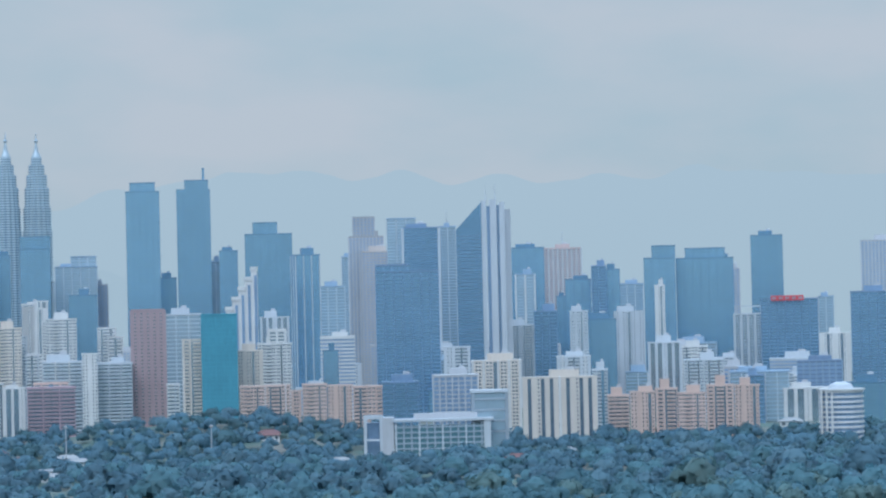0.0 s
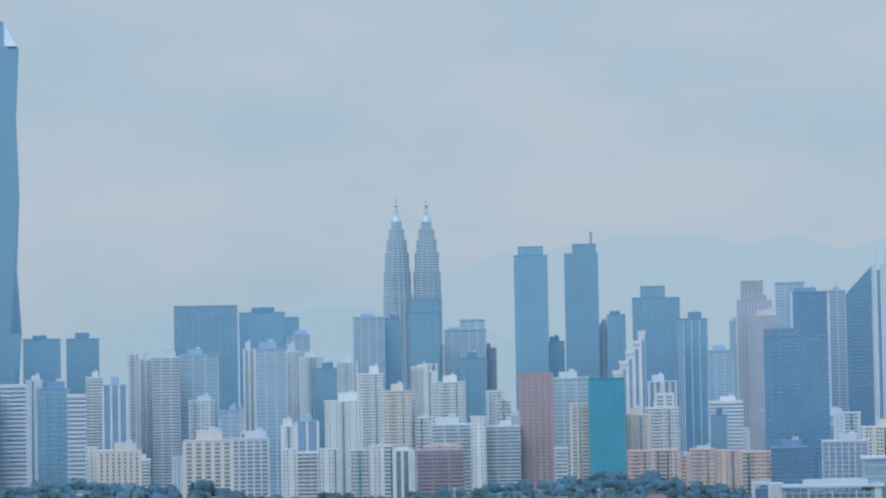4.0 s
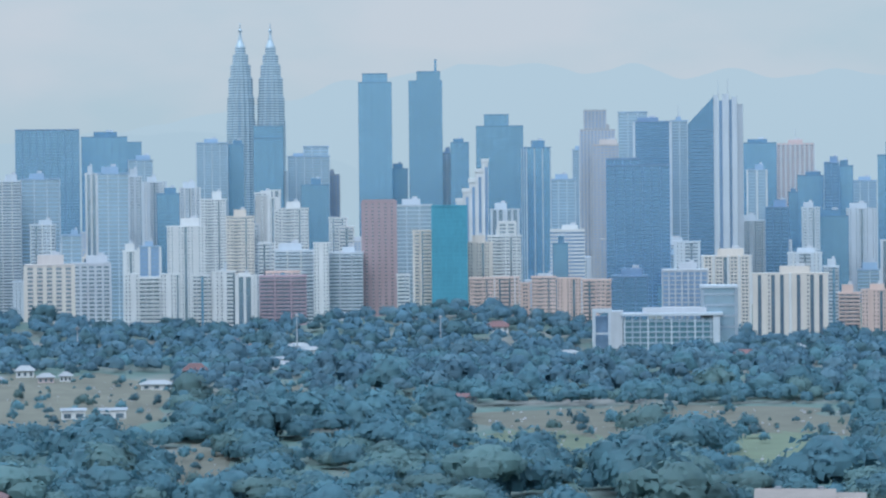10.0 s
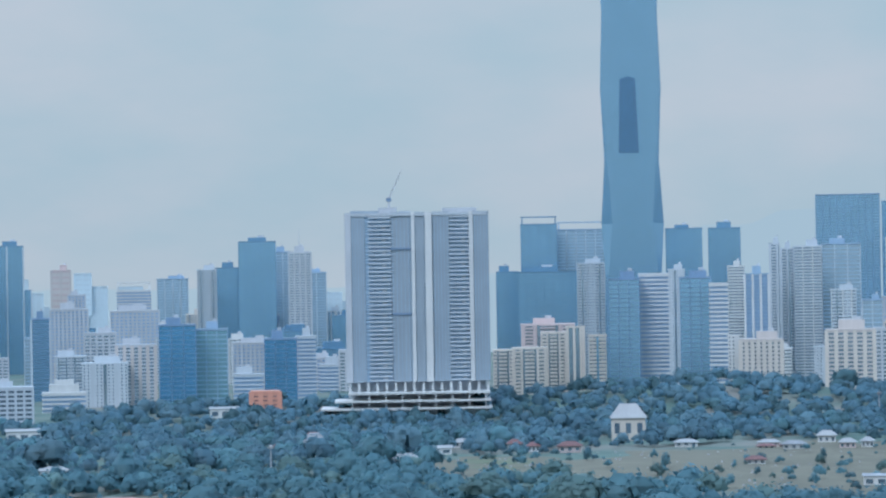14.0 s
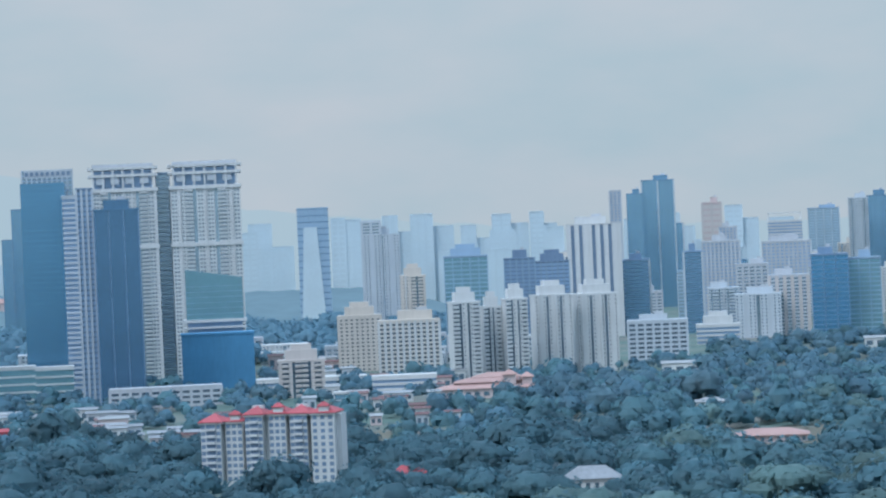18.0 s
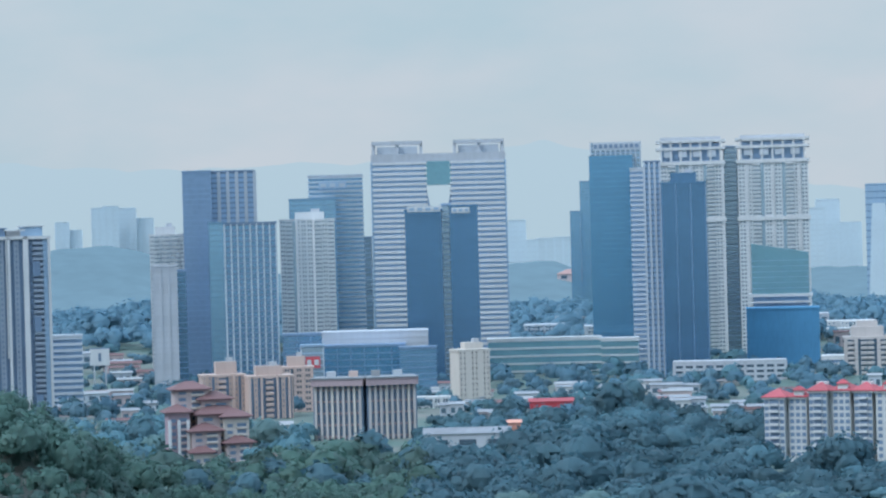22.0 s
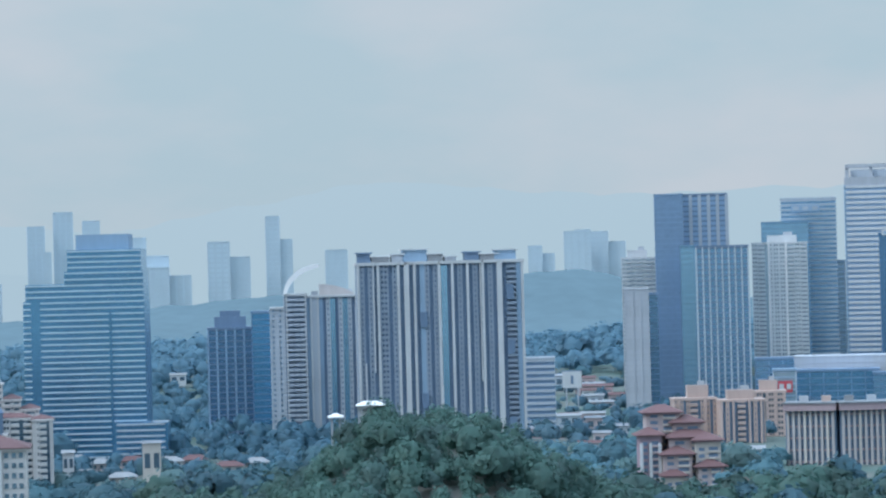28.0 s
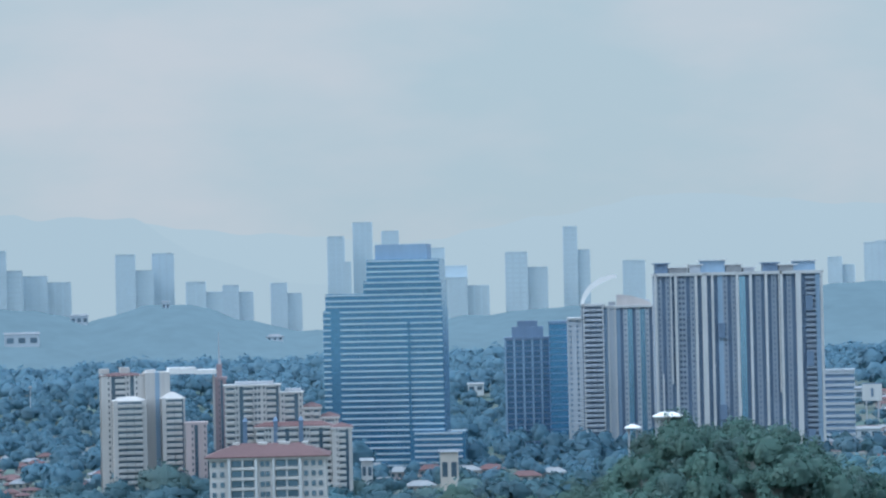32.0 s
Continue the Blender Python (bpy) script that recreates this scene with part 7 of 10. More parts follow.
tower('city_block', 'low white apartment block in the city', 'building', 15.66, 2754, 47, 28, 29, 'flats_white', 'plant', group='low city blocks')
tower('city_block', 'low grey concrete block in the city', 'building', -10.46, 3791, 42, 25, 62, 'concrete', 'plant', group='low city blocks')
tower('city_block', 'low grey banded block in the city', 'building', -0.74, 2885, 27, 16, 50, 'banded_grey', 'plant', group='low city blocks')
tower('city_block', 'low grey banded block in the city', 'building', 4.07, 2895, 55, 33, 34, 'banded_grey', 'plant', group='low city blocks')
tower('city_block', 'low pale apartment block in the city', 'building', -12.57, 3239, 56, 33, 32, 'flats_pale', 'plant', group='low city blocks')
tower('city_block', 'low grey banded block in the city', 'building', -2.73, 3168, 37, 22, 47, 'banded_grey', 'plant', group='low city blocks')
tower('city_block', 'low blue glass block in the city', 'building', -3.86, 2976, 30, 18, 39, 'curtain', 'plant', group='low city blocks')
tower('city_block', 'low blue glass block in the city', 'building', 2.28, 3983, 55, 33, 75, 'curtain', 'plant', group='low city blocks')
tower('city_block', 'low grey stone block in the city', 'building', -15.20, 3052, 25, 15, 34, 'stone_grey', 'plant', group='low city blocks')
tower('city_block', 'low cream apartment block in the city', 'building', -22.65, 3070, 35, 21, 46, 'flats_cream', 'plant', group='low city blocks')
tower('city_block', 'low white apartment block in the city', 'building', -16.99, 3304, 31, 18, 51, 'flats_white', 'plant', group='low city blocks')
tower('city_block', 'low cream apartment block in the city', 'building', -15.93, 3915, 36, 21, 44, 'flats_cream', 'plant', group='low city blocks')
tower('city_block', 'low cream apartment block in the city', 'building', -10.33, 2931, 40, 24, 28, 'flats_cream', 'plant', group='low city blocks')
tower('city_block', 'low pale apartment block in the city', 'building', -1.44, 3322, 28, 17, 32, 'flats_pale', 'plant', group='low city blocks')
tower('city_block', 'low pale apartment block in the city', 'building', -22.64, 3744, 52, 31, 57, 'flats_pale', 'plant', group='low city blocks')
tower('city_block', 'low pale apartment block in the city', 'building', 8.31, 3483, 50, 30, 65, 'flats_pale', 'plant', group='low city blocks')
tower('city_block', 'low pale apartment block in the city', 'building', -16.41, 4156, 37, 22, 70, 'flats_pale', 'plant', group='low city blocks')
tower('city_block', 'low grey banded block in the city', 'building', 5.75, 3230, 59, 35, 28, 'banded_grey', 'plant', group='low city blocks')
tower('city_block', 'low pale apartment block in the city', 'building', -15.60, 4094, 26, 16, 79, 'flats_pale', 'plant', group='low city blocks')
tower('city_block', 'low grey concrete block in the city', 'building', -16.89, 4250, 40, 24, 54, 'concrete', 'plant', group='low city blocks')
tower('city_block', 'low grey banded block in the city', 'building', -4.11, 3431, 30, 18, 36, 'banded_grey', 'plant', group='low city blocks')
tower('city_block', 'low grey banded block in the city', 'building', 1.92, 3837, 43, 26, 45, 'banded_grey', 'plant', group='low city blocks')
tower('city_block', 'low white apartment block in the city', 'building', -1.45, 3997, 41, 25, 47, 'flats_white', 'plant', group='low city blocks')
tower('city_block', 'low white apartment block in the city', 'building', -6.15, 2829, 50, 30, 41, 'flats_white', 'plant', group='low city blocks')
tower('city_block', 'low blue glass block in the city', 'building', 2.21, 4018, 43, 26, 78, 'curtain', 'plant', group='low city blocks')
tower('city_block', 'low cream apartment block in the city', 'building', 8.77, 3589, 43, 26, 46, 'flats_cream', 'plant', group='low city blocks')
tower('city_block', 'low pale apartment block in the city', 'building', 5.76, 3718, 25, 15, 59, 'flats_pale', 'plant', group='low city blocks')
tower('city_block', 'low grey stone block in the city', 'building', 5.73, 4181, 59, 36, 57, 'stone_grey', 'plant', group='low city blocks')
tower('city_block', 'low pale glass block in the city', 'building', -20.82, 3342, 51, 31, 56, 'curtain_pale', 'plant', group='low city blocks')
tower('city_block', 'low grey stone block in the city', 'building', -3.35, 3681, 58, 35, 63, 'stone_grey', 'plant', group='low city blocks')
tower('city_block', 'low grey stone block in the city', 'building', 2.06, 2830, 42, 25, 30, 'stone_grey', 'plant', group='low city blocks')
tower('city_block', 'low blue glass block in the city', 'building', -15.79, 3305, 38, 23, 59, 'curtain', 'plant', group='low city blocks')
tower('city_block', 'low pale glass block in the city', 'building', 13.44, 3851, 54, 32, 62, 'curtain_pale', 'plant', group='low city blocks')
tower('city_block', 'low pale apartment block in the city', 'building', 2.92, 2973, 54, 32, 38, 'flats_pale', 'plant', group='low city blocks')
tower('city_block', 'low cream apartment block in the city', 'building', -13.25, 2763, 51, 30, 25, 'flats_cream', 'plant', group='low city blocks')
tower('city_block', 'low grey stone block in the city', 'building', 7.20, 3681, 54, 32, 70, 'stone_grey', 'plant', group='low city blocks')
tower('city_block', 'low cream apartment block in the city', 'building', 8.17, 3482, 35, 21, 62, 'flats_cream', 'plant', group='low city blocks')
tower('city_block', 'low grey banded block in the city', 'building', -14.22, 3056, 34, 20, 40, 'banded_grey', 'plant', group='low city blocks')
tower('city_block', 'low pale glass block in the city', 'building', -14.00, 3992, 46, 28, 72, 'curtain_pale', 'plant', group='low city blocks')
tower('city_block', 'low pale apartment block in the city', 'building', -4.13, 2824, 29, 17, 21, 'flats_pale', 'plant', group='low city blocks')
tower('city_block', 'low pale apartment block in the city', 'building', 7.21, 4289, 57, 34, 78, 'flats_pale', 'plant', group='low city blocks')
tower('city_block', 'low grey banded block in the city', 'building', -23.12, 2966, 34, 21, 24, 'banded_grey', 'plant', group='low city blocks')
tower('city_block', 'low pale glass block in the city', 'building', 10.75, 4144, 57, 34, 52, 'curtain_pale', 'plant', group='low city blocks')
tower('city_block', 'low pale apartment block in the city', 'building', 10.60, 3727, 36, 22, 41, 'flats_pale', 'plant', group='low city blocks')
tower('city_block', 'low grey concrete block in the city', 'building', 10.36, 3729, 38, 23, 66, 'concrete', 'plant', group='low city blocks')
tower('city_block', 'low pale glass block in the city', 'building', 4.99, 3640, 36, 22, 47, 'curtain_pale', 'plant', group='low city blocks')
tower('city_block', 'low pale glass block in the city', 'building', 14.69, 2759, 57, 34, 46, 'curtain_pale', 'plant', group='low city blocks')
tower('city_block', 'low pale apartment block in the city', 'building', -6.62, 2909, 56, 34, 25, 'flats_pale', 'plant', group='low city blocks')
tower('city_block', 'low grey concrete block in the city', 'building', -20.01, 3017, 35, 21, 28, 'concrete', 'plant', group='low city blocks')
tower('city_block', 'low pale apartment block in the city', 'building', -19.64, 2734, 44, 27, 40, 'flats_pale', 'plant', group='low city blocks')
tower('city_block', 'low grey banded block in the city', 'building', -1.62, 3189, 56, 34, 50, 'banded_grey', 'plant', group='low city blocks')
tower('city_block', 'low pale apartment block in the city', 'building', -19.56, 3835, 28, 17, 46, 'flats_pale', 'plant', group='low city blocks')
tower('city_block', 'low grey banded block in the city', 'building', -14.98, 3010, 31, 19, 27, 'banded_grey', 'plant', group='low city blocks')
tower('city_block', 'low cream apartment block in the city', 'building', -21.57, 4114, 45, 27, 68, 'flats_cream', 'plant', group='low city blocks')
tower('city_block', 'low pale glass block in the city', 'building', 8.58, 3370, 49, 29, 55, 'curtain_pale', 'plant', group='low city blocks')
tower('city_block', 'low blue glass block in the city', 'building', 3.68, 4273, 42, 25, 64, 'curtain', 'plant', group='low city blocks')
tower('city_block', 'low grey stone block in the city', 'building', -16.50, 3089, 58, 35, 51, 'stone_grey', 'plant', group='low city blocks')
tower('city_block', 'low grey stone block in the city', 'building', -4.00, 4253, 44, 26, 82, 'stone_grey', 'plant', group='low city blocks')
tower('city_block', 'low grey banded block in the city', 'building', 8.28, 3588, 39, 23, 40, 'banded_grey', 'plant', group='low city blocks')
tower('city_block', 'low pale glass block in the city', 'building', 1.90, 2855, 39, 23, 20, 'curtain_pale', 'plant', group='low city blocks')
tower('city_block', 'low pale apartment block in the city', 'building', -3.74, 3139, 38, 23, 26, 'flats_pale', 'plant', group='low city blocks')
tower('city_block', 'low pale apartment block in the city', 'building', 9.21, 2674, 54, 32, 29, 'flats_pale', 'plant', group='low city blocks')
tower('city_block', 'low pale apartment block in the city', 'building', 6.71, 4039, 45, 27, 65, 'flats_pale', 'plant', group='low city blocks')
tower('city_block', 'low pale glass block in the city', 'building', -9.09, 3479, 60, 36, 56, 'curtain_pale', 'plant', group='low city blocks')
tower('city_block', 'low grey banded block in the city', 'building', 15.43, 3241, 58, 35, 49, 'banded_grey', 'plant', group='low city blocks')
tower('city_block', 'low pale glass block in the city', 'building', 9.73, 3716, 42, 25, 58, 'curtain_pale', 'plant', group='low city blocks')
tower('city_block', 'low pale apartment block in the city', 'building', 6.14, 3359, 51, 31, 52, 'flats_pale', 'plant', group='low city blocks')
tower('city_block', 'low grey concrete block in the city', 'building', 13.15, 3744, 48, 29, 42, 'concrete', 'plant', group='low city blocks')
tower('city_block', 'low pale apartment block in the city', 'building', -3.60, 3448, 42, 25, 38, 'flats_pale', 'plant', group='low city blocks')
tower('city_block', 'low grey stone block in the city', 'building', 1.88, 3947, 52, 31, 68, 'stone_grey', 'plant', group='low city blocks')
tower('city_block', 'low pale apartment block in the city', 'building', -5.83, 3139, 39, 23, 41, 'flats_pale', 'plant', group='low city blocks')
tower('city_block', 'low pale apartment block in the city', 'building', -4.03, 3729, 37, 22, 58, 'flats_pale', 'plant', group='low city blocks')
tower('city_block', 'low cream apartment block in the city', 'building', -9.55, 3641, 41, 25, 52, 'flats_cream', 'plant', group='low city blocks')
tower('city_block', 'low blue glass block in the city', 'building', -15.87, 3513, 46, 27, 59, 'curtain', 'plant', group='low city blocks')
tower('city_block', 'low grey concrete block in the city', 'building', 8.93, 2796, 53, 32, 42, 'concrete', 'plant', group='low city blocks')
tower('city_block', 'low pale apartment block in the city', 'building', -18.11, 3311, 58, 35, 55, 'flats_pale', 'plant', group='low city blocks')
tower('city_block', 'low white apartment block in the city', 'building', -23.44, 3381, 54, 32, 41, 'flats_white', 'plant', group='low city blocks')
tower('city_block', 'low grey stone block in the city', 'building', 15.08, 3865, 51, 30, 61, 'stone_grey', 'plant', group='low city blocks')
tower('city_block', 'low cream apartment block in the city', 'building', -23.56, 3991, 37, 22, 73, 'flats_cream', 'plant', group='low city blocks')
tower('city_block', 'low blue glass block in the city', 'building', -14.62, 4047, 55, 33, 69, 'curtain', 'plant', group='low city blocks')
tower('city_block', 'low cream apartment block in the city', 'building', -3.56, 3445, 60, 36, 56, 'flats_cream', 'plant', group='low city blocks')
tower('city_block', 'low pale glass block in the city', 'building', 12.23, 3351, 30, 18, 35, 'curtain_pale', 'plant', group='low city blocks')
tower('city_block', 'low grey concrete block in the city', 'building', 13.45, 3370, 27, 16, 44, 'concrete', 'plant', group='low city blocks')
tower('city_block', 'low pale apartment block in the city', 'building', 15.62, 3120, 52, 31, 35, 'flats_pale', 'plant', group='low city blocks')
tower('city_block', 'low blue glass block in the city', 'building', -14.98, 3305, 49, 30, 38, 'curtain', 'plant', group='low city blocks')
tower('city_block', 'low grey concrete block in the city', 'building', -12.93, 2686, 53, 32, 37, 'concrete', 'plant', group='low city blocks')
tower('city_block', 'low grey banded block in the city', 'building', -16.44, 3982, 48, 29, 73, 'banded_grey', 'plant', group='low city blocks')
tower('city_block', 'low cream apartment block in the city', 'building', -17.76, 4011, 33, 20, 75, 'flats_cream', 'plant', group='low city blocks')
tower('city_block', 'low grey banded block in the city', 'building', -10.16, 3485, 56, 34, 56, 'banded_grey', 'plant', group='low city blocks')
tower('city_block', 'low grey banded block in the city', 'building', 10.77, 4252, 47, 28, 71, 'banded_grey', 'plant', group='low city blocks')
tower('city_block', 'low blue glass block in the city', 'building', -20.13, 3506, 37, 22, 64, 'curtain', 'plant', group='low city blocks')
tower('city_block', 'low grey concrete block in the city', 'building', -14.40, 3014, 50, 30, 42, 'concrete', 'plant', group='low city blocks')
tower('city_block', 'low pale glass block in the city', 'building', -10.49, 2862, 52, 31, 21, 'curtain_pale', 'plant', group='low city blocks')
tower('city_block', 'low white apartment block in the city', 'building', 15.71, 2883, 33, 20, 38, 'flats_white', 'plant', group='low city blocks')
tower('city_block', 'low cream apartment block in the city', 'building', 12.87, 3309, 52, 31, 33, 'flats_cream', 'plant', group='low city blocks')
tower('city_block', 'low white apartment block in the city', 'building', 3.12, 4176, 55, 33, 63, 'flats_white', 'plant', group='low city blocks')
tower('city_block', 'low grey concrete block in the city', 'building', -4.50, 3554, 56, 34, 66, 'concrete', 'plant', group='low city blocks')
tower('city_block', 'low pale glass block in the city', 'building', -23.35, 2675, 50, 30, 37, 'curtain_pale', 'plant', group='low city blocks')
tower('city_block', 'low pale apartment block in the city', 'building', -9.10, 3449, 45, 27, 52, 'flats_pale', 'plant', group='low city blocks')
tower('city_block', 'low grey concrete block in the city', 'building', -21.82, 3384, 28, 17, 32, 'concrete', 'plant', group='low city blocks')
tower('city_block', 'low pale glass block in the city', 'building', 1.25, 2773, 37, 22, 29, 'curtain_pale', 'plant', group='low city blocks')
tower('city_block', 'low grey stone block in the city', 'building', 12.99, 3649, 59, 35, 61, 'stone_grey', 'plant', group='low city blocks')
tower('city_block', 'low grey banded block in the city', 'building', 1.15, 4251, 58, 35, 67, 'banded_grey', 'plant', group='low city blocks')
tower('city_block', 'low white apartment block in the city', 'building', -0.62, 3056, 53, 32, 55, 'flats_white', 'plant', group='low city blocks')
tower('city_block', 'low grey banded block in the city', 'building', -3.44, 3489, 39, 23, 48, 'banded_grey', 'plant', group='low city blocks')
tower('city_block', 'low blue glass block in the city', 'building', 11.06, 3753, 59, 36, 58, 'curtain', 'plant', group='low city blocks')
tower('city_block', 'low blue glass block in the city', 'building', 8.30, 2933, 37, 22, 30, 'curtain', 'plant', group='low city blocks')
tower('city_block', 'low pale apartment block in the city', 'building', 14.08, 3680, 41, 24, 44, 'flats_pale', 'plant', group='low city blocks')
tower('city_block', 'low white apartment block in the city', 'building', 5.94, 4111, 59, 36, 60, 'flats_white', 'plant', group='low city blocks')
tower('city_block', 'low blue glass block in the city', 'building', 3.14, 3651, 35, 21, 67, 'curtain', 'plant', group='low city blocks')
tower('city_block', 'low grey concrete block in the city', 'building', 9.32, 4228, 42, 25, 60, 'concrete', 'plant', group='low city blocks')
tower('city_block', 'low pale apartment block in the city', 'building', -4.92, 2759, 27, 16, 44, 'flats_pale', 'plant', group='low city blocks')
tower('city_block', 'low grey banded block in the city', 'building', -16.74, 2817, 29, 18, 24, 'banded_grey', 'plant', group='low city blocks')
tower('city_block', 'low cream apartment block in the city', 'building', -11.10, 3042, 32, 19, 31, 'flats_cream', 'plant', group='low city blocks')
tower('city_block', 'low white apartment block in the city', 'building', -22.82, 3225, 29, 18, 44, 'flats_white', 'plant', group='low city blocks')
tower('city_block', 'low pale block beyond the towers', 'building', -30.25, 2555, 29, 18, 13, 'flats_white', 'flat', group='low city blocks')
tower('city_block', 'low pale block beyond the towers', 'building', -37.42, 2705, 31, 18, 14, 'concrete', 'flat', group='low city blocks')
tower('city_block', 'low pale block beyond the towers', 'building', -26.32, 2410, 23, 14, 14, 'flats_pale', 'flat', group='low city blocks')
tower('city_block', 'low pale block beyond the towers', 'building', -28.95, 2719, 31, 18, 10, 'flats_pale', 'flat', group='low city blocks')
tower('city_block', 'low pale block beyond the towers', 'building', -31.95, 2637, 30, 18, 10, 'flats_white', 'flat', group='low city blocks')
tower('city_block', 'low pale block beyond the towers', 'building', -28.22, 2482, 25, 15, 16, 'concrete', 'flat', group='low city blocks')
tower('city_block', 'low pale block beyond the towers', 'building', -26.46, 2719, 25, 15, 15, 'flats_pale', 'flat', group='low city blocks')
tower('city_block', 'low pale block beyond the towers', 'building', -24.23, 2528, 40, 24, 15, 'concrete', 'flat', group='low city blocks')
tower('city_block', 'low pale block beyond the towers', 'building', -26.55, 2546, 38, 23, 10, 'flats_pale', 'flat', group='low city blocks')
tower('city_block', 'low pale block beyond the towers', 'building', -25.26, 2607, 43, 26, 11, 'flats_white', 'flat', group='low city blocks')
tower('city_block', 'low pale block beyond the towers', 'building', -29.34, 2573, 42, 25, 16, 'flats_white', 'flat', group='low city blocks')
tower('city_block', 'low pale block beyond the towers', 'building', -32.40, 2501, 22, 13, 14, 'flats_pale', 'flat', group='low city blocks')
tower('city_block', 'low pale block beyond the towers', 'building', -32.47, 2569, 26, 16, 21, 'flats_white', 'flat', group='low city blocks')
tower('city_block', 'low pale block beyond the towers', 'building', -25.36, 2603, 23, 14, 16, 'concrete', 'flat', group='low city blocks')
tower('city_block', 'low pale block beyond the towers', 'building', -33.57, 2646, 20, 12, 12, 'concrete', 'flat', group='low city blocks')
tower('city_block', 'low pale block beyond the towers', 'building', -33.45, 2628, 24, 15, 9, 'flats_pale', 'flat', group='low city blocks')
tower('city_block', 'low pale block beyond the towers', 'building', -24.93, 2418, 20, 12, 18, 'flats_white', 'flat', group='low city blocks')
tower('city_block', 'low pale block beyond the towers', 'building', -34.22, 2487, 45, 27, 20, 'flats_pale', 'flat', group='low city blocks')
tower('city_block', 'low pale block beyond the towers', 'building', -26.99, 2632, 29, 17, 9, 'concrete', 'flat', group='low city blocks')
tower('city_block', 'low pale block beyond the towers', 'building', -25.24, 2578, 27, 16, 17, 'flats_pale', 'flat', group='low city blocks')
tower('city_block', 'low pale block beyond the towers', 'building', -38.55, 2408, 39, 23, 12, 'concrete', 'flat', group='low city blocks')
tower('city_block', 'low pale block beyond the towers', 'building', -34.98, 2742, 43, 26, 20, 'concrete', 'flat', group='low city blocks')
tower('city_block', 'low pale block beyond the towers', 'building', -33.29, 2585, 41, 25, 12, 'concrete', 'flat', group='low city blocks')
tower('city_block', 'low pale block beyond the towers', 'building', -29.58, 2506, 21, 12, 12, 'flats_white', 'flat', group='low city blocks')
tower('city_block', 'low pale block beyond the towers', 'building', -31.08, 2618, 40, 24, 12, 'flats_white', 'flat', group='low city blocks')
tower('city_block', 'low pale block beyond the towers', 'building', -34.49, 2590, 25, 15, 10, 'flats_white', 'flat', group='low city blocks')
tower('city_block', 'low pale block beyond the towers', 'building', -28.18, 2666, 23, 14, 12, 'concrete', 'flat', group='low city blocks')
tower('city_block', 'low pale block beyond the towers', 'building', -24.54, 2491, 44, 27, 18, 'concrete', 'flat', group='low city blocks')
tower('city_block', 'low pale block beyond the towers', 'building', -25.63, 2447, 31, 19, 22, 'concrete', 'flat', group='low city blocks')
tower('city_block', 'low pale block beyond the towers', 'building', -35.56, 2583, 37, 22, 19, 'flats_pale', 'flat', group='low city blocks')
tower('city_block', 'low pale block beyond the towers', 'building', -26.63, 2586, 44, 26, 19, 'flats_white', 'flat', group='low city blocks')
tower('city_block', 'low pale block beyond the towers', 'building', -25.97, 2520, 33, 20, 12, 'flats_white', 'flat', group='low city blocks')
tower('city_block', 'low pale block beyond the towers', 'building', -30.28, 2643, 45, 27, 21, 'concrete', 'flat', group='low city blocks')
tower('city_block', 'low pale block beyond the towers', 'building', -25.80, 2603, 25, 15, 8, 'flats_white', 'flat', group='low city blocks')
tower('city_block', 'low pale block beyond the towers', 'building', -37.07, 2619, 21, 13, 13, 'flats_pale', 'flat', group='low city blocks')
tower('city_block', 'low pale block beyond the towers', 'building', -30.62, 2621, 39, 24, 16, 'flats_white', 'flat', group='low city blocks')
tower('city_block', 'low pale block beyond the towers', 'building', -31.66, 2664, 30, 18, 21, 'concrete', 'flat', group='low city blocks')
tower('city_block', 'low pale block beyond the towers', 'building', -30.27, 2704, 32, 19, 18, 'flats_white', 'flat', group='low city blocks')
tower('city_block', 'low pale block beyond the towers', 'building', -26.39, 2585, 31, 18, 20, 'concrete', 'flat', group='low city blocks')
tower('city_block', 'low pale block beyond the towers', 'building', -33.35, 2633, 44, 26, 20, 'concrete', 'flat', group='low city blocks')
# houses and sheds among the trees
shed('pavilion', 'low white pavilion with square openings', -4.011, 1519, 12.8, 5.5, 'white', 'sheet_grey')
shed('pavilion', 'low white pavilion with square openings', -3.208, 1513, 14.0, 5.5, 'white', 'sheet_grey')
house('house', 'orange house with white window frames', -1.533, 1861, 15.4, 12.0, 'orange', 'rust_tile')
house('house', 'long pink house under a pale roof', -4.973, 1918, 12.1, 8.8, 'white', 'sheet_white')
house('house', 'long pink house under a pale roof', -4.556, 1860, 10.5, 7.3, 'pink', 'sheet_white')
house('house', 'long pink house under a pale roof', -4.157, 1868, 8.0, 7.5, 'white', 'sheet_white')
house('house', 'long cream house beside the field', -6.144, 1880, 13.5, 5.9, 'cream', 'sheet_white')
house('house', 'long cream house beside the field', -5.638, 1856, 14.9, 6.3, 'white', 'sheet_grey')
house('house', 'small white house beside the field', -2.319, 1783, 19.7, 6.5, 'white', 'sheet_white')
shed('hall', 'long white-roofed hall beside trees', -1.956, 2749, 24.9, 7.2, 'white', 'sheet_white')
shed('hall', 'long white-roofed hall among trees', -0.328, 2020, 11.8, 5.2, 'white', 'rust_tile')
shed('hall', 'long white-roofed hall among trees', 0.204, 2016, 14.6, 6.0, 'white', 'sheet_grey')
house('house', 'white rendered house with a rust tiled roof among trees', -0.816, 2267, 15.4, 6.1, 'cream', 'rust_tile')
house('house', 'white rendered house with a rust tiled roof among trees', -0.379, 2215, 13.2, 5.0, 'cream', 'rust_tile')
house('house', 'small white-roofed house among trees', 1.817, 1899, 11.5, 6.5, 'white', 'sheet_white')
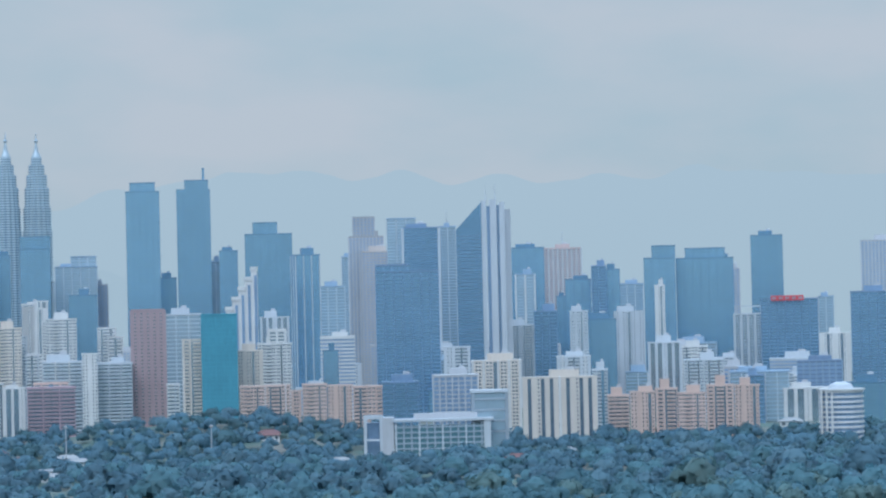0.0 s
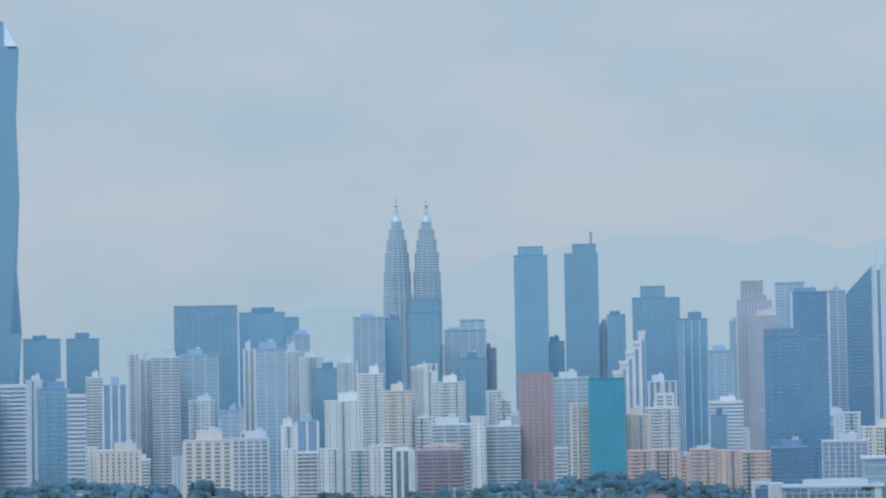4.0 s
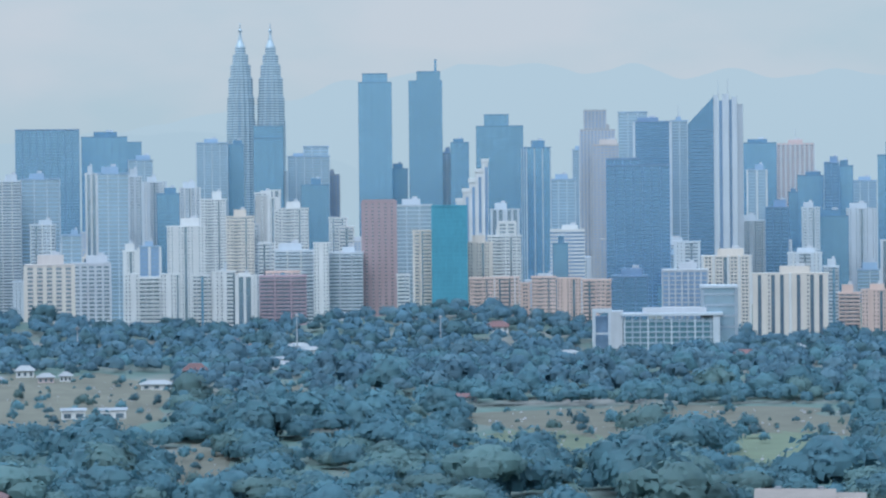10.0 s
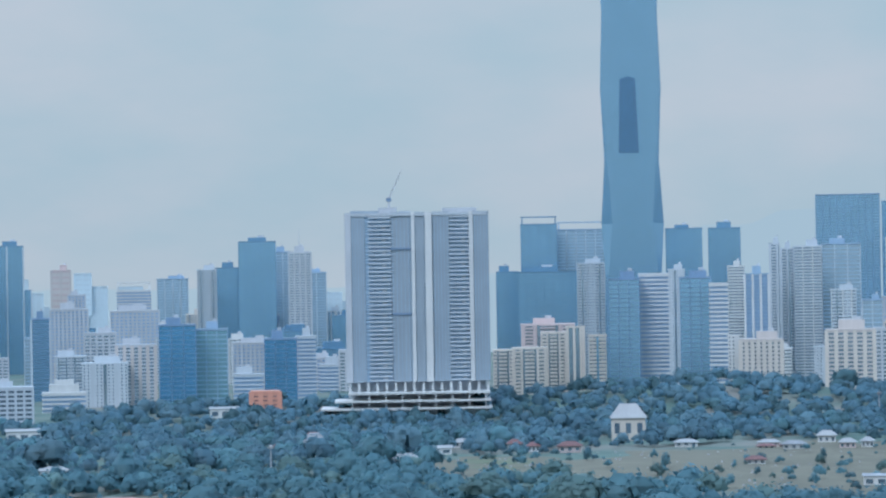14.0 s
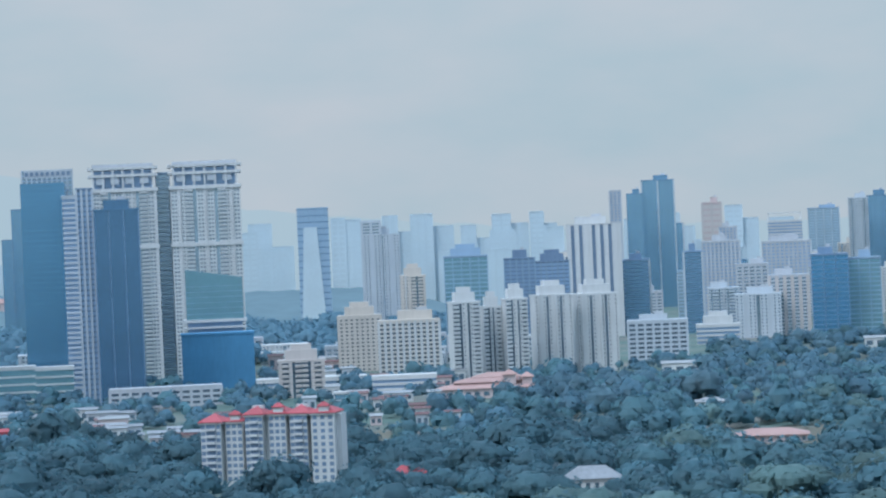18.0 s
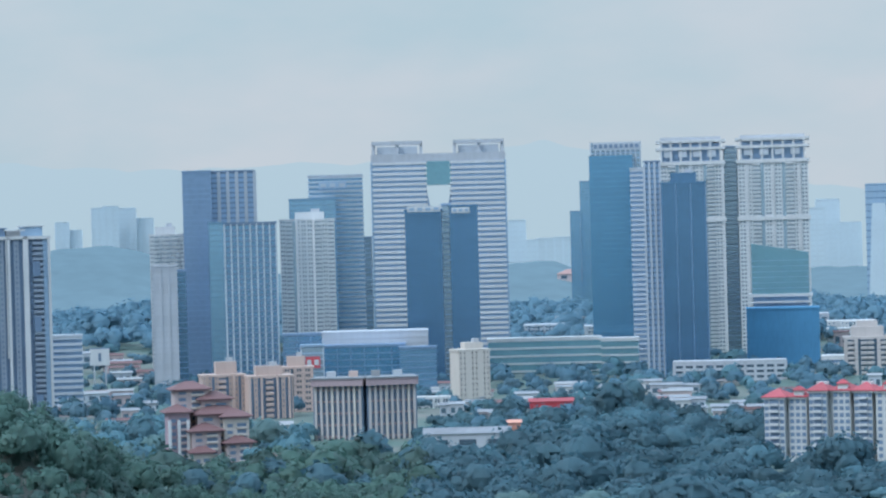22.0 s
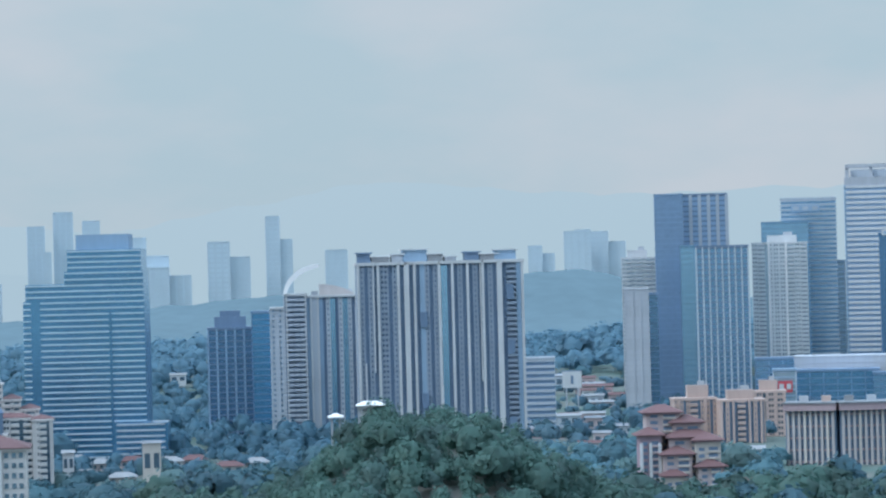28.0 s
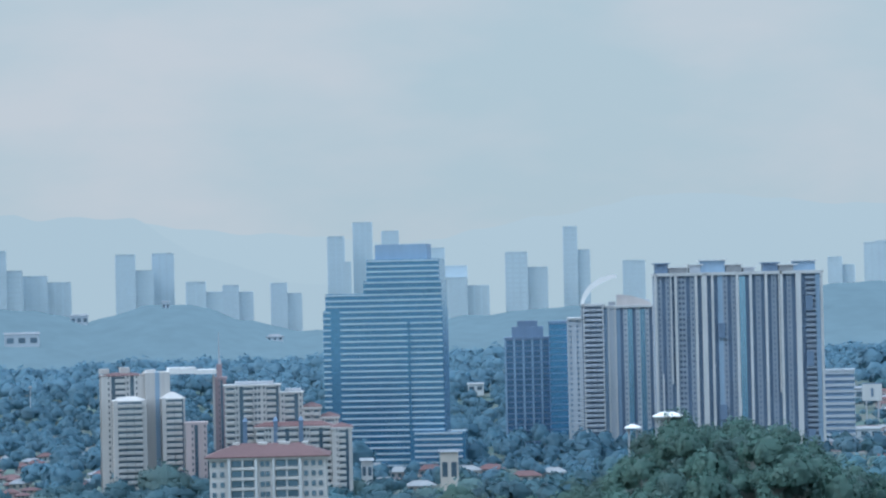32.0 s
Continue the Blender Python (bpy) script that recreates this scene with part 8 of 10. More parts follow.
shed('hall', 'long white hall among trees', 5.569, 2052, 11.6, 4.7, 'cream', 'sheet_white')
shed('hall', 'long white hall among trees', 5.881, 2056, 9.2, 4.9, 'white', 'rust_tile')
shed('hall', 'long white hall among trees', 6.254, 1994, 10.9, 5.6, 'white', 'sheet_grey')
house('house', 'white rendered house with a rust tiled roof among trees', 9.707, 2055, 16.3, 7.9, 'white', 'rust_tile')
house('house', 'white house among trees', 8.599, 2302, 16.1, 7.4, 'white', 'sheet_grey')
house('temple_hall', 'cream temple hall with a curved brown roof', -8.986, 1991, 24.1, 26.1, 'cream', 'stone')
shed('shed', 'long white shed among trees', -14.464, 1785, 23.1, 5.8, 'white', 'sheet_white')
shed('shed', 'white shed among trees', -12.949, 1870, 22.4, 4.5, 'white', 'sheet_white')
house('house', 'pink house with a rust red roof', -11.319, 1903, 9.1, 7.8, 'white', 'rust_tile')
house('house', 'pink house with a rust red roof', -10.930, 1878, 8.1, 7.0, 'white', 'rust_tile')
house('house', 'small rust-roofed house among trees', -10.189, 1863, 15.0, 7.5, 'pink', 'rust_tile')
house('house', 'small white house among trees', -7.819, 1901, 15.3, 5.4, 'white', 'sheet_white')
house('house', 'long cream house among trees', -6.196, 1867, 11.6, 3.6, 'cream', 'rust_tile')
house('house', 'long cream house among trees', -5.727, 1861, 12.0, 4.5, 'cream', 'rust_tile')
house('house', 'small white house among trees', -13.552, 1722, 15.5, 8.0, 'white', 'sheet_white')
great_house(-8.233, 960, 48.3, 19.8)
great_house(-6.096, 975, 23.7, 17.4)
long_hall('long_hall', 'long low hall under a faded cream sheet roof', -2.62, 1003, 30.0, 4.6, 'roof_cream')
long_hall('long_hall', 'long low hall under a faded cream sheet roof', -0.42, 1003, 41.0, 5.0, 'roof_cream')
long_hall('tan_roofed_hall', 'broad low hall with stepped weathered tan roofs', 11.0, 1005, 38.0, 7.6, 'roof_tan')
house('house', 'white house with red walls and roof', -26.905, 1257, 14.1, 9.1, 'white', 'red_tile')
house('mansion', 'large white mansion with gabled bays', -23.168, 1171, 22.5, 13.0, 'white', 'sheet_grey', windows=6)
house('house', 'small white house among trees', -24.016, 1291, 6.5, 5.2, 'white', 'sheet_white')
shed('shed', 'long white shed roof', -20.721, 1720, 15.6, 4.2, 'white', 'sheet_white')
shed('shed', 'white shed among trees', -14.446, 1755, 22.6, 6.0, 'white', 'sheet_white')
house('house', 'small white house among trees', -15.407, 1874, 13.1, 15.1, 'white', 'sheet_grey')
shed('hall', 'low white hall among trees', -21.284, 2107, 26.8, 8.5, 'white', 'sheet_white')
house('terrace_houses', 'row of low tile-roofed houses on bare earth', -19.508, 1415, 37.1, 7.7, 'pink', 'terracotta', windows=9)
house('house', 'pink house with rust roof', -16.913, 1411, 22.6, 5.7, 'pink', 'rust_tile')
shed('shed', 'long white shed roof', -17.217, 2306, 25.4, 7.5, 'white', 'sheet_white')
shed('hall', 'low hall with bright red roof', -35.46, 1628, 25.0, 11.0, 'red_paint', 'red_tile')
shed('hall', 'long grey-blue industrial hall', -37.191, 1393, 42.7, 9.8, 'grey', 'sheet_grey')
shed('corner_tower', 'orange painted corner tower block', -36.229, 1403, 6.2, 13.6, 'orange_paint', 'orange_paint')
house('house', 'pink house with a rust roof', -41.191, 1285, 12.9, 9.3, 'pink', 'rust_tile')
shed('hall', 'long low white roofed hall', -41.259, 1522, 25.9, 6.8, 'white', 'sheet_white')
shed('low_building', 'low white building among trees', -28.937, 2001, 12.7, 8.3, 'white', 'rust_tile', group='low shop houses')
shed('low_building', 'low white building among trees', -29.920, 1815, 10.2, 5.6, 'pink', 'rust_tile', group='low shop houses')
shed('low_building', 'low white building among trees', -26.347, 1979, 16.1, 5.6, 'pale', 'rust_tile', group='low shop houses')
shed('low_building', 'low white building among trees', -28.193, 2507, 22.5, 7.2, 'white', 'sheet_white', group='low shop houses')
shed('low_building', 'low white building among trees', -26.674, 1745, 10.0, 7.2, 'pink', 'rust_tile', group='low shop houses')
shed('low_building', 'low white building among trees', -26.534, 2025, 17.6, 8.2, 'pale', 'sheet_white', group='low shop houses')
shed('low_building', 'low white building among trees', -29.536, 2421, 12.9, 12.5, 'pink', 'rust_tile', group='low shop houses')
shed('low_building', 'low white building among trees', -26.229, 2021, 18.9, 8.2, 'pink', 'rust_tile', group='low shop houses')
shed('low_building', 'low white building among trees', -28.850, 2181, 21.4, 5.5, 'white', 'rust_tile', group='low shop houses')
shed('low_building', 'low white building among trees', -26.992, 2286, 21.8, 11.8, 'white', 'rust_tile', group='low shop houses')
shed('low_building', 'low white building among trees', -27.061, 1881, 19.5, 6.0, 'white', 'sheet_grey', group='low shop houses')
shed('low_building', 'low white building among trees', -27.890, 1899, 13.5, 6.5, 'white', 'sheet_white', group='low shop houses')
shed('low_building', 'low white building among trees', -26.104, 2410, 16.3, 8.7, 'white', 'sheet_grey', group='low shop houses')
shed('low_building', 'low white building among trees', -27.394, 1802, 11.6, 7.4, 'white', 'rust_tile', group='low shop houses')
shed('low_building', 'low white building among trees', -28.985, 2518, 10.1, 6.9, 'white', 'sheet_grey', group='low shop houses')
shed('low_building', 'low white building among trees', -25.832, 2120, 12.1, 9.3, 'white', 'sheet_white', group='low shop houses')
shed('low_building', 'low white building among trees', -28.310, 2366, 22.5, 8.3, 'pink', 'rust_tile', group='low shop houses')
shed('low_building', 'low white building among trees', -26.328, 1829, 8.6, 9.5, 'white', 'sheet_white', group='low shop houses')
shed('low_building', 'low white building among trees', -27.165, 1826, 18.3, 6.7, 'white', 'rust_tile', group='low shop houses')
shed('low_building', 'low white building among trees', -28.576, 2169, 19.6, 11.3, 'white', 'sheet_grey', group='low shop houses')
shed('low_building', 'low white building among trees', -28.398, 1950, 9.4, 8.2, 'white', 'sheet_white', group='low shop houses')
shed('low_building', 'low white building among trees', -28.428, 1728, 13.6, 5.6, 'pink', 'sheet_grey', group='low shop houses')
shed('low_building', 'low white building among trees', -27.536, 1687, 7.0, 5.8, 'pink', 'sheet_white', group='low shop houses')
shed('low_building', 'low white building among trees', -27.426, 2147, 13.6, 7.1, 'white', 'rust_tile', group='low shop houses')
shed('low_building', 'low white building among trees', -28.888, 1822, 8.5, 8.6, 'pale', 'sheet_white', group='low shop houses')
shed('low_building', 'low white building among trees', -27.854, 1887, 10.8, 6.3, 'pink', 'rust_tile', group='low shop houses')
shed('low_building', 'low white building among trees', -26.974, 2352, 14.3, 7.9, 'pale', 'sheet_white', group='low shop houses')
shed('low_building', 'low white building among trees', -26.589, 1663, 7.5, 7.5, 'pale', 'rust_tile', group='low shop houses')
shed('low_building', 'low white building among trees', -28.065, 2263, 10.8, 8.9, 'pale', 'sheet_white', group='low shop houses')
shed('low_building', 'low white building among trees', -26.577, 1734, 9.0, 5.6, 'white', 'rust_tile', group='low shop houses')
shed('low_building', 'low white building among trees', -28.476, 2382, 13.9, 11.1, 'white', 'sheet_white', group='low shop houses')
shed('low_building', 'low white building among trees', -28.464, 2094, 14.0, 7.5, 'pink', 'sheet_grey', group='low shop houses')
shed('low_building', 'low white building among trees', -29.011, 2059, 19.1, 8.6, 'pink', 'rust_tile', group='low shop houses')
shed('low_building', 'low white building among trees', -25.964, 1669, 9.1, 7.6, 'white', 'rust_tile', group='low shop houses')
shed('low_building', 'low white building among trees', -28.540, 2278, 10.1, 9.3, 'white', 'sheet_grey', group='low shop houses')
shed('low_building', 'low white building among trees', -26.387, 2393, 23.5, 10.5, 'pale', 'sheet_white', group='low shop houses')
shed('shop_house', 'low shop house with a weathered sheet roof', -37.599, 1907, 19.9, 4.6, 'grey', 'sheet_white', group='low shop houses')
shed('shop_house', 'low workshop with a pale roof', -31.586, 1679, 12.0, 4.4, 'pink', 'sheet_grey', group='low shop houses')
shed('shop_house', 'low shop house with a weathered sheet roof', -43.527, 2184, 24.9, 5.0, 'pale', 'sheet_grey', group='low shop houses')
shed('shop_house', 'low shop house with a weathered sheet roof', -33.460, 1854, 17.6, 7.6, 'white', 'sheet_grey', group='low shop houses')
shed('shop_house', 'low shop house with a weathered sheet roof', -34.387, 1866, 9.1, 4.3, 'white', 'sheet_grey', group='low shop houses')
shed('shop_house', 'low workshop with a pale roof', -35.370, 1740, 14.6, 4.2, 'white', 'sheet_grey', group='low shop houses')
shed('shop_house', 'low shop house with a weathered sheet roof', -36.513, 1736, 12.8, 4.3, 'grey', 'rust_tile', group='low shop houses')
shed('shop_house', 'low workshop with a pale roof', -45.098, 2352, 23.5, 9.3, 'pale', 'sheet_grey', group='low shop houses')
shed('shop_house', 'low workshop with a pale roof', -46.653, 1666, 7.8, 5.9, 'grey', 'rust_tile', group='low shop houses')
shed('shop_house', 'low workshop with a pale roof', -46.096, 1970, 15.0, 8.2, 'grey', 'sheet_grey', group='low shop houses')
shed('shop_house', 'low workshop with a pale roof', -45.173, 1760, 20.6, 6.7, 'pink', 'sheet_grey', group='low shop houses')
shed('shop_house', 'low workshop with a pale roof', -37.857, 1884, 17.3, 3.8, 'pale', 'sheet_white', group='low shop houses')
shed('shop_house', 'low workshop with a pale roof', -46.603, 2295, 11.6, 9.5, 'pale', 'sheet_grey', group='low shop houses')
shed('shop_house', 'low shop house with a weathered sheet roof', -33.107, 1818, 20.4, 6.6, 'grey', 'sheet_grey', group='low shop houses')
shed('shop_house', 'low shop house with a weathered sheet roof', -46.664, 1737, 14.3, 6.5, 'white', 'sheet_grey', group='low shop houses')
shed('shop_house', 'low workshop with a pale roof', -44.168, 2246, 27.5, 8.1, 'pink', 'rust_tile', group='low shop houses')
shed('shop_house', 'low workshop with a pale roof', -45.785, 1905, 22.7, 5.8, 'pale', 'rust_tile', group='low shop houses')
shed('shop_house', 'low workshop with a pale roof', -44.604, 1958, 22.2, 4.7, 'pink', 'rust_tile', group='low shop houses')
shed('shop_house', 'low shop house with a weathered sheet roof', -37.589, 1683, 9.3, 6.5, 'pale', 'sheet_grey', group='low shop houses')
shed('shop_house', 'low shop house with a weathered sheet roof', -32.959, 1709, 18.3, 6.2, 'pink', 'sheet_grey', group='low shop houses')
shed('shop_house', 'low workshop with a pale roof', -33.804, 1804, 16.3, 4.7, 'pink', 'sheet_white', group='low shop houses')
shed('shop_house', 'low shop house with a weathered sheet roof', -30.649, 1702, 15.7, 5.4, 'white', 'rust_tile', group='low shop houses')
shed('shop_house', 'low shop house with a weathered sheet roof', -32.881, 1742, 18.0, 7.6, 'pink', 'sheet_white', group='low shop houses')
shed('shop_house', 'low shop house with a weathered sheet roof', -36.560, 1690, 8.5, 4.3, 'grey', 'sheet_white', group='low shop houses')
shed('shop_house', 'low shop house with a weathered sheet roof', -34.269, 1827, 17.3, 6.7, 'white', 'sheet_grey', group='low shop houses')
shed('shop_house', 'low shop house with a weathered sheet roof', -32.809, 1764, 13.8, 6.7, 'white', 'sheet_grey', group='low shop houses')
shed('shop_house', 'low workshop with a pale roof', -46.606, 1959, 19.6, 5.6, 'white', 'sheet_grey', group='low shop houses')
shed('shop_house', 'low workshop with a pale roof', -43.704, 1805, 21.5, 5.4, 'grey', 'sheet_grey', group='low shop houses')
shed('shop_house', 'low workshop with a pale roof', -46.017, 1962, 15.2, 6.5, 'grey', 'sheet_grey', group='low shop houses')
shed('shop_house', 'low workshop with a pale roof', -35.957, 1785, 14.4, 6.5, 'grey', 'sheet_grey', group='low shop houses')
shed('shop_house', 'low workshop with a pale roof', -36.132, 1744, 9.3, 5.6, 'grey', 'sheet_grey', group='low shop houses')
shed('shop_house', 'low workshop with a pale roof', -36.020, 1735, 10.3, 6.2, 'pale', 'sheet_white', group='low shop houses')
shed('shop_house', 'low workshop with a pale roof', -32.464, 1677, 9.1, 7.2, 'pale', 'sheet_grey', group='low shop houses')
shed('shop_house', 'low shop house with a weathered sheet roof', -44.299, 2258, 22.6, 8.7, 'pink', 'sheet_grey', group='low shop houses')
shed('shop_house', 'low workshop with a pale roof', -32.662, 1835, 15.6, 4.8, 'grey', 'sheet_grey', group='low shop houses')
shed('shop_house', 'low shop house with a weathered sheet roof', -46.010, 1911, 23.1, 4.6, 'white', 'sheet_grey', group='low shop houses')
shed('shop_house', 'low workshop with a pale roof', -44.230, 2135, 16.3, 8.2, 'pale', 'sheet_white', group='low shop houses')
shed('shop_house', 'low workshop with a pale roof', -34.000, 1718, 10.0, 4.2, 'grey', 'sheet_grey', group='low shop houses')
shed('shop_house', 'low workshop with a pale roof', -46.681, 1716, 19.2, 7.4, 'pink', 'sheet_grey', group='low shop houses')
shed('shop_house', 'low shop house with a weathered sheet roof', -36.667, 1645, 16.4, 4.5, 'pink', 'sheet_grey', group='low shop houses')
shed('shop_house', 'low workshop with a pale roof', -35.060, 1875, 20.0, 6.8, 'pink', 'sheet_white', group='low shop houses')
shed('shop_house', 'low workshop with a pale roof', -44.064, 1686, 10.2, 6.7, 'pink', 'sheet_grey', group='low shop houses')
shed('shop_house', 'low workshop with a pale roof', -31.301, 1614, 8.9, 6.4, 'white', 'sheet_grey', group='low shop houses')
shed('shop_house', 'low workshop with a pale roof', -36.963, 1762, 14.9, 3.6, 'grey', 'sheet_grey', group='low shop houses')
shed('shop_house', 'low workshop with a pale roof', -32.790, 1671, 9.2, 6.9, 'white', 'sheet_grey', group='low shop houses')
shed('shop_house', 'low workshop with a pale roof', -30.657, 1770, 8.7, 4.4, 'pale', 'rust_tile', group='low shop houses')
shed('shop_house', 'low workshop with a pale roof', -45.548, 2320, 11.4, 5.8, 'pale', 'rust_tile', group='low shop houses')
shed('shop_house', 'low workshop with a pale roof', -33.017, 1793, 15.0, 3.7, 'pink', 'rust_tile', group='low shop houses')
shed('shop_house', 'low workshop with a pale roof', -44.255, 1622, 16.3, 4.7, 'grey', 'rust_tile', group='low shop houses')
shed('shop_house', 'low workshop with a pale roof', -37.443, 1844, 8.2, 4.7, 'grey', 'sheet_white', group='low shop houses')
shed('shop_house', 'low shop house with a weathered sheet roof', -46.888, 1865, 15.3, 6.6, 'pale', 'sheet_grey', group='low shop houses')
shed('shop_house', 'low workshop with a pale roof', -33.232, 1745, 12.2, 3.7, 'white', 'sheet_white', group='low shop houses')
shed('shop_house', 'low workshop with a pale roof', -46.520, 1925, 21.9, 8.0, 'pale', 'sheet_grey', group='low shop houses')
shed('shop_house', 'low workshop with a pale roof', -36.978, 1804, 9.8, 3.9, 'grey', 'sheet_grey', group='low shop houses')
shed('shop_house', 'low workshop with a pale roof', -34.082, 1623, 13.6, 5.5, 'white', 'sheet_grey', group='low shop houses')
shed('shop_house', 'low shop house with a weathered sheet roof', -36.928, 1870, 18.6, 3.9, 'white', 'rust_tile', group='low shop houses')
shed('shop_house', 'low workshop with a pale roof', -44.190, 1867, 13.0, 7.8, 'pink', 'sheet_grey', group='low shop houses')
shed('shop_house', 'low workshop with a pale roof', -32.026, 1609, 7.6, 4.4, 'pink', 'sheet_grey', group='low shop houses')
shed('shop_house', 'low workshop with a pale roof', -44.229, 1941, 16.2, 6.5, 'pink', 'sheet_white', group='low shop houses')
shed('shop_house', 'low shop house with a weathered sheet roof', -33.193, 1708, 20.3, 5.0, 'pink', 'rust_tile', group='low shop houses')
shed('shop_house', 'low workshop with a pale roof', -31.851, 1662, 20.1, 3.5, 'pale', 'sheet_grey', group='low shop houses')
shed('shop_house', 'low workshop with a pale roof', -45.719, 1769, 16.8, 4.9, 'white', 'sheet_grey', group='low shop houses')
shed('shop_house', 'low workshop with a pale roof', -36.607, 1640, 7.3, 4.1, 'white', 'sheet_grey', group='low shop houses')
shed('shop_house', 'low shop house with a weathered sheet roof', -45.404, 2274, 21.4, 5.9, 'white', 'sheet_white', group='low shop houses')
shed('shop_house', 'low workshop with a pale roof', -37.572, 1907, 12.0, 8.3, 'pale', 'rust_tile', group='low shop houses')
shed('shop_house', 'low shop house with a weathered sheet roof', -34.157, 1722, 10.3, 4.2, 'white', 'sheet_grey', group='low shop houses')
shed('shop_house', 'low shop house with a weathered sheet roof', -37.400, 1680, 8.8, 7.2, 'grey', 'sheet_grey', group='low shop houses')
shed('shop_house', 'low workshop with a pale roof', -33.364, 1695, 16.3, 6.6, 'grey', 'rust_tile', group='low shop houses')
shed('shop_house', 'low shop house with a weathered sheet roof', -34.162, 1784, 21.5, 5.5, 'pink', 'sheet_white', group='low shop houses')
shed('shop_house', 'low workshop with a pale roof', -35.140, 1854, 13.4, 5.9, 'white', 'sheet_grey', group='low shop houses')
shed('shop_house', 'low shop house with a weathered sheet roof', -34.151, 1845, 15.9, 4.8, 'white', 'sheet_grey', group='low shop houses')
shed('shop_house', 'low workshop with a pale roof', -43.567, 2143, 25.1, 8.1, 'pink', 'rust_tile', group='low shop houses')
shed('shop_house', 'low shop house with a weathered sheet roof', -31.298, 1612, 19.4, 5.1, 'pink', 'rust_tile', group='low shop houses')
shed('shop_house', 'low shop house with a weathered sheet roof', -44.163, 2226, 22.4, 6.1, 'white', 'rust_tile', group='low shop houses')
shed('shop_house', 'low workshop with a pale roof', -44.049, 2114, 17.4, 4.5, 'pink', 'sheet_white', group='low shop houses')
shed('shop_house', 'low workshop with a pale roof', -44.818, 1928, 22.1, 6.0, 'pale', 'sheet_white', group='low shop houses')
shed('shop_house', 'low workshop with a pale roof', -34.415, 1685, 20.8, 7.4, 'grey', 'sheet_white', group='low shop houses')
shed('shop_house', 'low shop house with a weathered sheet roof', -32.478, 1642, 11.2, 4.3, 'white', 'sheet_grey', group='low shop houses')
shed('shop_house', 'low workshop with a pale roof', -36.888, 1857, 8.6, 8.0, 'white', 'sheet_white', group='low shop houses')
shed('shop_house', 'low workshop with a pale roof', -33.222, 1696, 18.6, 5.3, 'grey', 'sheet_white', group='low shop houses')
shed('shop_house', 'low workshop with a pale roof', -46.501, 1975, 18.1, 7.2, 'pale', 'sheet_white', group='low shop houses')
shed('shop_house', 'low workshop with a pale roof', -44.439, 2318, 21.8, 9.7, 'pink', 'rust_tile', group='low shop houses')
house('house', 'white rendered house with a rust tiled roof among trees', -61.976, 1633, 7.4, 3.6, 'white', 'sheet_grey', group='terraced houses in the valley')
house('house', 'white rendered house with a rust tiled roof among trees', -62.656, 1599, 8.4, 4.5, 'cream', 'rust_tile', group='terraced houses in the valley')
house('house', 'white rendered house with a rust tiled roof among trees', -62.164, 1668, 9.8, 4.0, 'white', 'rust_tile', group='terraced houses in the valley')
house('house', 'white rendered house with a rust tiled roof among trees', -61.649, 1764, 9.4, 6.5, 'cream', 'rust_tile', group='terraced houses in the valley')
house('house', 'white rendered house with a rust tiled roof among trees', -62.141, 1646, 6.1, 3.9, 'pink', 'rust_tile', group='terraced houses in the valley')
house('house', 'white rendered house with a rust tiled roof among trees', -62.662, 1631, 8.0, 5.7, 'pink', 'rust_tile', group='terraced houses in the valley')
house('house', 'white rendered house with a rust tiled roof among trees', -62.452, 1553, 6.2, 4.8, 'cream', 'rust_tile', group='terraced houses in the valley')
house('house', 'white rendered house with a rust tiled roof among trees', -62.838, 1790, 5.9, 5.2, 'pink', 'rust_tile', group='terraced houses in the valley')
house('house', 'white rendered house with a rust tiled roof among trees', -61.471, 1836, 9.4, 5.9, 'white', 'rust_tile', group='terraced houses in the valley')
house('house', 'white rendered house with a rust tiled roof among trees', -62.365, 1787, 6.3, 6.3, 'pink', 'sheet_grey', group='terraced houses in the valley')
house('house', 'white rendered house with a rust tiled roof among trees', -60.686, 1616, 11.4, 3.3, 'cream', 'sheet_grey', group='terraced houses in the valley')
house('house', 'white rendered house with a rust tiled roof among trees', -62.727, 1768, 9.6, 4.9, 'pink', 'sheet_grey', group='terraced houses in the valley')
house('house', 'white rendered house with a rust tiled roof among trees', -62.720, 1780, 13.6, 4.3, 'pink', 'rust_tile', group='terraced houses in the valley')
house('house', 'white rendered house with a rust tiled roof among trees', -61.128, 1674, 8.5, 3.4, 'cream', 'rust_tile', group='terraced houses in the valley')
house('house', 'white rendered house with a rust tiled roof among trees', -62.468, 1642, 7.6, 6.3, 'white', 'rust_tile', group='terraced houses in the valley')
house('house', 'white rendered house with a rust tiled roof among trees', -62.784, 1546, 8.8, 4.8, 'white', 'rust_tile', group='terraced houses in the valley')
house('house', 'white rendered house with a rust tiled roof among trees', -61.934, 1528, 6.9, 3.7, 'white', 'rust_tile', group='terraced houses in the valley')
house('house', 'white rendered house with a rust tiled roof among trees', -62.521, 1734, 12.9, 3.9, 'white', 'rust_tile', group='terraced houses in the valley')
house('house', 'white rendered house with a rust tiled roof among trees', -60.405, 1507, 11.8, 4.1, 'cream', 'sheet_grey', group='terraced houses in the valley')
house('house', 'white rendered house with a rust tiled roof among trees', -60.405, 1658, 10.8, 4.8, 'white', 'sheet_grey', group='terraced houses in the valley')
house('house', 'white rendered house with a rust tiled roof among trees', -61.978, 1597, 11.0, 5.8, 'cream', 'sheet_grey', group='terraced houses in the valley')
house('house', 'white rendered house with a rust tiled roof among trees', -61.505, 1688, 9.6, 7.4, 'white', 'sheet_grey', group='terraced houses in the valley')
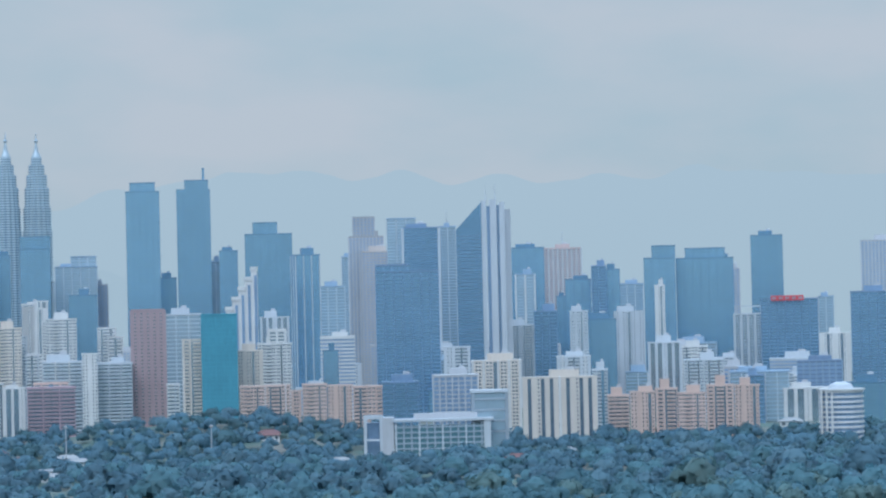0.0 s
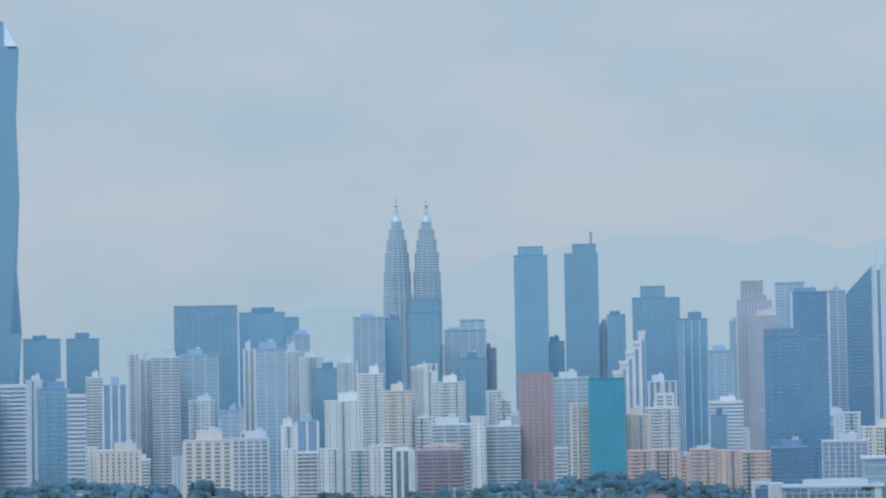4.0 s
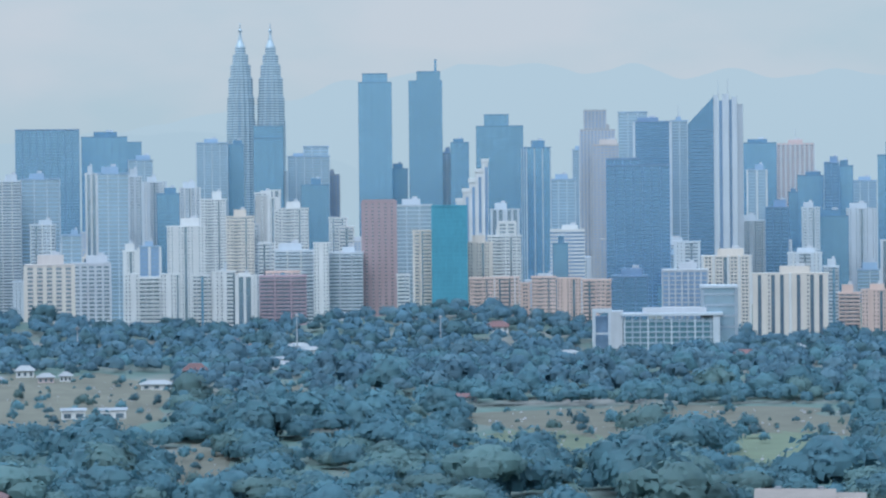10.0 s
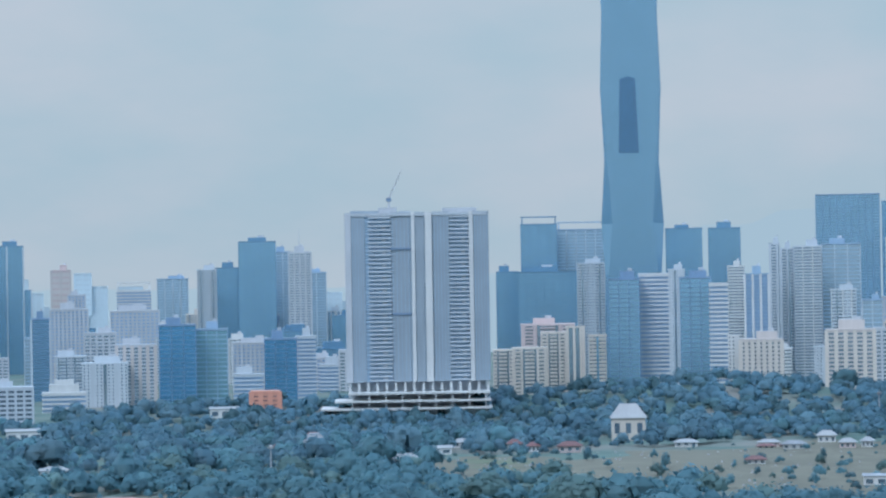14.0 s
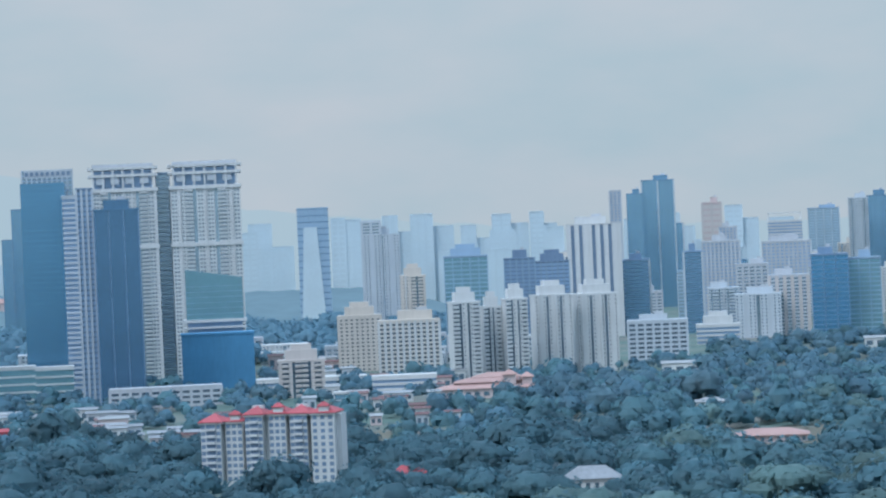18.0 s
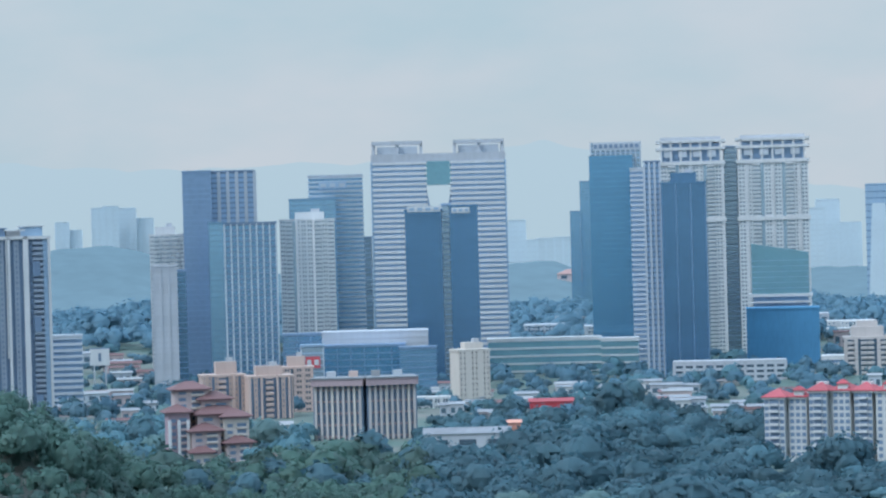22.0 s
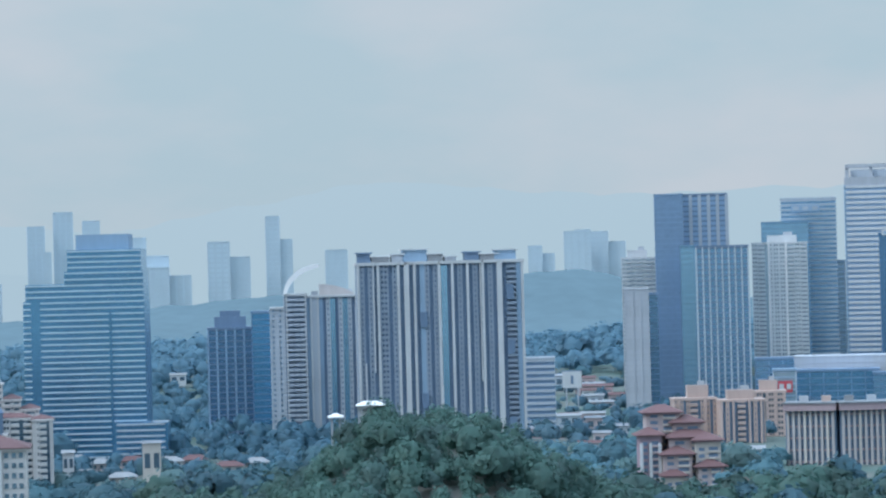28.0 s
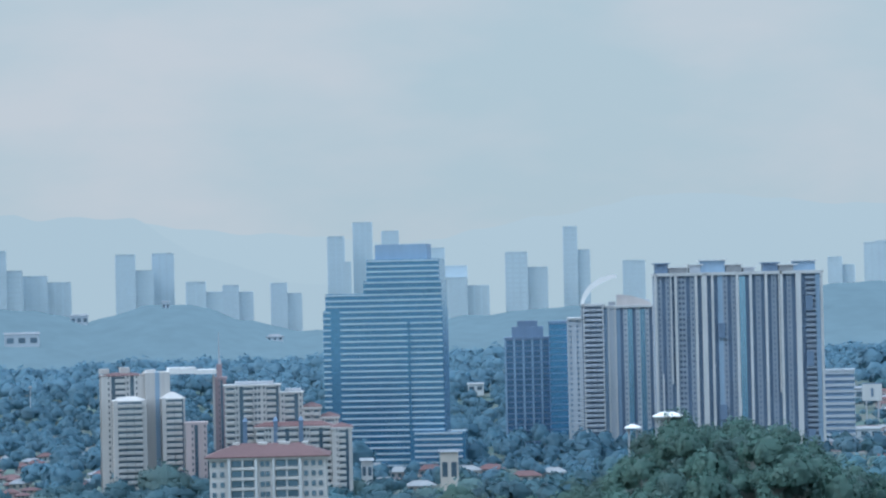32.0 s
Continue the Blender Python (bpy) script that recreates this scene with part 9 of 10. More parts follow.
house('house', 'white rendered house with a rust tiled roof among trees', -62.112, 1599, 10.7, 4.6, 'white', 'rust_tile', group='terraced houses in the valley')
house('house', 'white rendered house with a rust tiled roof among trees', -62.275, 1785, 6.1, 8.5, 'cream', 'sheet_grey', group='terraced houses in the valley')
house('house', 'white rendered house with a rust tiled roof among trees', -60.698, 1793, 5.8, 8.0, 'cream', 'sheet_grey', group='terraced houses in the valley')
house('house', 'white rendered house with a rust tiled roof among trees', -61.091, 1655, 11.3, 3.8, 'pink', 'sheet_grey', group='terraced houses in the valley')
house('house', 'white rendered house with a rust tiled roof among trees', -61.744, 1797, 10.8, 5.3, 'pink', 'sheet_grey', group='terraced houses in the valley')
house('house', 'white rendered house with a rust tiled roof among trees', -61.956, 1737, 8.4, 6.5, 'pink', 'rust_tile', group='terraced houses in the valley')
house('house', 'white rendered house with a rust tiled roof among trees', -60.699, 1555, 7.1, 7.4, 'cream', 'rust_tile', group='terraced houses in the valley')
house('house', 'white rendered house with a rust tiled roof among trees', -62.557, 1684, 11.1, 5.0, 'pink', 'rust_tile', group='terraced houses in the valley')
house('house', 'white rendered house with a rust tiled roof among trees', -62.189, 1537, 8.1, 5.2, 'pink', 'rust_tile', group='terraced houses in the valley')
house('house', 'white rendered house with a rust tiled roof among trees', -60.348, 1643, 8.7, 6.2, 'white', 'rust_tile', group='terraced houses in the valley')
house('house', 'white rendered house with a rust tiled roof among trees', -61.772, 1565, 10.7, 3.4, 'cream', 'rust_tile', group='terraced houses in the valley')
house('house', 'white rendered house with a rust tiled roof among trees', -62.352, 1835, 10.2, 4.0, 'cream', 'rust_tile', group='terraced houses in the valley')
house('house', 'small house with pale walls below the towers', -54.799, 1648, 15.2, 7.3, 'pink', 'sheet_white')
house('house', 'small house with pale walls below the towers', -54.284, 1609, 11.5, 7.2, 'pink', 'sheet_white')
house('house', 'small house with pale walls below the towers', -53.649, 1622, 14.7, 7.2, 'pink', 'rust_tile')
house('house', 'small house with pale walls below the towers', -52.929, 1606, 16.1, 7.1, 'white', 'sheet_white')
house('house', 'small house with pale walls below the towers', -52.403, 1610, 13.2, 7.2, 'pink', 'rust_tile')
house('house', 'small house with pale walls below the towers', -51.713, 1550, 15.7, 6.9, 'white', 'rust_tile')
house('house', 'small house with pale walls below the towers', -51.135, 1567, 12.7, 7.0, 'pink', 'sheet_white')
house('house', 'small house with pale walls below the towers', -54.608, 1531, 12.3, 6.8, 'white', 'sheet_white')
house('house', 'small house with pale walls below the towers', -53.867, 1503, 14.7, 6.7, 'cream', 'sheet_white')
house('house', 'small house with pale walls below the towers', -52.554, 1480, 16.6, 6.6, 'white', 'sheet_white')
house('house', 'small pale house half hidden by trees', -3.886, 2471, 15.6, 8.0, 'white', 'sheet_white')
house('house', 'small pale house half hidden by trees', 4.660, 2292, 16.8, 7.4, 'white', 'rust_tile')
house('house', 'small pale house half hidden by trees', 10.393, 2403, 13.4, 7.8, 'white', 'sheet_white')
house('house', 'small pale house half hidden by trees', 3.954, 1650, 15.6, 5.3, 'white', 'rust_tile')
house('house', 'small pale house half hidden by trees', 0.256, 1973, 14.9, 6.4, 'white', 'sheet_white')
house('house', 'small pale house half hidden by trees', 2.803, 1953, 17.8, 6.3, 'white', 'sheet_white')
house('house', 'small pale house half hidden by trees', -6.411, 1700, 11.5, 5.5, 'white', 'rust_tile')
house('house', 'small pale house half hidden by trees', -15.398, 2062, 13.4, 6.7, 'white', 'rust_tile')
house('house', 'small pale house half hidden by trees', -20.689, 1734, 15.8, 5.6, 'white', 'sheet_white')
house('house', 'small pale house half hidden by trees', -18.144, 1986, 14.1, 6.4, 'white', 'sheet_white')
house('house', 'small pale house half hidden by trees', -15.488, 1852, 12.3, 6.0, 'white', 'rust_tile')
house('house', 'small pale house half hidden by trees', -14.565, 1771, 13.7, 5.7, 'white', 'rust_tile')
house('house', 'small pale house half hidden by trees', -12.365, 1953, 13.4, 6.3, 'white', 'sheet_white')
house('house', 'small pale house half hidden by trees', -18.126, 2016, 16.2, 6.5, 'white', 'sheet_white')
house('house', 'small pale house half hidden by trees', -16.178, 1902, 9.0, 6.1, 'white', 'rust_tile')
house('house', 'small pale house half hidden by trees', -15.149, 1882, 8.9, 6.1, 'white', 'sheet_white')
house('house', 'small pale house half hidden by trees', 4.697, 2281, 14.2, 7.4, 'white', 'rust_tile')
house('house', 'small pale house half hidden by trees', 10.700, 2167, 17.3, 7.0, 'white', 'sheet_white')
house('house', 'small pale house half hidden by trees', 13.014, 2525, 22.8, 8.2, 'white', 'rust_tile')
house('house', 'small pale house half hidden by trees', 15.304, 2597, 20.7, 8.4, 'white', 'sheet_white')
house('house', 'small pale house half hidden by trees', 0.786, 2156, 20.3, 7.0, 'white', 'sheet_white')
house('house', 'small pale house half hidden by trees', 0.575, 2194, 17.4, 7.1, 'white', 'sheet_white')
house('house', 'small pale house half hidden by trees', 1.706, 1973, 9.2, 6.4, 'white', 'sheet_white')
house('house', 'small pale house half hidden by trees', 6.075, 2080, 19.8, 6.7, 'white', 'sheet_white')
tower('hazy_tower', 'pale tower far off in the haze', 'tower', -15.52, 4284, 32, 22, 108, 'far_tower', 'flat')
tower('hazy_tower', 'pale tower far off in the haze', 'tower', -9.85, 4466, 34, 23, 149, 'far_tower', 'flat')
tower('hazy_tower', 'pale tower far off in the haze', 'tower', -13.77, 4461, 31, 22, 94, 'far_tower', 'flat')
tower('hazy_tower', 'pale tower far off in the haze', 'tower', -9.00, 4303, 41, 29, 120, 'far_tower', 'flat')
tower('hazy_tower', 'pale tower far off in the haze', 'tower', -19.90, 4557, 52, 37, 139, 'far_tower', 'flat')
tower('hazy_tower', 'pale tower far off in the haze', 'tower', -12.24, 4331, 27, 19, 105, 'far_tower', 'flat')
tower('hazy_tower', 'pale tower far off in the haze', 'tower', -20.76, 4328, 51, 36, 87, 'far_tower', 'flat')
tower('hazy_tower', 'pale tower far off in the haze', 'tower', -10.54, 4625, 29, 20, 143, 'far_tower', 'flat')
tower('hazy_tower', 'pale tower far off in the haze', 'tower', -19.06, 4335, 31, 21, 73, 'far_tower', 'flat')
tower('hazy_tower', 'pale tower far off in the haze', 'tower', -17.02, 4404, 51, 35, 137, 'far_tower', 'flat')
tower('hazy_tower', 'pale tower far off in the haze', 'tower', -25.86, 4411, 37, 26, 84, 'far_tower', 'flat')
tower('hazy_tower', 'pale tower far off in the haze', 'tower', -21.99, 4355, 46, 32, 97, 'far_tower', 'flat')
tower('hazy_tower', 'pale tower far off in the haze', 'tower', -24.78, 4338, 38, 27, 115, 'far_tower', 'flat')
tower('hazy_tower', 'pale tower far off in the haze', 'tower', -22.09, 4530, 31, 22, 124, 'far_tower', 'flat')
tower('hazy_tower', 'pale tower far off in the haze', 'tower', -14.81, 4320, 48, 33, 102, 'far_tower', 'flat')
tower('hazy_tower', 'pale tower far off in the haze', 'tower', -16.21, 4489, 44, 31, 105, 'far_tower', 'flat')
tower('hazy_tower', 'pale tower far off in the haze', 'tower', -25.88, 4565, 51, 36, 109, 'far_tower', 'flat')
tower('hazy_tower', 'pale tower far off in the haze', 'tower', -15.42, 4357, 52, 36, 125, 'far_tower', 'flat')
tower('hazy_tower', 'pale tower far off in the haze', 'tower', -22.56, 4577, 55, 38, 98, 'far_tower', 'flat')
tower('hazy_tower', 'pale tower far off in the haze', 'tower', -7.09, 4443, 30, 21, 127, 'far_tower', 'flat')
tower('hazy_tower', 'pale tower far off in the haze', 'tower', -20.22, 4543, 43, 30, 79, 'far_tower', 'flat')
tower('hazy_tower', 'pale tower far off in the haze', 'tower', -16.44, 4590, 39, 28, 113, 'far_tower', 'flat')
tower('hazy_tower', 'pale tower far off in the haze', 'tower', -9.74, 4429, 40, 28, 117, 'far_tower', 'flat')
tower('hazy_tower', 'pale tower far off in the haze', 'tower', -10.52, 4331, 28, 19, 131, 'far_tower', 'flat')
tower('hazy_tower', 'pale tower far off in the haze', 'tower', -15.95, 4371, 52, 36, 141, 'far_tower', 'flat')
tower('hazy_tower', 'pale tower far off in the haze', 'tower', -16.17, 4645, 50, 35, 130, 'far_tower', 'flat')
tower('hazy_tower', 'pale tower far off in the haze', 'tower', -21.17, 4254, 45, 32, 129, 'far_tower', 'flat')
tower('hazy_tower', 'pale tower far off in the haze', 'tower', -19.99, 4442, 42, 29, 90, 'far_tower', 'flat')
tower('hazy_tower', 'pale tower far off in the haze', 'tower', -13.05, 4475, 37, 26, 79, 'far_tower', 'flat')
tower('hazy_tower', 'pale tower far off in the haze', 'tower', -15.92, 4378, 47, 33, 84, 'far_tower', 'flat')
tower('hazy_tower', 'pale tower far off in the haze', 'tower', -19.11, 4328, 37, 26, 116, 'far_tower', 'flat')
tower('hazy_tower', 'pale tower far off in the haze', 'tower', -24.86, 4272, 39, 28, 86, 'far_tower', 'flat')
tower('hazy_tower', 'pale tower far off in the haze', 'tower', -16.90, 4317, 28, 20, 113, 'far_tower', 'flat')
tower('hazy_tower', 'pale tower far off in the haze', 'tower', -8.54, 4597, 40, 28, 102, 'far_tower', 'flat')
shed('hall', 'long white building on the wooded ridge', -61.894, 3930, 48.4, 16.5, 'pale', 'sheet_grey', z=35.7)
house('house', 'white domed house on the wooded ridge', -56.775, 4010, 23.9, 10.1, 'pale', 'sheet_grey', z=32.7)
shed('hall', 'white roofs on the far ridge', -60.736, 4130, 26.2, 12.9, 'pale', 'sheet_grey', z=61.7)
shed('hall', 'white roofs on the far ridge', -58.978, 4130, 11.2, 12.1, 'pale', 'sheet_grey', z=79.8)
shed('hall', 'small white shed among trees', -52.691, 2440, 13.8, 6.9, 'white', 'sheet_white', z=14.5)
house('house', 'large house with red roofs on the wooded ridge', -34.85, 4010, 58.0, 17.0, 'pink', 'terracotta', z=31.4)
shed('hall', 'small white block beside the tower', -54.952, 1500, 6.0, 10.6, 'white', 'sheet_white', z=5.4)
shed('annex_block', 'small cream block beside the banded tower', -53.266, 1450, 9.4, 17.0, 'cream', 'sheet_grey', z=5.6)
light_mast(0.549, 2150, 30.4)
light_mast(3.490, 2165, 25.8)
light_mast(-3.914, 2143, 20.3)
light_mast(-3.910, 2143, 20.4)
light_mast(-61.749, 2230, 29.3)
light_mast(-16.305, 1678, 15.3)
sign_panel('roof_sign', 'long red lettered board on a roof edge', 15.294, 3396, 39.2, 6.1, 116.5, 'red_paint', 'maroon', 5)
sign_panel('roof_sign', 'pale crown board with dark unreadable letters', -33.998, 2204, 36.5, 6.2, 168.7, 'pale', 'slate', 9)
sign_panel('wall_sign', 'grey wall board with unreadable letters', -39.816, 2354, 23.6, 5.7, 146.9, 'bluegrey', 'pale', 3)
sign_panel('wall_sign', 'pale lettered strip on a dark tower', -37.961, 2076, 24.3, 4.2, 123.4, 'white', 'bluegrey', 4)
sign_panel('wall_sign', 'pale lettered strip on a dark tower', -37.210, 2082, 13.4, 4.2, 121.9, 'white', 'bluegrey', 3)
sign_panel('wall_sign', 'red square board on a grey portal', -40.317, 1924, 10.0, 7.8, 17.2, 'red_paint', 'white', 2)
hill_pavilion(-48.8, 1060)
billboard(-44.646, 2050, 14.0, 29.9)
field(-4.50, 2.58, 1360, 1948, 1)
field(8.0, 4.0, 1330, 1590, 2)
field(5.6, 1.5, 1215, 1400, 3, "grass")
field(10.6, 1.5, 1190, 1420, 4, "grass")
field(-1.5, 0.6, 1150, 1343, 5)
field(-11.74, 0.86, 1648, 1818, 6, "grass")
field(-6.15, 4.04, 1481, 1895, 7)
field(-19.09, 1.27, 1284, 1535, 8)
field(-27.49, 0.43, 1461, 1644, 9)
field(-11.62, 1.45, 1583, 1828, 10)
field(-12.2, 0.9, 1200, 1400, 11, "grass")
field(0.46, 0.29, 1641, 1803, 12)


# ---- trees ----
def leaf_cloud(rng, n, rx, rz, size, lobes=6, sides=6, solid=0.85):
    """The quads of one crown: uneven leafy lobes under a thick coat of small leaf clumps."""
    heads = [(0.0, 0.0, 0.16 * rz, 0.66)]
    for i in range(lobes - 1):
        a, r = 2 * math.pi * (i + rng.uniform(-0.35, 0.35)) / (lobes - 1), rng.uniform(0.38, 0.66) * rx
        heads.append((r * math.cos(a), r * math.sin(a), rng.uniform(-0.35, 0.22) * rz, rng.uniform(0.3, 0.54)))
    vs = []
    for hx, hy, hz, k in heads:
        turn, grid = rng.uniform(0, 6.28), []
        for lat in (-40, 15, 65):
            u, s = math.sin(radians(lat)), math.cos(radians(lat))
            grid.append([Vector((hx, hy, hz)) + Vector((rx * s * math.cos(turn + 2 * math.pi * i / sides), rx * s * math.sin(turn + 2 * math.pi * i / sides), rz * u)) * k * rng.uniform(solid - 0.09, solid + 0.09)
                         for i in range(sides)])
        for j in range(2):
            for i in range(sides):
                vs += [grid[j][i], grid[j][(i + 1) % sides], grid[j + 1][(i + 1) % sides], grid[j + 1][i]]
        vs += grid[2][:4]
    weights = [k * k for _, _, _, k in heads]
    for hx, hy, hz, k in rng.choices(heads, weights, k=n):
        a, u = rng.uniform(0, 2 * math.pi), rng.uniform(-0.5, 1.0)
        s = math.sqrt(max(0.0, 1 - u * u))
        out = Vector((s * math.cos(a), s * math.sin(a), u))
        far = k * rng.uniform(0.78, 1.16)
        c = Vector((hx + far * rx * out.x, hy + far * rx * out.y, hz + far * rz * out.z))
        nrm = (out + Vector((rng.uniform(-0.45, 0.45), rng.uniform(-0.45, 0.45), rng.uniform(-0.1, 0.6)))).normalized()
        t = nrm.orthogonal().normalized()
        t.rotate(Matrix.Rotation(rng.uniform(0, 6.28), 3, nrm))
        q = nrm.cross(t)
        s = size * rng.uniform(0.5, 1.4)
        vs += [c - t * s, c + q * s * 0.7 - nrm * s * 0.3, c + t * s, c - q * s * 0.7 - nrm * s * 0.3]
    co = np.array([tuple(v) for v in vs], dtype=np.float32)
    quads = co.reshape(-1, 4, 3)
    face = np.cross(quads[:, 2] - quads[:, 0], quads[:, 3] - quads[:, 1])
    out = quads.mean(axis=1) + np.array((0, 0, rz * 0.35), dtype=np.float32)
    back = (face * out).sum(axis=1) < 0
    quads[back] = quads[back][:, ::-1]
    return quads.reshape(-1, 3)


def cloud_mesh(name, co, material, swell):
    """A mesh of loose leaf clumps, rounded in its shading by the crowns' outward directions."""
    me = bpy.data.meshes.new(name)
    n = len(co)
    me.vertices.add(n)
    me.vertices.foreach_set("co", co.astype(np.float32).ravel())
    me.loops.add(n)
    me.loops.foreach_set("vertex_index", np.arange(n, dtype=np.int32))
    me.polygons.add(n // 4)
    me.polygons.foreach_set("loop_start", np.arange(0, n, 4, dtype=np.int32))
    me.polygons.foreach_set("use_smooth", np.ones(n // 4, dtype=bool))
    me.update(calc_edges=True)
    flat = np.empty(n // 4 * 3, dtype=np.float32)
    me.polygons.foreach_get("normal", flat)
    swell = swell / (np.linalg.norm(swell, axis=1)[:, None] + 1e-6)
    swell = swell + 0.5 * np.repeat(flat.reshape(-1, 3), 4, axis=0)
    swell /= np.linalg.norm(swell, axis=1)[:, None] + 1e-6
    me.normals_split_custom_set_from_vertices(swell.astype(np.float32))
    me.materials.append(M[material])
    return me


def woods(name, label, spots, protos, material, seed):
    """Woodland too thick to count: one mesh of many crowns set on the ground."""
    rng = random.Random(seed)
    chunks, swells = [], []
    for b, d, k in spots:
        p = protos[rng.randrange(len(protos))]
        a = rng.uniform(0, 6.28)
        c, s = math.cos(a) * k, math.sin(a) * k
        rot = np.array(((c, -s, 0), (s, c, 0), (0, 0, k * rng.uniform(0.85, 1.2))), dtype=np.float32)
        x, y = d * math.sin(radians(b)), d * math.cos(radians(b))
        swells.append((p + np.array((0, 0, 2.2), dtype=np.float32)) @ rot.T)
        chunks.append(p @ rot.T + np.array((x, y, ground_z(b, d) + 0.6 * k * 9), dtype=np.float32))
    me = cloud_mesh(name, np.concatenate(chunks), material, np.concatenate(swells))
    return tagged(new(name, me), label, "trees", kind="stuff")


CLEARINGS = []


def clearing(*row):
    CLEARINGS.append(row)


# bearing, half width in degrees, from, to
clearing(-4.5, 2.58, 1360, 1948)
clearing(8.0, 4.0, 1330, 1590)
clearing(5.6, 1.5, 1215, 1400)
clearing(10.6, 1.5, 1190, 1420)
clearing(-1.5, 0.6, 1100, 1343)
clearing(-11.74, 0.86, 1648, 1818)
clearing(-6.15, 4.04, 1481, 1895)
clearing(-19.09, 1.27, 1284, 1535)
clearing(-27.49, 0.43, 1461, 1644)
clearing(-11.62, 1.45, 1583, 1828)
clearing(-12.2, 0.9, 1150, 1400)
clearing(0.46, 0.29, 1641, 1803)
clearing(-4.01, 0.29, 1464, 1523)
clearing(-3.21, 0.31, 1458, 1517)
clearing(-1.53, 0.29, 1806, 1865)
clearing(-4.97, 0.23, 1863, 1922)
clearing(-4.56, 0.21, 1805, 1864)
clearing(-4.16, 0.17, 1813, 1872)
clearing(-6.14, 0.26, 1825, 1884)
clearing(-5.64, 0.28, 1801, 1860)
clearing(-2.32, 0.37, 1728, 1787)
clearing(-1.96, 0.31, 2694, 2753)
clearing(-0.33, 0.22, 1965, 2024)
clearing(0.2, 0.26, 1961, 2020)
clearing(-0.82, 0.24, 2212, 2271)
clearing(-0.38, 0.22, 2160, 2219)
clearing(1.82, 0.22, 1844, 1903)
clearing(5.57, 0.21, 1997, 2056)
clearing(5.88, 0.18, 2001, 2060)
clearing(6.25, 0.21, 1939, 1998)
clearing(9.71, 0.28, 2000, 2059)
clearing(8.6, 0.25, 2247, 2306)
clearing(-8.99, 0.4, 1936, 1995)
clearing(-14.46, 0.42, 1730, 1789)
clearing(-12.95, 0.39, 1815, 1874)
clearing(-11.32, 0.19, 1848, 1907)
clearing(-10.93, 0.17, 1823, 1882)
clearing(-10.19, 0.28, 1808, 1867)
clearing(-7.82, 0.28, 1846, 1905)
clearing(-6.2, 0.23, 1812, 1871)
clearing(-5.73, 0.23, 1806, 1865)
clearing(-13.55, 0.31, 1667, 1726)
clearing(10.36, 0.17, 968, 1027)
clearing(10.68, 0.15, 982, 1041)
clearing(11.02, 0.15, 981, 1040)
clearing(-26.9, 0.37, 1202, 1261)
clearing(-23.17, 0.6, 1116, 1175)
clearing(-24.02, 0.19, 1236, 1295)
clearing(-20.72, 0.31, 1665, 1724)
clearing(-14.45, 0.42, 1700, 1759)
clearing(-15.41, 0.25, 1819, 1878)
clearing(-21.28, 0.41, 2052, 2111)
clearing(-19.51, 0.8, 1360, 1419)
clearing(-16.91, 0.51, 1356, 1415)
clearing(-17.22, 0.37, 2251, 2310)
clearing(-35.55, 0.53, 1573, 1632)
clearing(-37.19, 0.93, 1338, 1397)
clearing(-36.23, 0.18, 1348, 1407)
clearing(-41.19, 0.34, 1230, 1289)
clearing(-41.26, 0.54, 1467, 1526)
clearing(-28.94, 0.23, 1946, 2005)
clearing(-29.92, 0.21, 1760, 1819)
clearing(-26.35, 0.28, 1924, 1983)
clearing(-28.19, 0.31, 2452, 2511)
clearing(-26.67, 0.21, 1690, 1749)
clearing(-26.53, 0.3, 1970, 2029)
clearing(-29.54, 0.2, 2366, 2425)
clearing(-26.23, 0.32, 1966, 2025)
clearing(-28.85, 0.33, 2126, 2185)
clearing(-26.99, 0.32, 2231, 2290)
clearing(-27.06, 0.35, 1826, 1885)
clearing(-27.89, 0.25, 1844, 1903)
clearing(-26.1, 0.24, 2355, 2414)
clearing(-27.39, 0.23, 1747, 1806)
clearing(-28.99, 0.17, 2463, 2522)
clearing(-25.83, 0.21, 2065, 2124)
clearing(-28.31, 0.32, 2311, 2370)
clearing(-26.33, 0.18, 1774, 1833)
clearing(-27.16, 0.34, 1771, 1830)
clearing(-28.58, 0.31, 2114, 2173)
clearing(-28.4, 0.19, 1895, 1954)
clearing(-28.43, 0.28, 1673, 1732)
clearing(-27.54, 0.17, 1632, 1691)
clearing(-27.43, 0.23, 2092, 2151)
clearing(-28.89, 0.18, 1767, 1826)
clearing(-27.85, 0.21, 1832, 1891)
clearing(-26.97, 0.22, 2297, 2356)
clearing(-26.59, 0.18, 1608, 1667)
clearing(-28.07, 0.19, 2208, 2267)
clearing(-26.58, 0.2, 1679, 1738)
clearing(-28.48, 0.22, 2327, 2386)
clearing(-28.46, 0.24, 2039, 2098)
clearing(-29.01, 0.32, 2004, 2063)
clearing(-25.96, 0.21, 1614, 1673)
clearing(-28.54, 0.18, 2223, 2282)
clearing(-26.39, 0.33, 2338, 2397)
clearing(-37.6, 0.35, 1852, 1911)
clearing(-31.59, 0.26, 1624, 1683)
clearing(-43.53, 0.38, 2129, 2188)
clearing(-33.46, 0.32, 1799, 1858)
clearing(-34.39, 0.19, 1811, 1870)
clearing(-35.37, 0.29, 1685, 1744)
clearing(-36.51, 0.26, 1681, 1740)
clearing(-45.1, 0.34, 2297, 2356)
clearing(-46.65, 0.18, 1611, 1670)
clearing(-46.1, 0.27, 1915, 1974)
clearing(-45.17, 0.39, 1705, 1764)
clearing(-37.86, 0.31, 1829, 1888)
clearing(-46.6, 0.19, 2240, 2299)
clearing(-33.11, 0.37, 1763, 1822)
clearing(-46.66, 0.29, 1682, 1741)
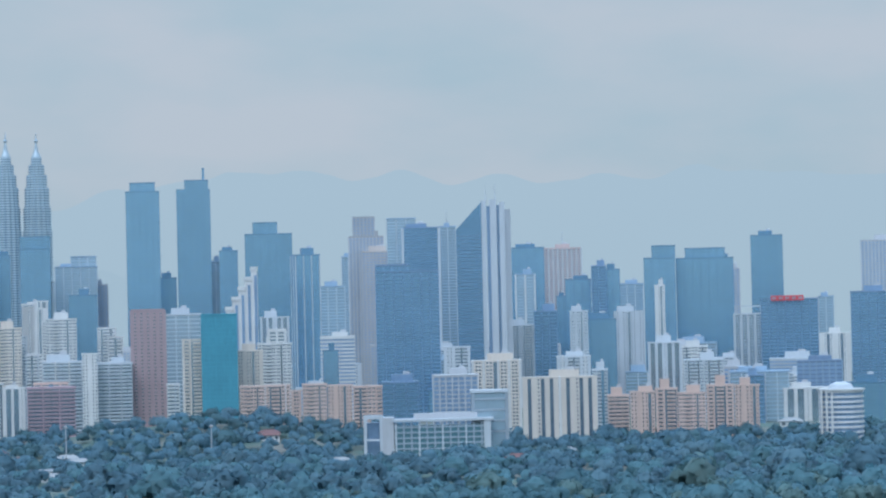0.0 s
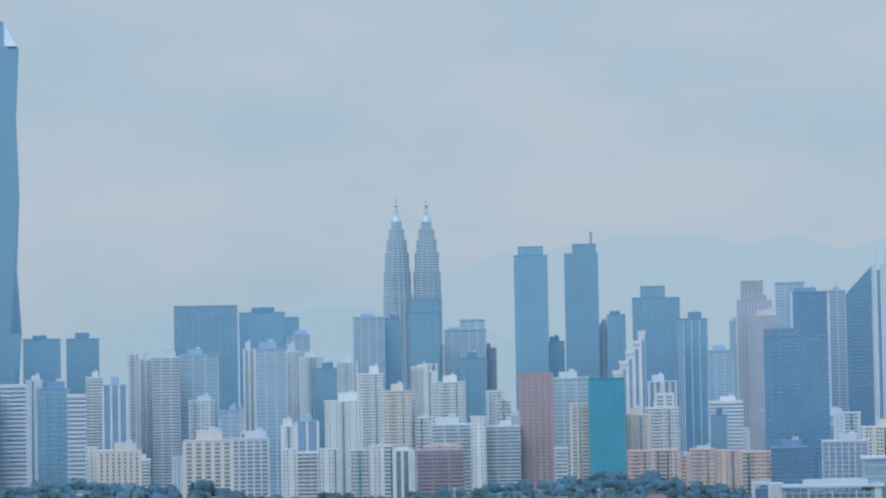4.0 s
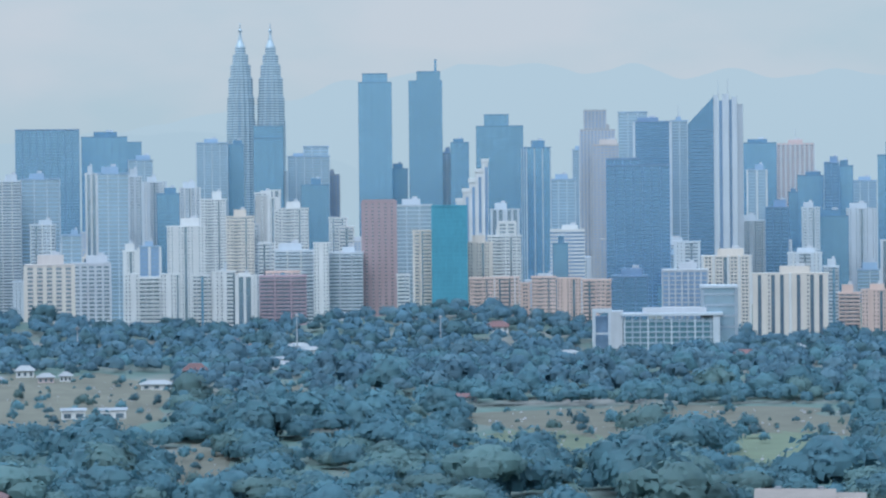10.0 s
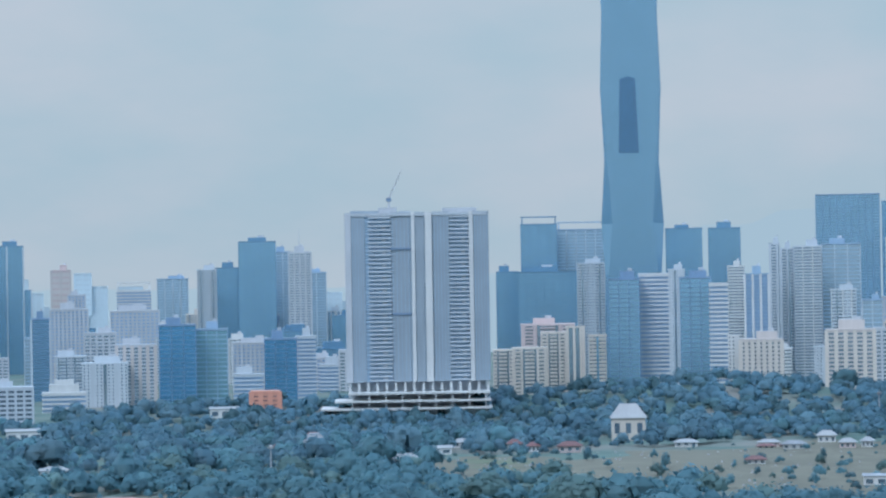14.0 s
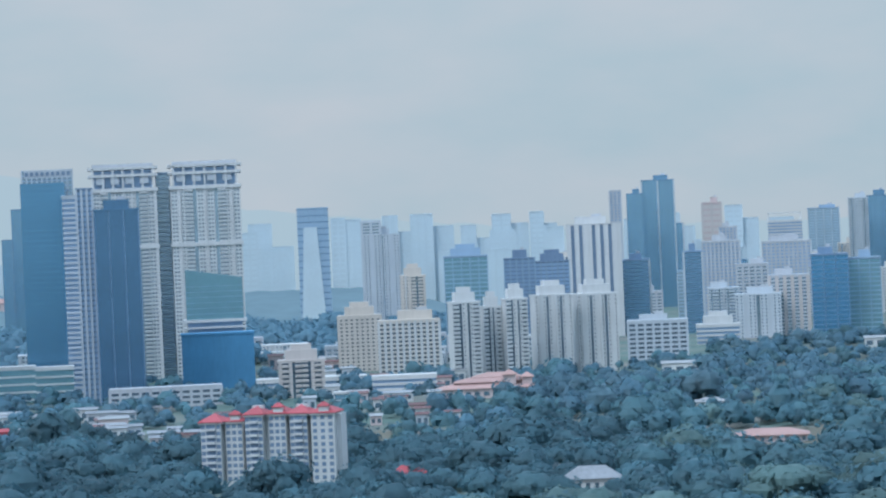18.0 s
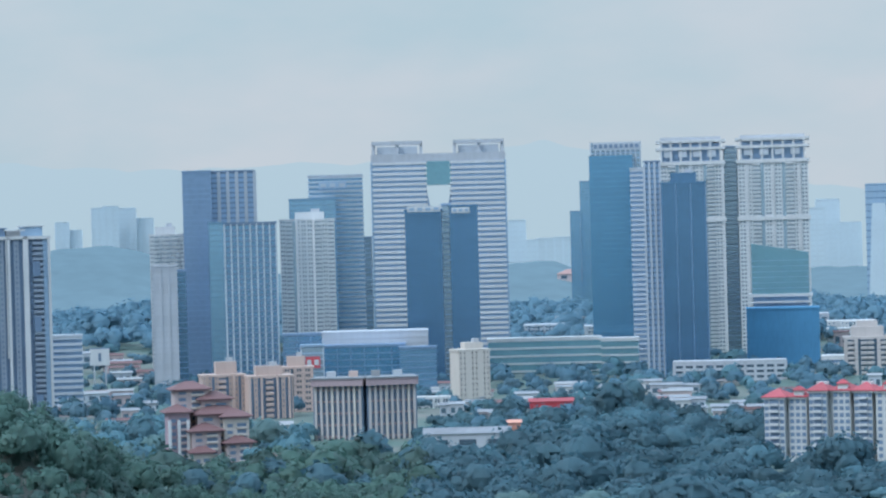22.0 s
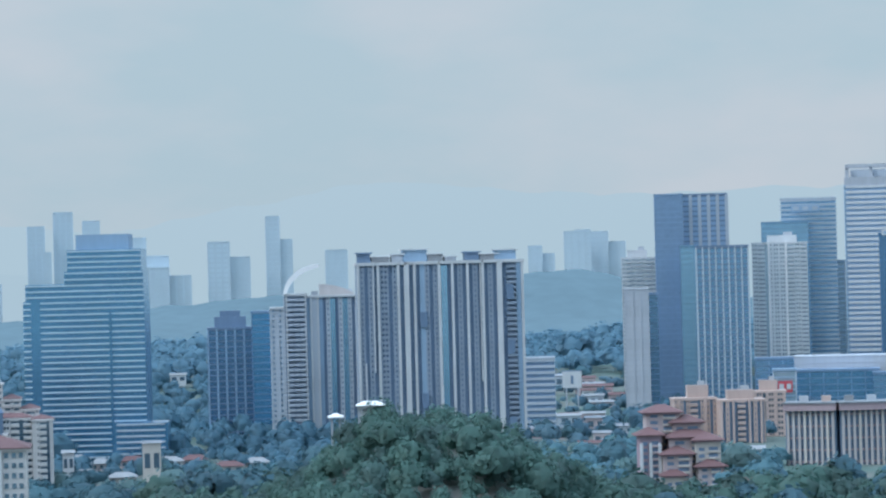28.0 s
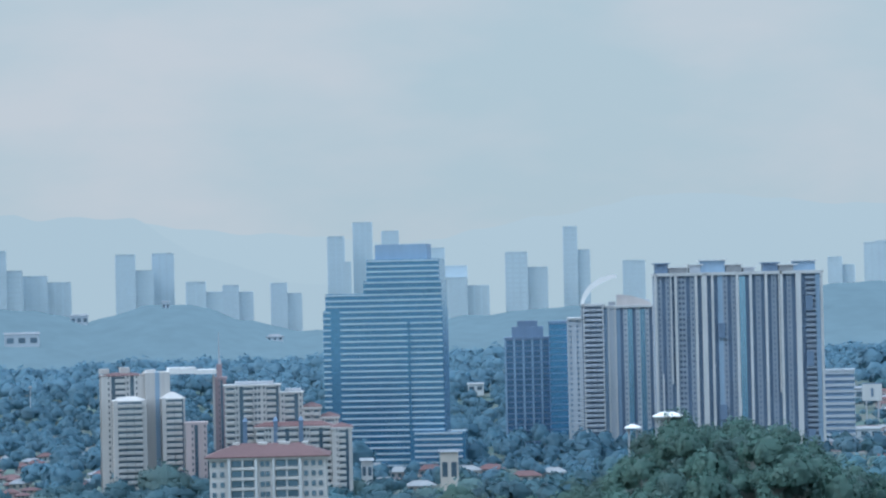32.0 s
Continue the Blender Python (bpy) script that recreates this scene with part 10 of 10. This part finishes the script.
clearing(-44.17, 0.4, 2191, 2250)
clearing(-45.79, 0.39, 1850, 1909)
clearing(-44.6, 0.37, 1903, 1962)
clearing(-37.59, 0.21, 1628, 1687)
clearing(-32.96, 0.36, 1654, 1713)
clearing(-33.8, 0.31, 1749, 1808)
clearing(-30.65, 0.31, 1647, 1706)
clearing(-32.88, 0.35, 1687, 1746)
clearing(-36.56, 0.19, 1635, 1694)
clearing(-34.27, 0.32, 1772, 1831)
clearing(-32.81, 0.27, 1709, 1768)
clearing(-46.61, 0.34, 1904, 1963)
clearing(-43.7, 0.39, 1750, 1809)
clearing(-46.02, 0.27, 1907, 1966)
clearing(-35.96, 0.28, 1730, 1789)
clearing(-36.13, 0.2, 1689, 1748)
clearing(-36.02, 0.22, 1680, 1739)
clearing(-32.46, 0.21, 1622, 1681)
clearing(-44.3, 0.34, 2203, 2262)
clearing(-32.66, 0.29, 1780, 1839)
clearing(-46.01, 0.4, 1856, 1915)
clearing(-44.23, 0.27, 2080, 2139)
clearing(-34, 0.22, 1663, 1722)
clearing(-46.68, 0.37, 1661, 1720)
clearing(-36.67, 0.34, 1590, 1649)
clearing(-35.06, 0.36, 1820, 1879)
clearing(-44.06, 0.22, 1631, 1690)
clearing(-31.3, 0.21, 1559, 1618)
clearing(-36.96, 0.29, 1707, 1766)
clearing(-32.79, 0.21, 1616, 1675)
clearing(-30.66, 0.19, 1715, 1774)
clearing(-45.55, 0.19, 2265, 2324)
clearing(-33.02, 0.29, 1738, 1797)
clearing(-44.26, 0.34, 1567, 1626)
clearing(-37.44, 0.18, 1789, 1848)
clearing(-46.89, 0.28, 1810, 1869)
clearing(-33.23, 0.25, 1690, 1749)
clearing(-46.52, 0.38, 1870, 1929)
clearing(-36.98, 0.21, 1749, 1808)
clearing(-34.08, 0.29, 1568, 1627)
clearing(-36.93, 0.33, 1815, 1874)
clearing(-44.19, 0.25, 1812, 1871)
clearing(-32.03, 0.18, 1554, 1613)
clearing(-44.23, 0.29, 1886, 1945)
clearing(-33.19, 0.39, 1653, 1712)
clearing(-31.85, 0.4, 1607, 1666)
clearing(-45.72, 0.32, 1714, 1773)
clearing(-36.61, 0.18, 1585, 1644)
clearing(-45.4, 0.32, 2219, 2278)
clearing(-37.57, 0.23, 1852, 1911)
clearing(-34.16, 0.22, 1667, 1726)
clearing(-37.4, 0.2, 1625, 1684)
clearing(-33.36, 0.33, 1640, 1699)
clearing(-34.16, 0.4, 1729, 1788)
clearing(-35.14, 0.26, 1799, 1858)
clearing(-34.15, 0.3, 1790, 1849)
clearing(-43.57, 0.39, 2088, 2147)
clearing(-31.3, 0.4, 1557, 1616)
clearing(-44.16, 0.34, 2171, 2230)
clearing(-44.05, 0.29, 2059, 2118)
clearing(-44.82, 0.38, 1873, 1932)
clearing(-34.41, 0.4, 1630, 1689)
clearing(-32.48, 0.25, 1587, 1646)
clearing(-36.89, 0.18, 1802, 1861)
clearing(-33.22, 0.36, 1641, 1700)
clearing(-46.5, 0.31, 1920, 1979)
clearing(-44.44, 0.32, 2263, 2322)
clearing(-61.98, 0.18, 1578, 1637)
clearing(-62.66, 0.2, 1544, 1603)
clearing(-62.16, 0.22, 1613, 1672)
clearing(-61.65, 0.2, 1709, 1768)
clearing(-62.14, 0.16, 1591, 1650)
clearing(-62.66, 0.19, 1576, 1635)
clearing(-62.45, 0.16, 1498, 1557)
clearing(-62.84, 0.15, 1735, 1794)
clearing(-61.47, 0.2, 1781, 1840)
clearing(-62.36, 0.15, 1732, 1791)
clearing(-60.69, 0.25, 1561, 1620)
clearing(-62.73, 0.21, 1713, 1772)
clearing(-62.72, 0.27, 1725, 1784)
clearing(-61.13, 0.19, 1619, 1678)
clearing(-62.47, 0.18, 1587, 1646)
clearing(-62.78, 0.21, 1491, 1550)
clearing(-61.93, 0.18, 1473, 1532)
clearing(-62.52, 0.26, 1679, 1738)
clearing(-60.41, 0.27, 1452, 1511)
clearing(-60.4, 0.24, 1603, 1662)
clearing(-61.98, 0.25, 1542, 1601)
clearing(-61.51, 0.21, 1633, 1692)
clearing(-62.11, 0.24, 1544, 1603)
clearing(-62.27, 0.15, 1730, 1789)
clearing(-60.7, 0.14, 1738, 1797)
clearing(-61.09, 0.25, 1600, 1659)
clearing(-61.74, 0.22, 1742, 1801)
clearing(-61.96, 0.19, 1682, 1741)
clearing(-60.7, 0.18, 1500, 1559)
clearing(-62.56, 0.24, 1629, 1688)
clearing(-62.19, 0.2, 1482, 1541)
clearing(-60.35, 0.2, 1588, 1647)
clearing(-61.77, 0.25, 1510, 1569)
clearing(-62.35, 0.21, 1780, 1839)
clearing(-54.8, 0.31, 1593, 1652)
clearing(-54.28, 0.25, 1554, 1613)
clearing(-53.65, 0.31, 1567, 1626)
clearing(-52.93, 0.34, 1551, 1610)
clearing(-52.4, 0.28, 1555, 1614)
clearing(-51.71, 0.34, 1495, 1554)
clearing(-51.14, 0.28, 1512, 1571)
clearing(-54.61, 0.28, 1476, 1535)
clearing(-53.87, 0.33, 1448, 1507)
clearing(-52.55, 0.37, 1425, 1484)
clearing(-3.89, 0.23, 2416, 2475)
clearing(4.66, 0.26, 2237, 2296)
clearing(10.39, 0.21, 2348, 2407)
clearing(3.95, 0.32, 1595, 1654)
clearing(0.26, 0.27, 1918, 1977)
clearing(2.8, 0.31, 1898, 1957)
clearing(-6.41, 0.24, 1645, 1704)
clearing(-15.4, 0.24, 2007, 2066)
clearing(-20.69, 0.31, 1679, 1738)
clearing(-18.14, 0.25, 1931, 1990)
clearing(-15.49, 0.24, 1797, 1856)
clearing(-14.57, 0.27, 1716, 1775)
clearing(-12.36, 0.25, 1898, 1957)
clearing(-18.13, 0.28, 1961, 2020)
clearing(-16.18, 0.19, 1847, 1906)
clearing(-15.15, 0.19, 1827, 1886)
clearing(4.7, 0.23, 2226, 2285)
clearing(10.7, 0.28, 2112, 2171)
clearing(13.01, 0.31, 2470, 2529)
clearing(15.3, 0.28, 2542, 2601)
clearing(0.79, 0.32, 2101, 2160)
clearing(0.57, 0.28, 2139, 2198)
clearing(1.71, 0.18, 1918, 1977)
clearing(6.08, 0.32, 2025, 2084)
clearing(-61.89, 0.4, 3860, 3934)
clearing(-56.78, 0.22, 3940, 4014)
clearing(-60.74, 0.23, 4060, 4134)
clearing(-58.98, 0.13, 4060, 4134)
clearing(-52.69, 0.21, 2370, 2444)
clearing(-35.01, 0.35, 3940, 4014)
clearing(-54.95, 0.17, 1430, 1504)
clearing(-53.27, 0.24, 1380, 1454)
clearing(-42.52, 0.95, 1270, 1365)
clearing(-39.31, 1.15, 1300, 1500)
clearing(-40.23, 2.4, 1500, 1700)
clearing(-7.58, 2.3, 900, 945)


FIELDS = CLEARINGS[:12]
clearing(-1.38, 2.4, 930, 1028)
clearing(11.07, 1.3, 930, 1036)
clearing(7.9, 1.6, 2120, 2215)
clearing(-29.66, 1.55, 1195, 1305)


def clear(b, d):
    return any(b0 - wb < b < b0 + wb and d0 < d < d1 for b0, wb, d0, d1 in CLEARINGS)


rng = random.Random(11)
near_protos = [leaf_cloud(rng, 300, rng.uniform(8.0, 12.5), rng.uniform(6.0, 8.4), 0.95, 8, 4, 0.8) for _ in range(7)]
hill_protos = [leaf_cloud(rng, 270, rng.uniform(4.2, 6.4), rng.uniform(4.2, 6.0), 0.55, 4, 4, 0.72) for _ in range(6)]
far_protos = [leaf_cloud(rng, 80, rng.uniform(7.0, 10.0), rng.uniform(5.5, 7.5), 1.15, 4, 5) for _ in range(7)]
ridge_protos = [leaf_cloud(rng, 36, rng.uniform(7.0, 10.0), rng.uniform(5.5, 7.5), 1.6, 3, 4) for _ in range(6)]


def scatter(rng, b0, b1, d0, d1, gap):
    d = d0
    while d < d1:
        step = math.degrees(gap / d)
        b = b0
        while b < b1:
            bb, dd = b + rng.uniform(-0.45, 0.45) * step, d + rng.uniform(-0.45, 0.45) * gap
            spot = Vector((dd * math.sin(radians(bb)), dd * math.cos(radians(bb)), 0))
            bare = noise.noise(spot / 75) > 0.27 and noise.noise(spot / 230) > -0.12 and dd < 1900 and bb > -37
            if not clear(bb, dd) and not bare:
                yield bb, dd, (0.62 + 0.5 * (noise.noise(spot / 55) + 0.45)) * rng.uniform(0.7, 1.35) * ((1.55 if dd < 1900 else 1.2) if rng.random() < 0.16 else 1.0)
            b += step
        d += gap


# single trees at the foot of the hill, each with trunk, limbs and crown
def tree_model(seed, material):
    r = random.Random(seed)
    t = tagged(new("tree"), "broad dark green rain tree in full leaf", "tree", "trees at the foot of the hill")
    bm = bmesh.new()
    spun(bm, ((0.55, -2.5), (0.4, 2.0), (0.28, 5.2)), 8)
    part("trunk", bm, "trunk", t)
    for k in range(2):
        bm = bmesh.new()
        spun(bm, ((0.2, 0), (0.08, 4.2)), 6)
        bm.transform(pose(0, 0, 3.6, r.uniform(28, 48), 0, 180 * k + r.uniform(-25, 25)))
        part("limb", bm, "trunk", t)
    co = leaf_cloud(r, 300, r.uniform(8.0, 10.5), r.uniform(4.6, 5.8), 0.65, 9)
    swell = co + np.array((0, 0, 2.2), dtype=np.float32)
    co = co + np.array((0, 0, 7.2), dtype=np.float32)
    link("crown", cloud_mesh("crown", co, material, swell), t)
    return t


models = [tree_model(40 + k, "leaf" if k % 3 else "leaf_light") for k in range(5)]
spots = list(scatter(rng, -37.5, 17, 1010, 1075, 16.0)) + list(scatter(rng, -62, -54, 1010, 1075, 20.0))
rng.shuffle(spots)
for i, (b, d, k) in enumerate(spots[:150]):
    m = at(b, d, ground_z(b, d), rng.uniform(0, 360)) @ Matrix.Scale(k * 1.1, 4)
    if i < len(models):
        models[i].matrix_basis = m
    else:
        t = copy_thing(models[i % len(models)], m)
        t.matrix_basis = m

def mixed_woods(name, label, spots, protos, seed, kinds=("leaf_dark", "leaf", "leaf_light")):
    """One stand of trees in three leaf colours, haze-tinted in far stands."""
    r = random.Random(seed)
    shades = {k: [] for k in kinds}
    for sp in spots:
        x = noise.noise(Vector((sp[0] * 2.2, sp[1] / 45, seed))) + r.uniform(-0.35, 0.35)
        shades[kinds[0 if x < -0.18 else 1 if x < 0.28 else 2]].append(sp)
    for k, (material, part_spots) in enumerate(shades.items()):
        if part_spots:
            woods(name, label, part_spots, protos, material, seed * 10 + k)


mixed_woods("woodland", "dense green woodland below the lookout hill", list(scatter(rng, -22, 18, 1000, 1390, 17.0)), near_protos, 1)
mixed_woods("woodland", "dark green woodland on the lower slope", list(scatter(rng, -38, -22, 1000, 1480, 15.0)), near_protos, 13, ("leaf_deep", "leaf_deep", "leaf_dark"))
mixed_woods("woodland", "dense green woodland in the valley", list(scatter(rng, -22, 18, 1390, 1690, 16.0)), far_protos, 2)
# farther stands take leaves with haze painted into their colour
mixed_woods("woodland", "dense green woodland before the towers", list(scatter(rng, -24.3, 18, 1690, 2030, 16.5)), far_protos, 3, ("leaf", "leaf_far_haze", "leaf_pale_haze"))
mixed_woods("woodland", "dense green woodland at the city's edge", list(scatter(rng, -20.5, 18, 2030, 2420, 17.0)), far_protos, 4, ("leaf", "leaf_far_haze", "leaf_pale_haze"))
mixed_woods("woodland", "trees between the low buildings", list(scatter(rng, -38, -20.5, 1690, 2300, 27.0)), far_protos, 5, ("leaf", "leaf_far_haze", "leaf_pale_haze"))
mixed_woods("woodland", "green woodland behind the dark slope", list(scatter(rng, -38, -22, 1480, 1690, 17.0)), far_protos, 14, ("leaf_dark", "leaf", "leaf_far_haze"))
mixed_woods("hill_woodland", "thickly wooded green hilltop", list(scatter(rng, -53, -38, 940, 1115, 8.0)), hill_protos, 6, ("leaf_hill", "leaf_green", "leaf_green"))
mixed_woods("hill_woodland", "wooded back slope of the green hill", list(scatter(rng, -53, -38, 1115, 1300, 13.0)), far_protos, 16, ("leaf_hill", "leaf_green", "leaf_dark"))
# ridge and valley trees: the haze sits in the leaf colour
woods("far_woodland", "far wooded ridges behind the towers", [(b, d, k * 1.5) for b, d, k in scatter(rng, -64, -25, 2500, 3350, 21.0)], ridge_protos, "leaf_ridge_haze", 7)
woods("far_woodland", "trees among the houses in the valley", list(scatter(rng, -64, -47, 1500, 2500, 18.0)), ridge_protos, "leaf_valley_haze", 8)
mixed_woods("woodland", "dark trees at the valley's edge", list(scatter(rng, -63, -53, 1000, 1500, 20.0)), near_protos, 9)
mixed_woods("woodland", "trees behind the green hill", list(scatter(rng, -53, -47, 1300, 1500, 15.0)), far_protos, 15)
mixed_woods("woodland", "trees round the terraced flats", list(scatter(rng, -47, -38, 1290, 1600, 14.0)), far_protos, 10)
mixed_woods("woodland", "trees between houses behind the hill", list(scatter(rng, -50, -38, 1600, 2450, 27.0)), far_protos, 11, ("leaf", "leaf_far_haze", "leaf_pale_haze"))
shrub_spots = [(b0 + r2 * wb, d0 + (d1 - d0) * r3, 0.25 + 0.75 * r4 ** 2.5) for b0, wb, d0, d1 in FIELDS
               for r2, r3, r4 in [(rng.uniform(-1.05, 1.05), rng.uniform(-0.05, 1.0), rng.random()) for _ in range(int(14 * wb) + 6)]]
mixed_woods("shrub_scatter", "shrubs and young trees on the dry field", shrub_spots, hill_protos, 12)
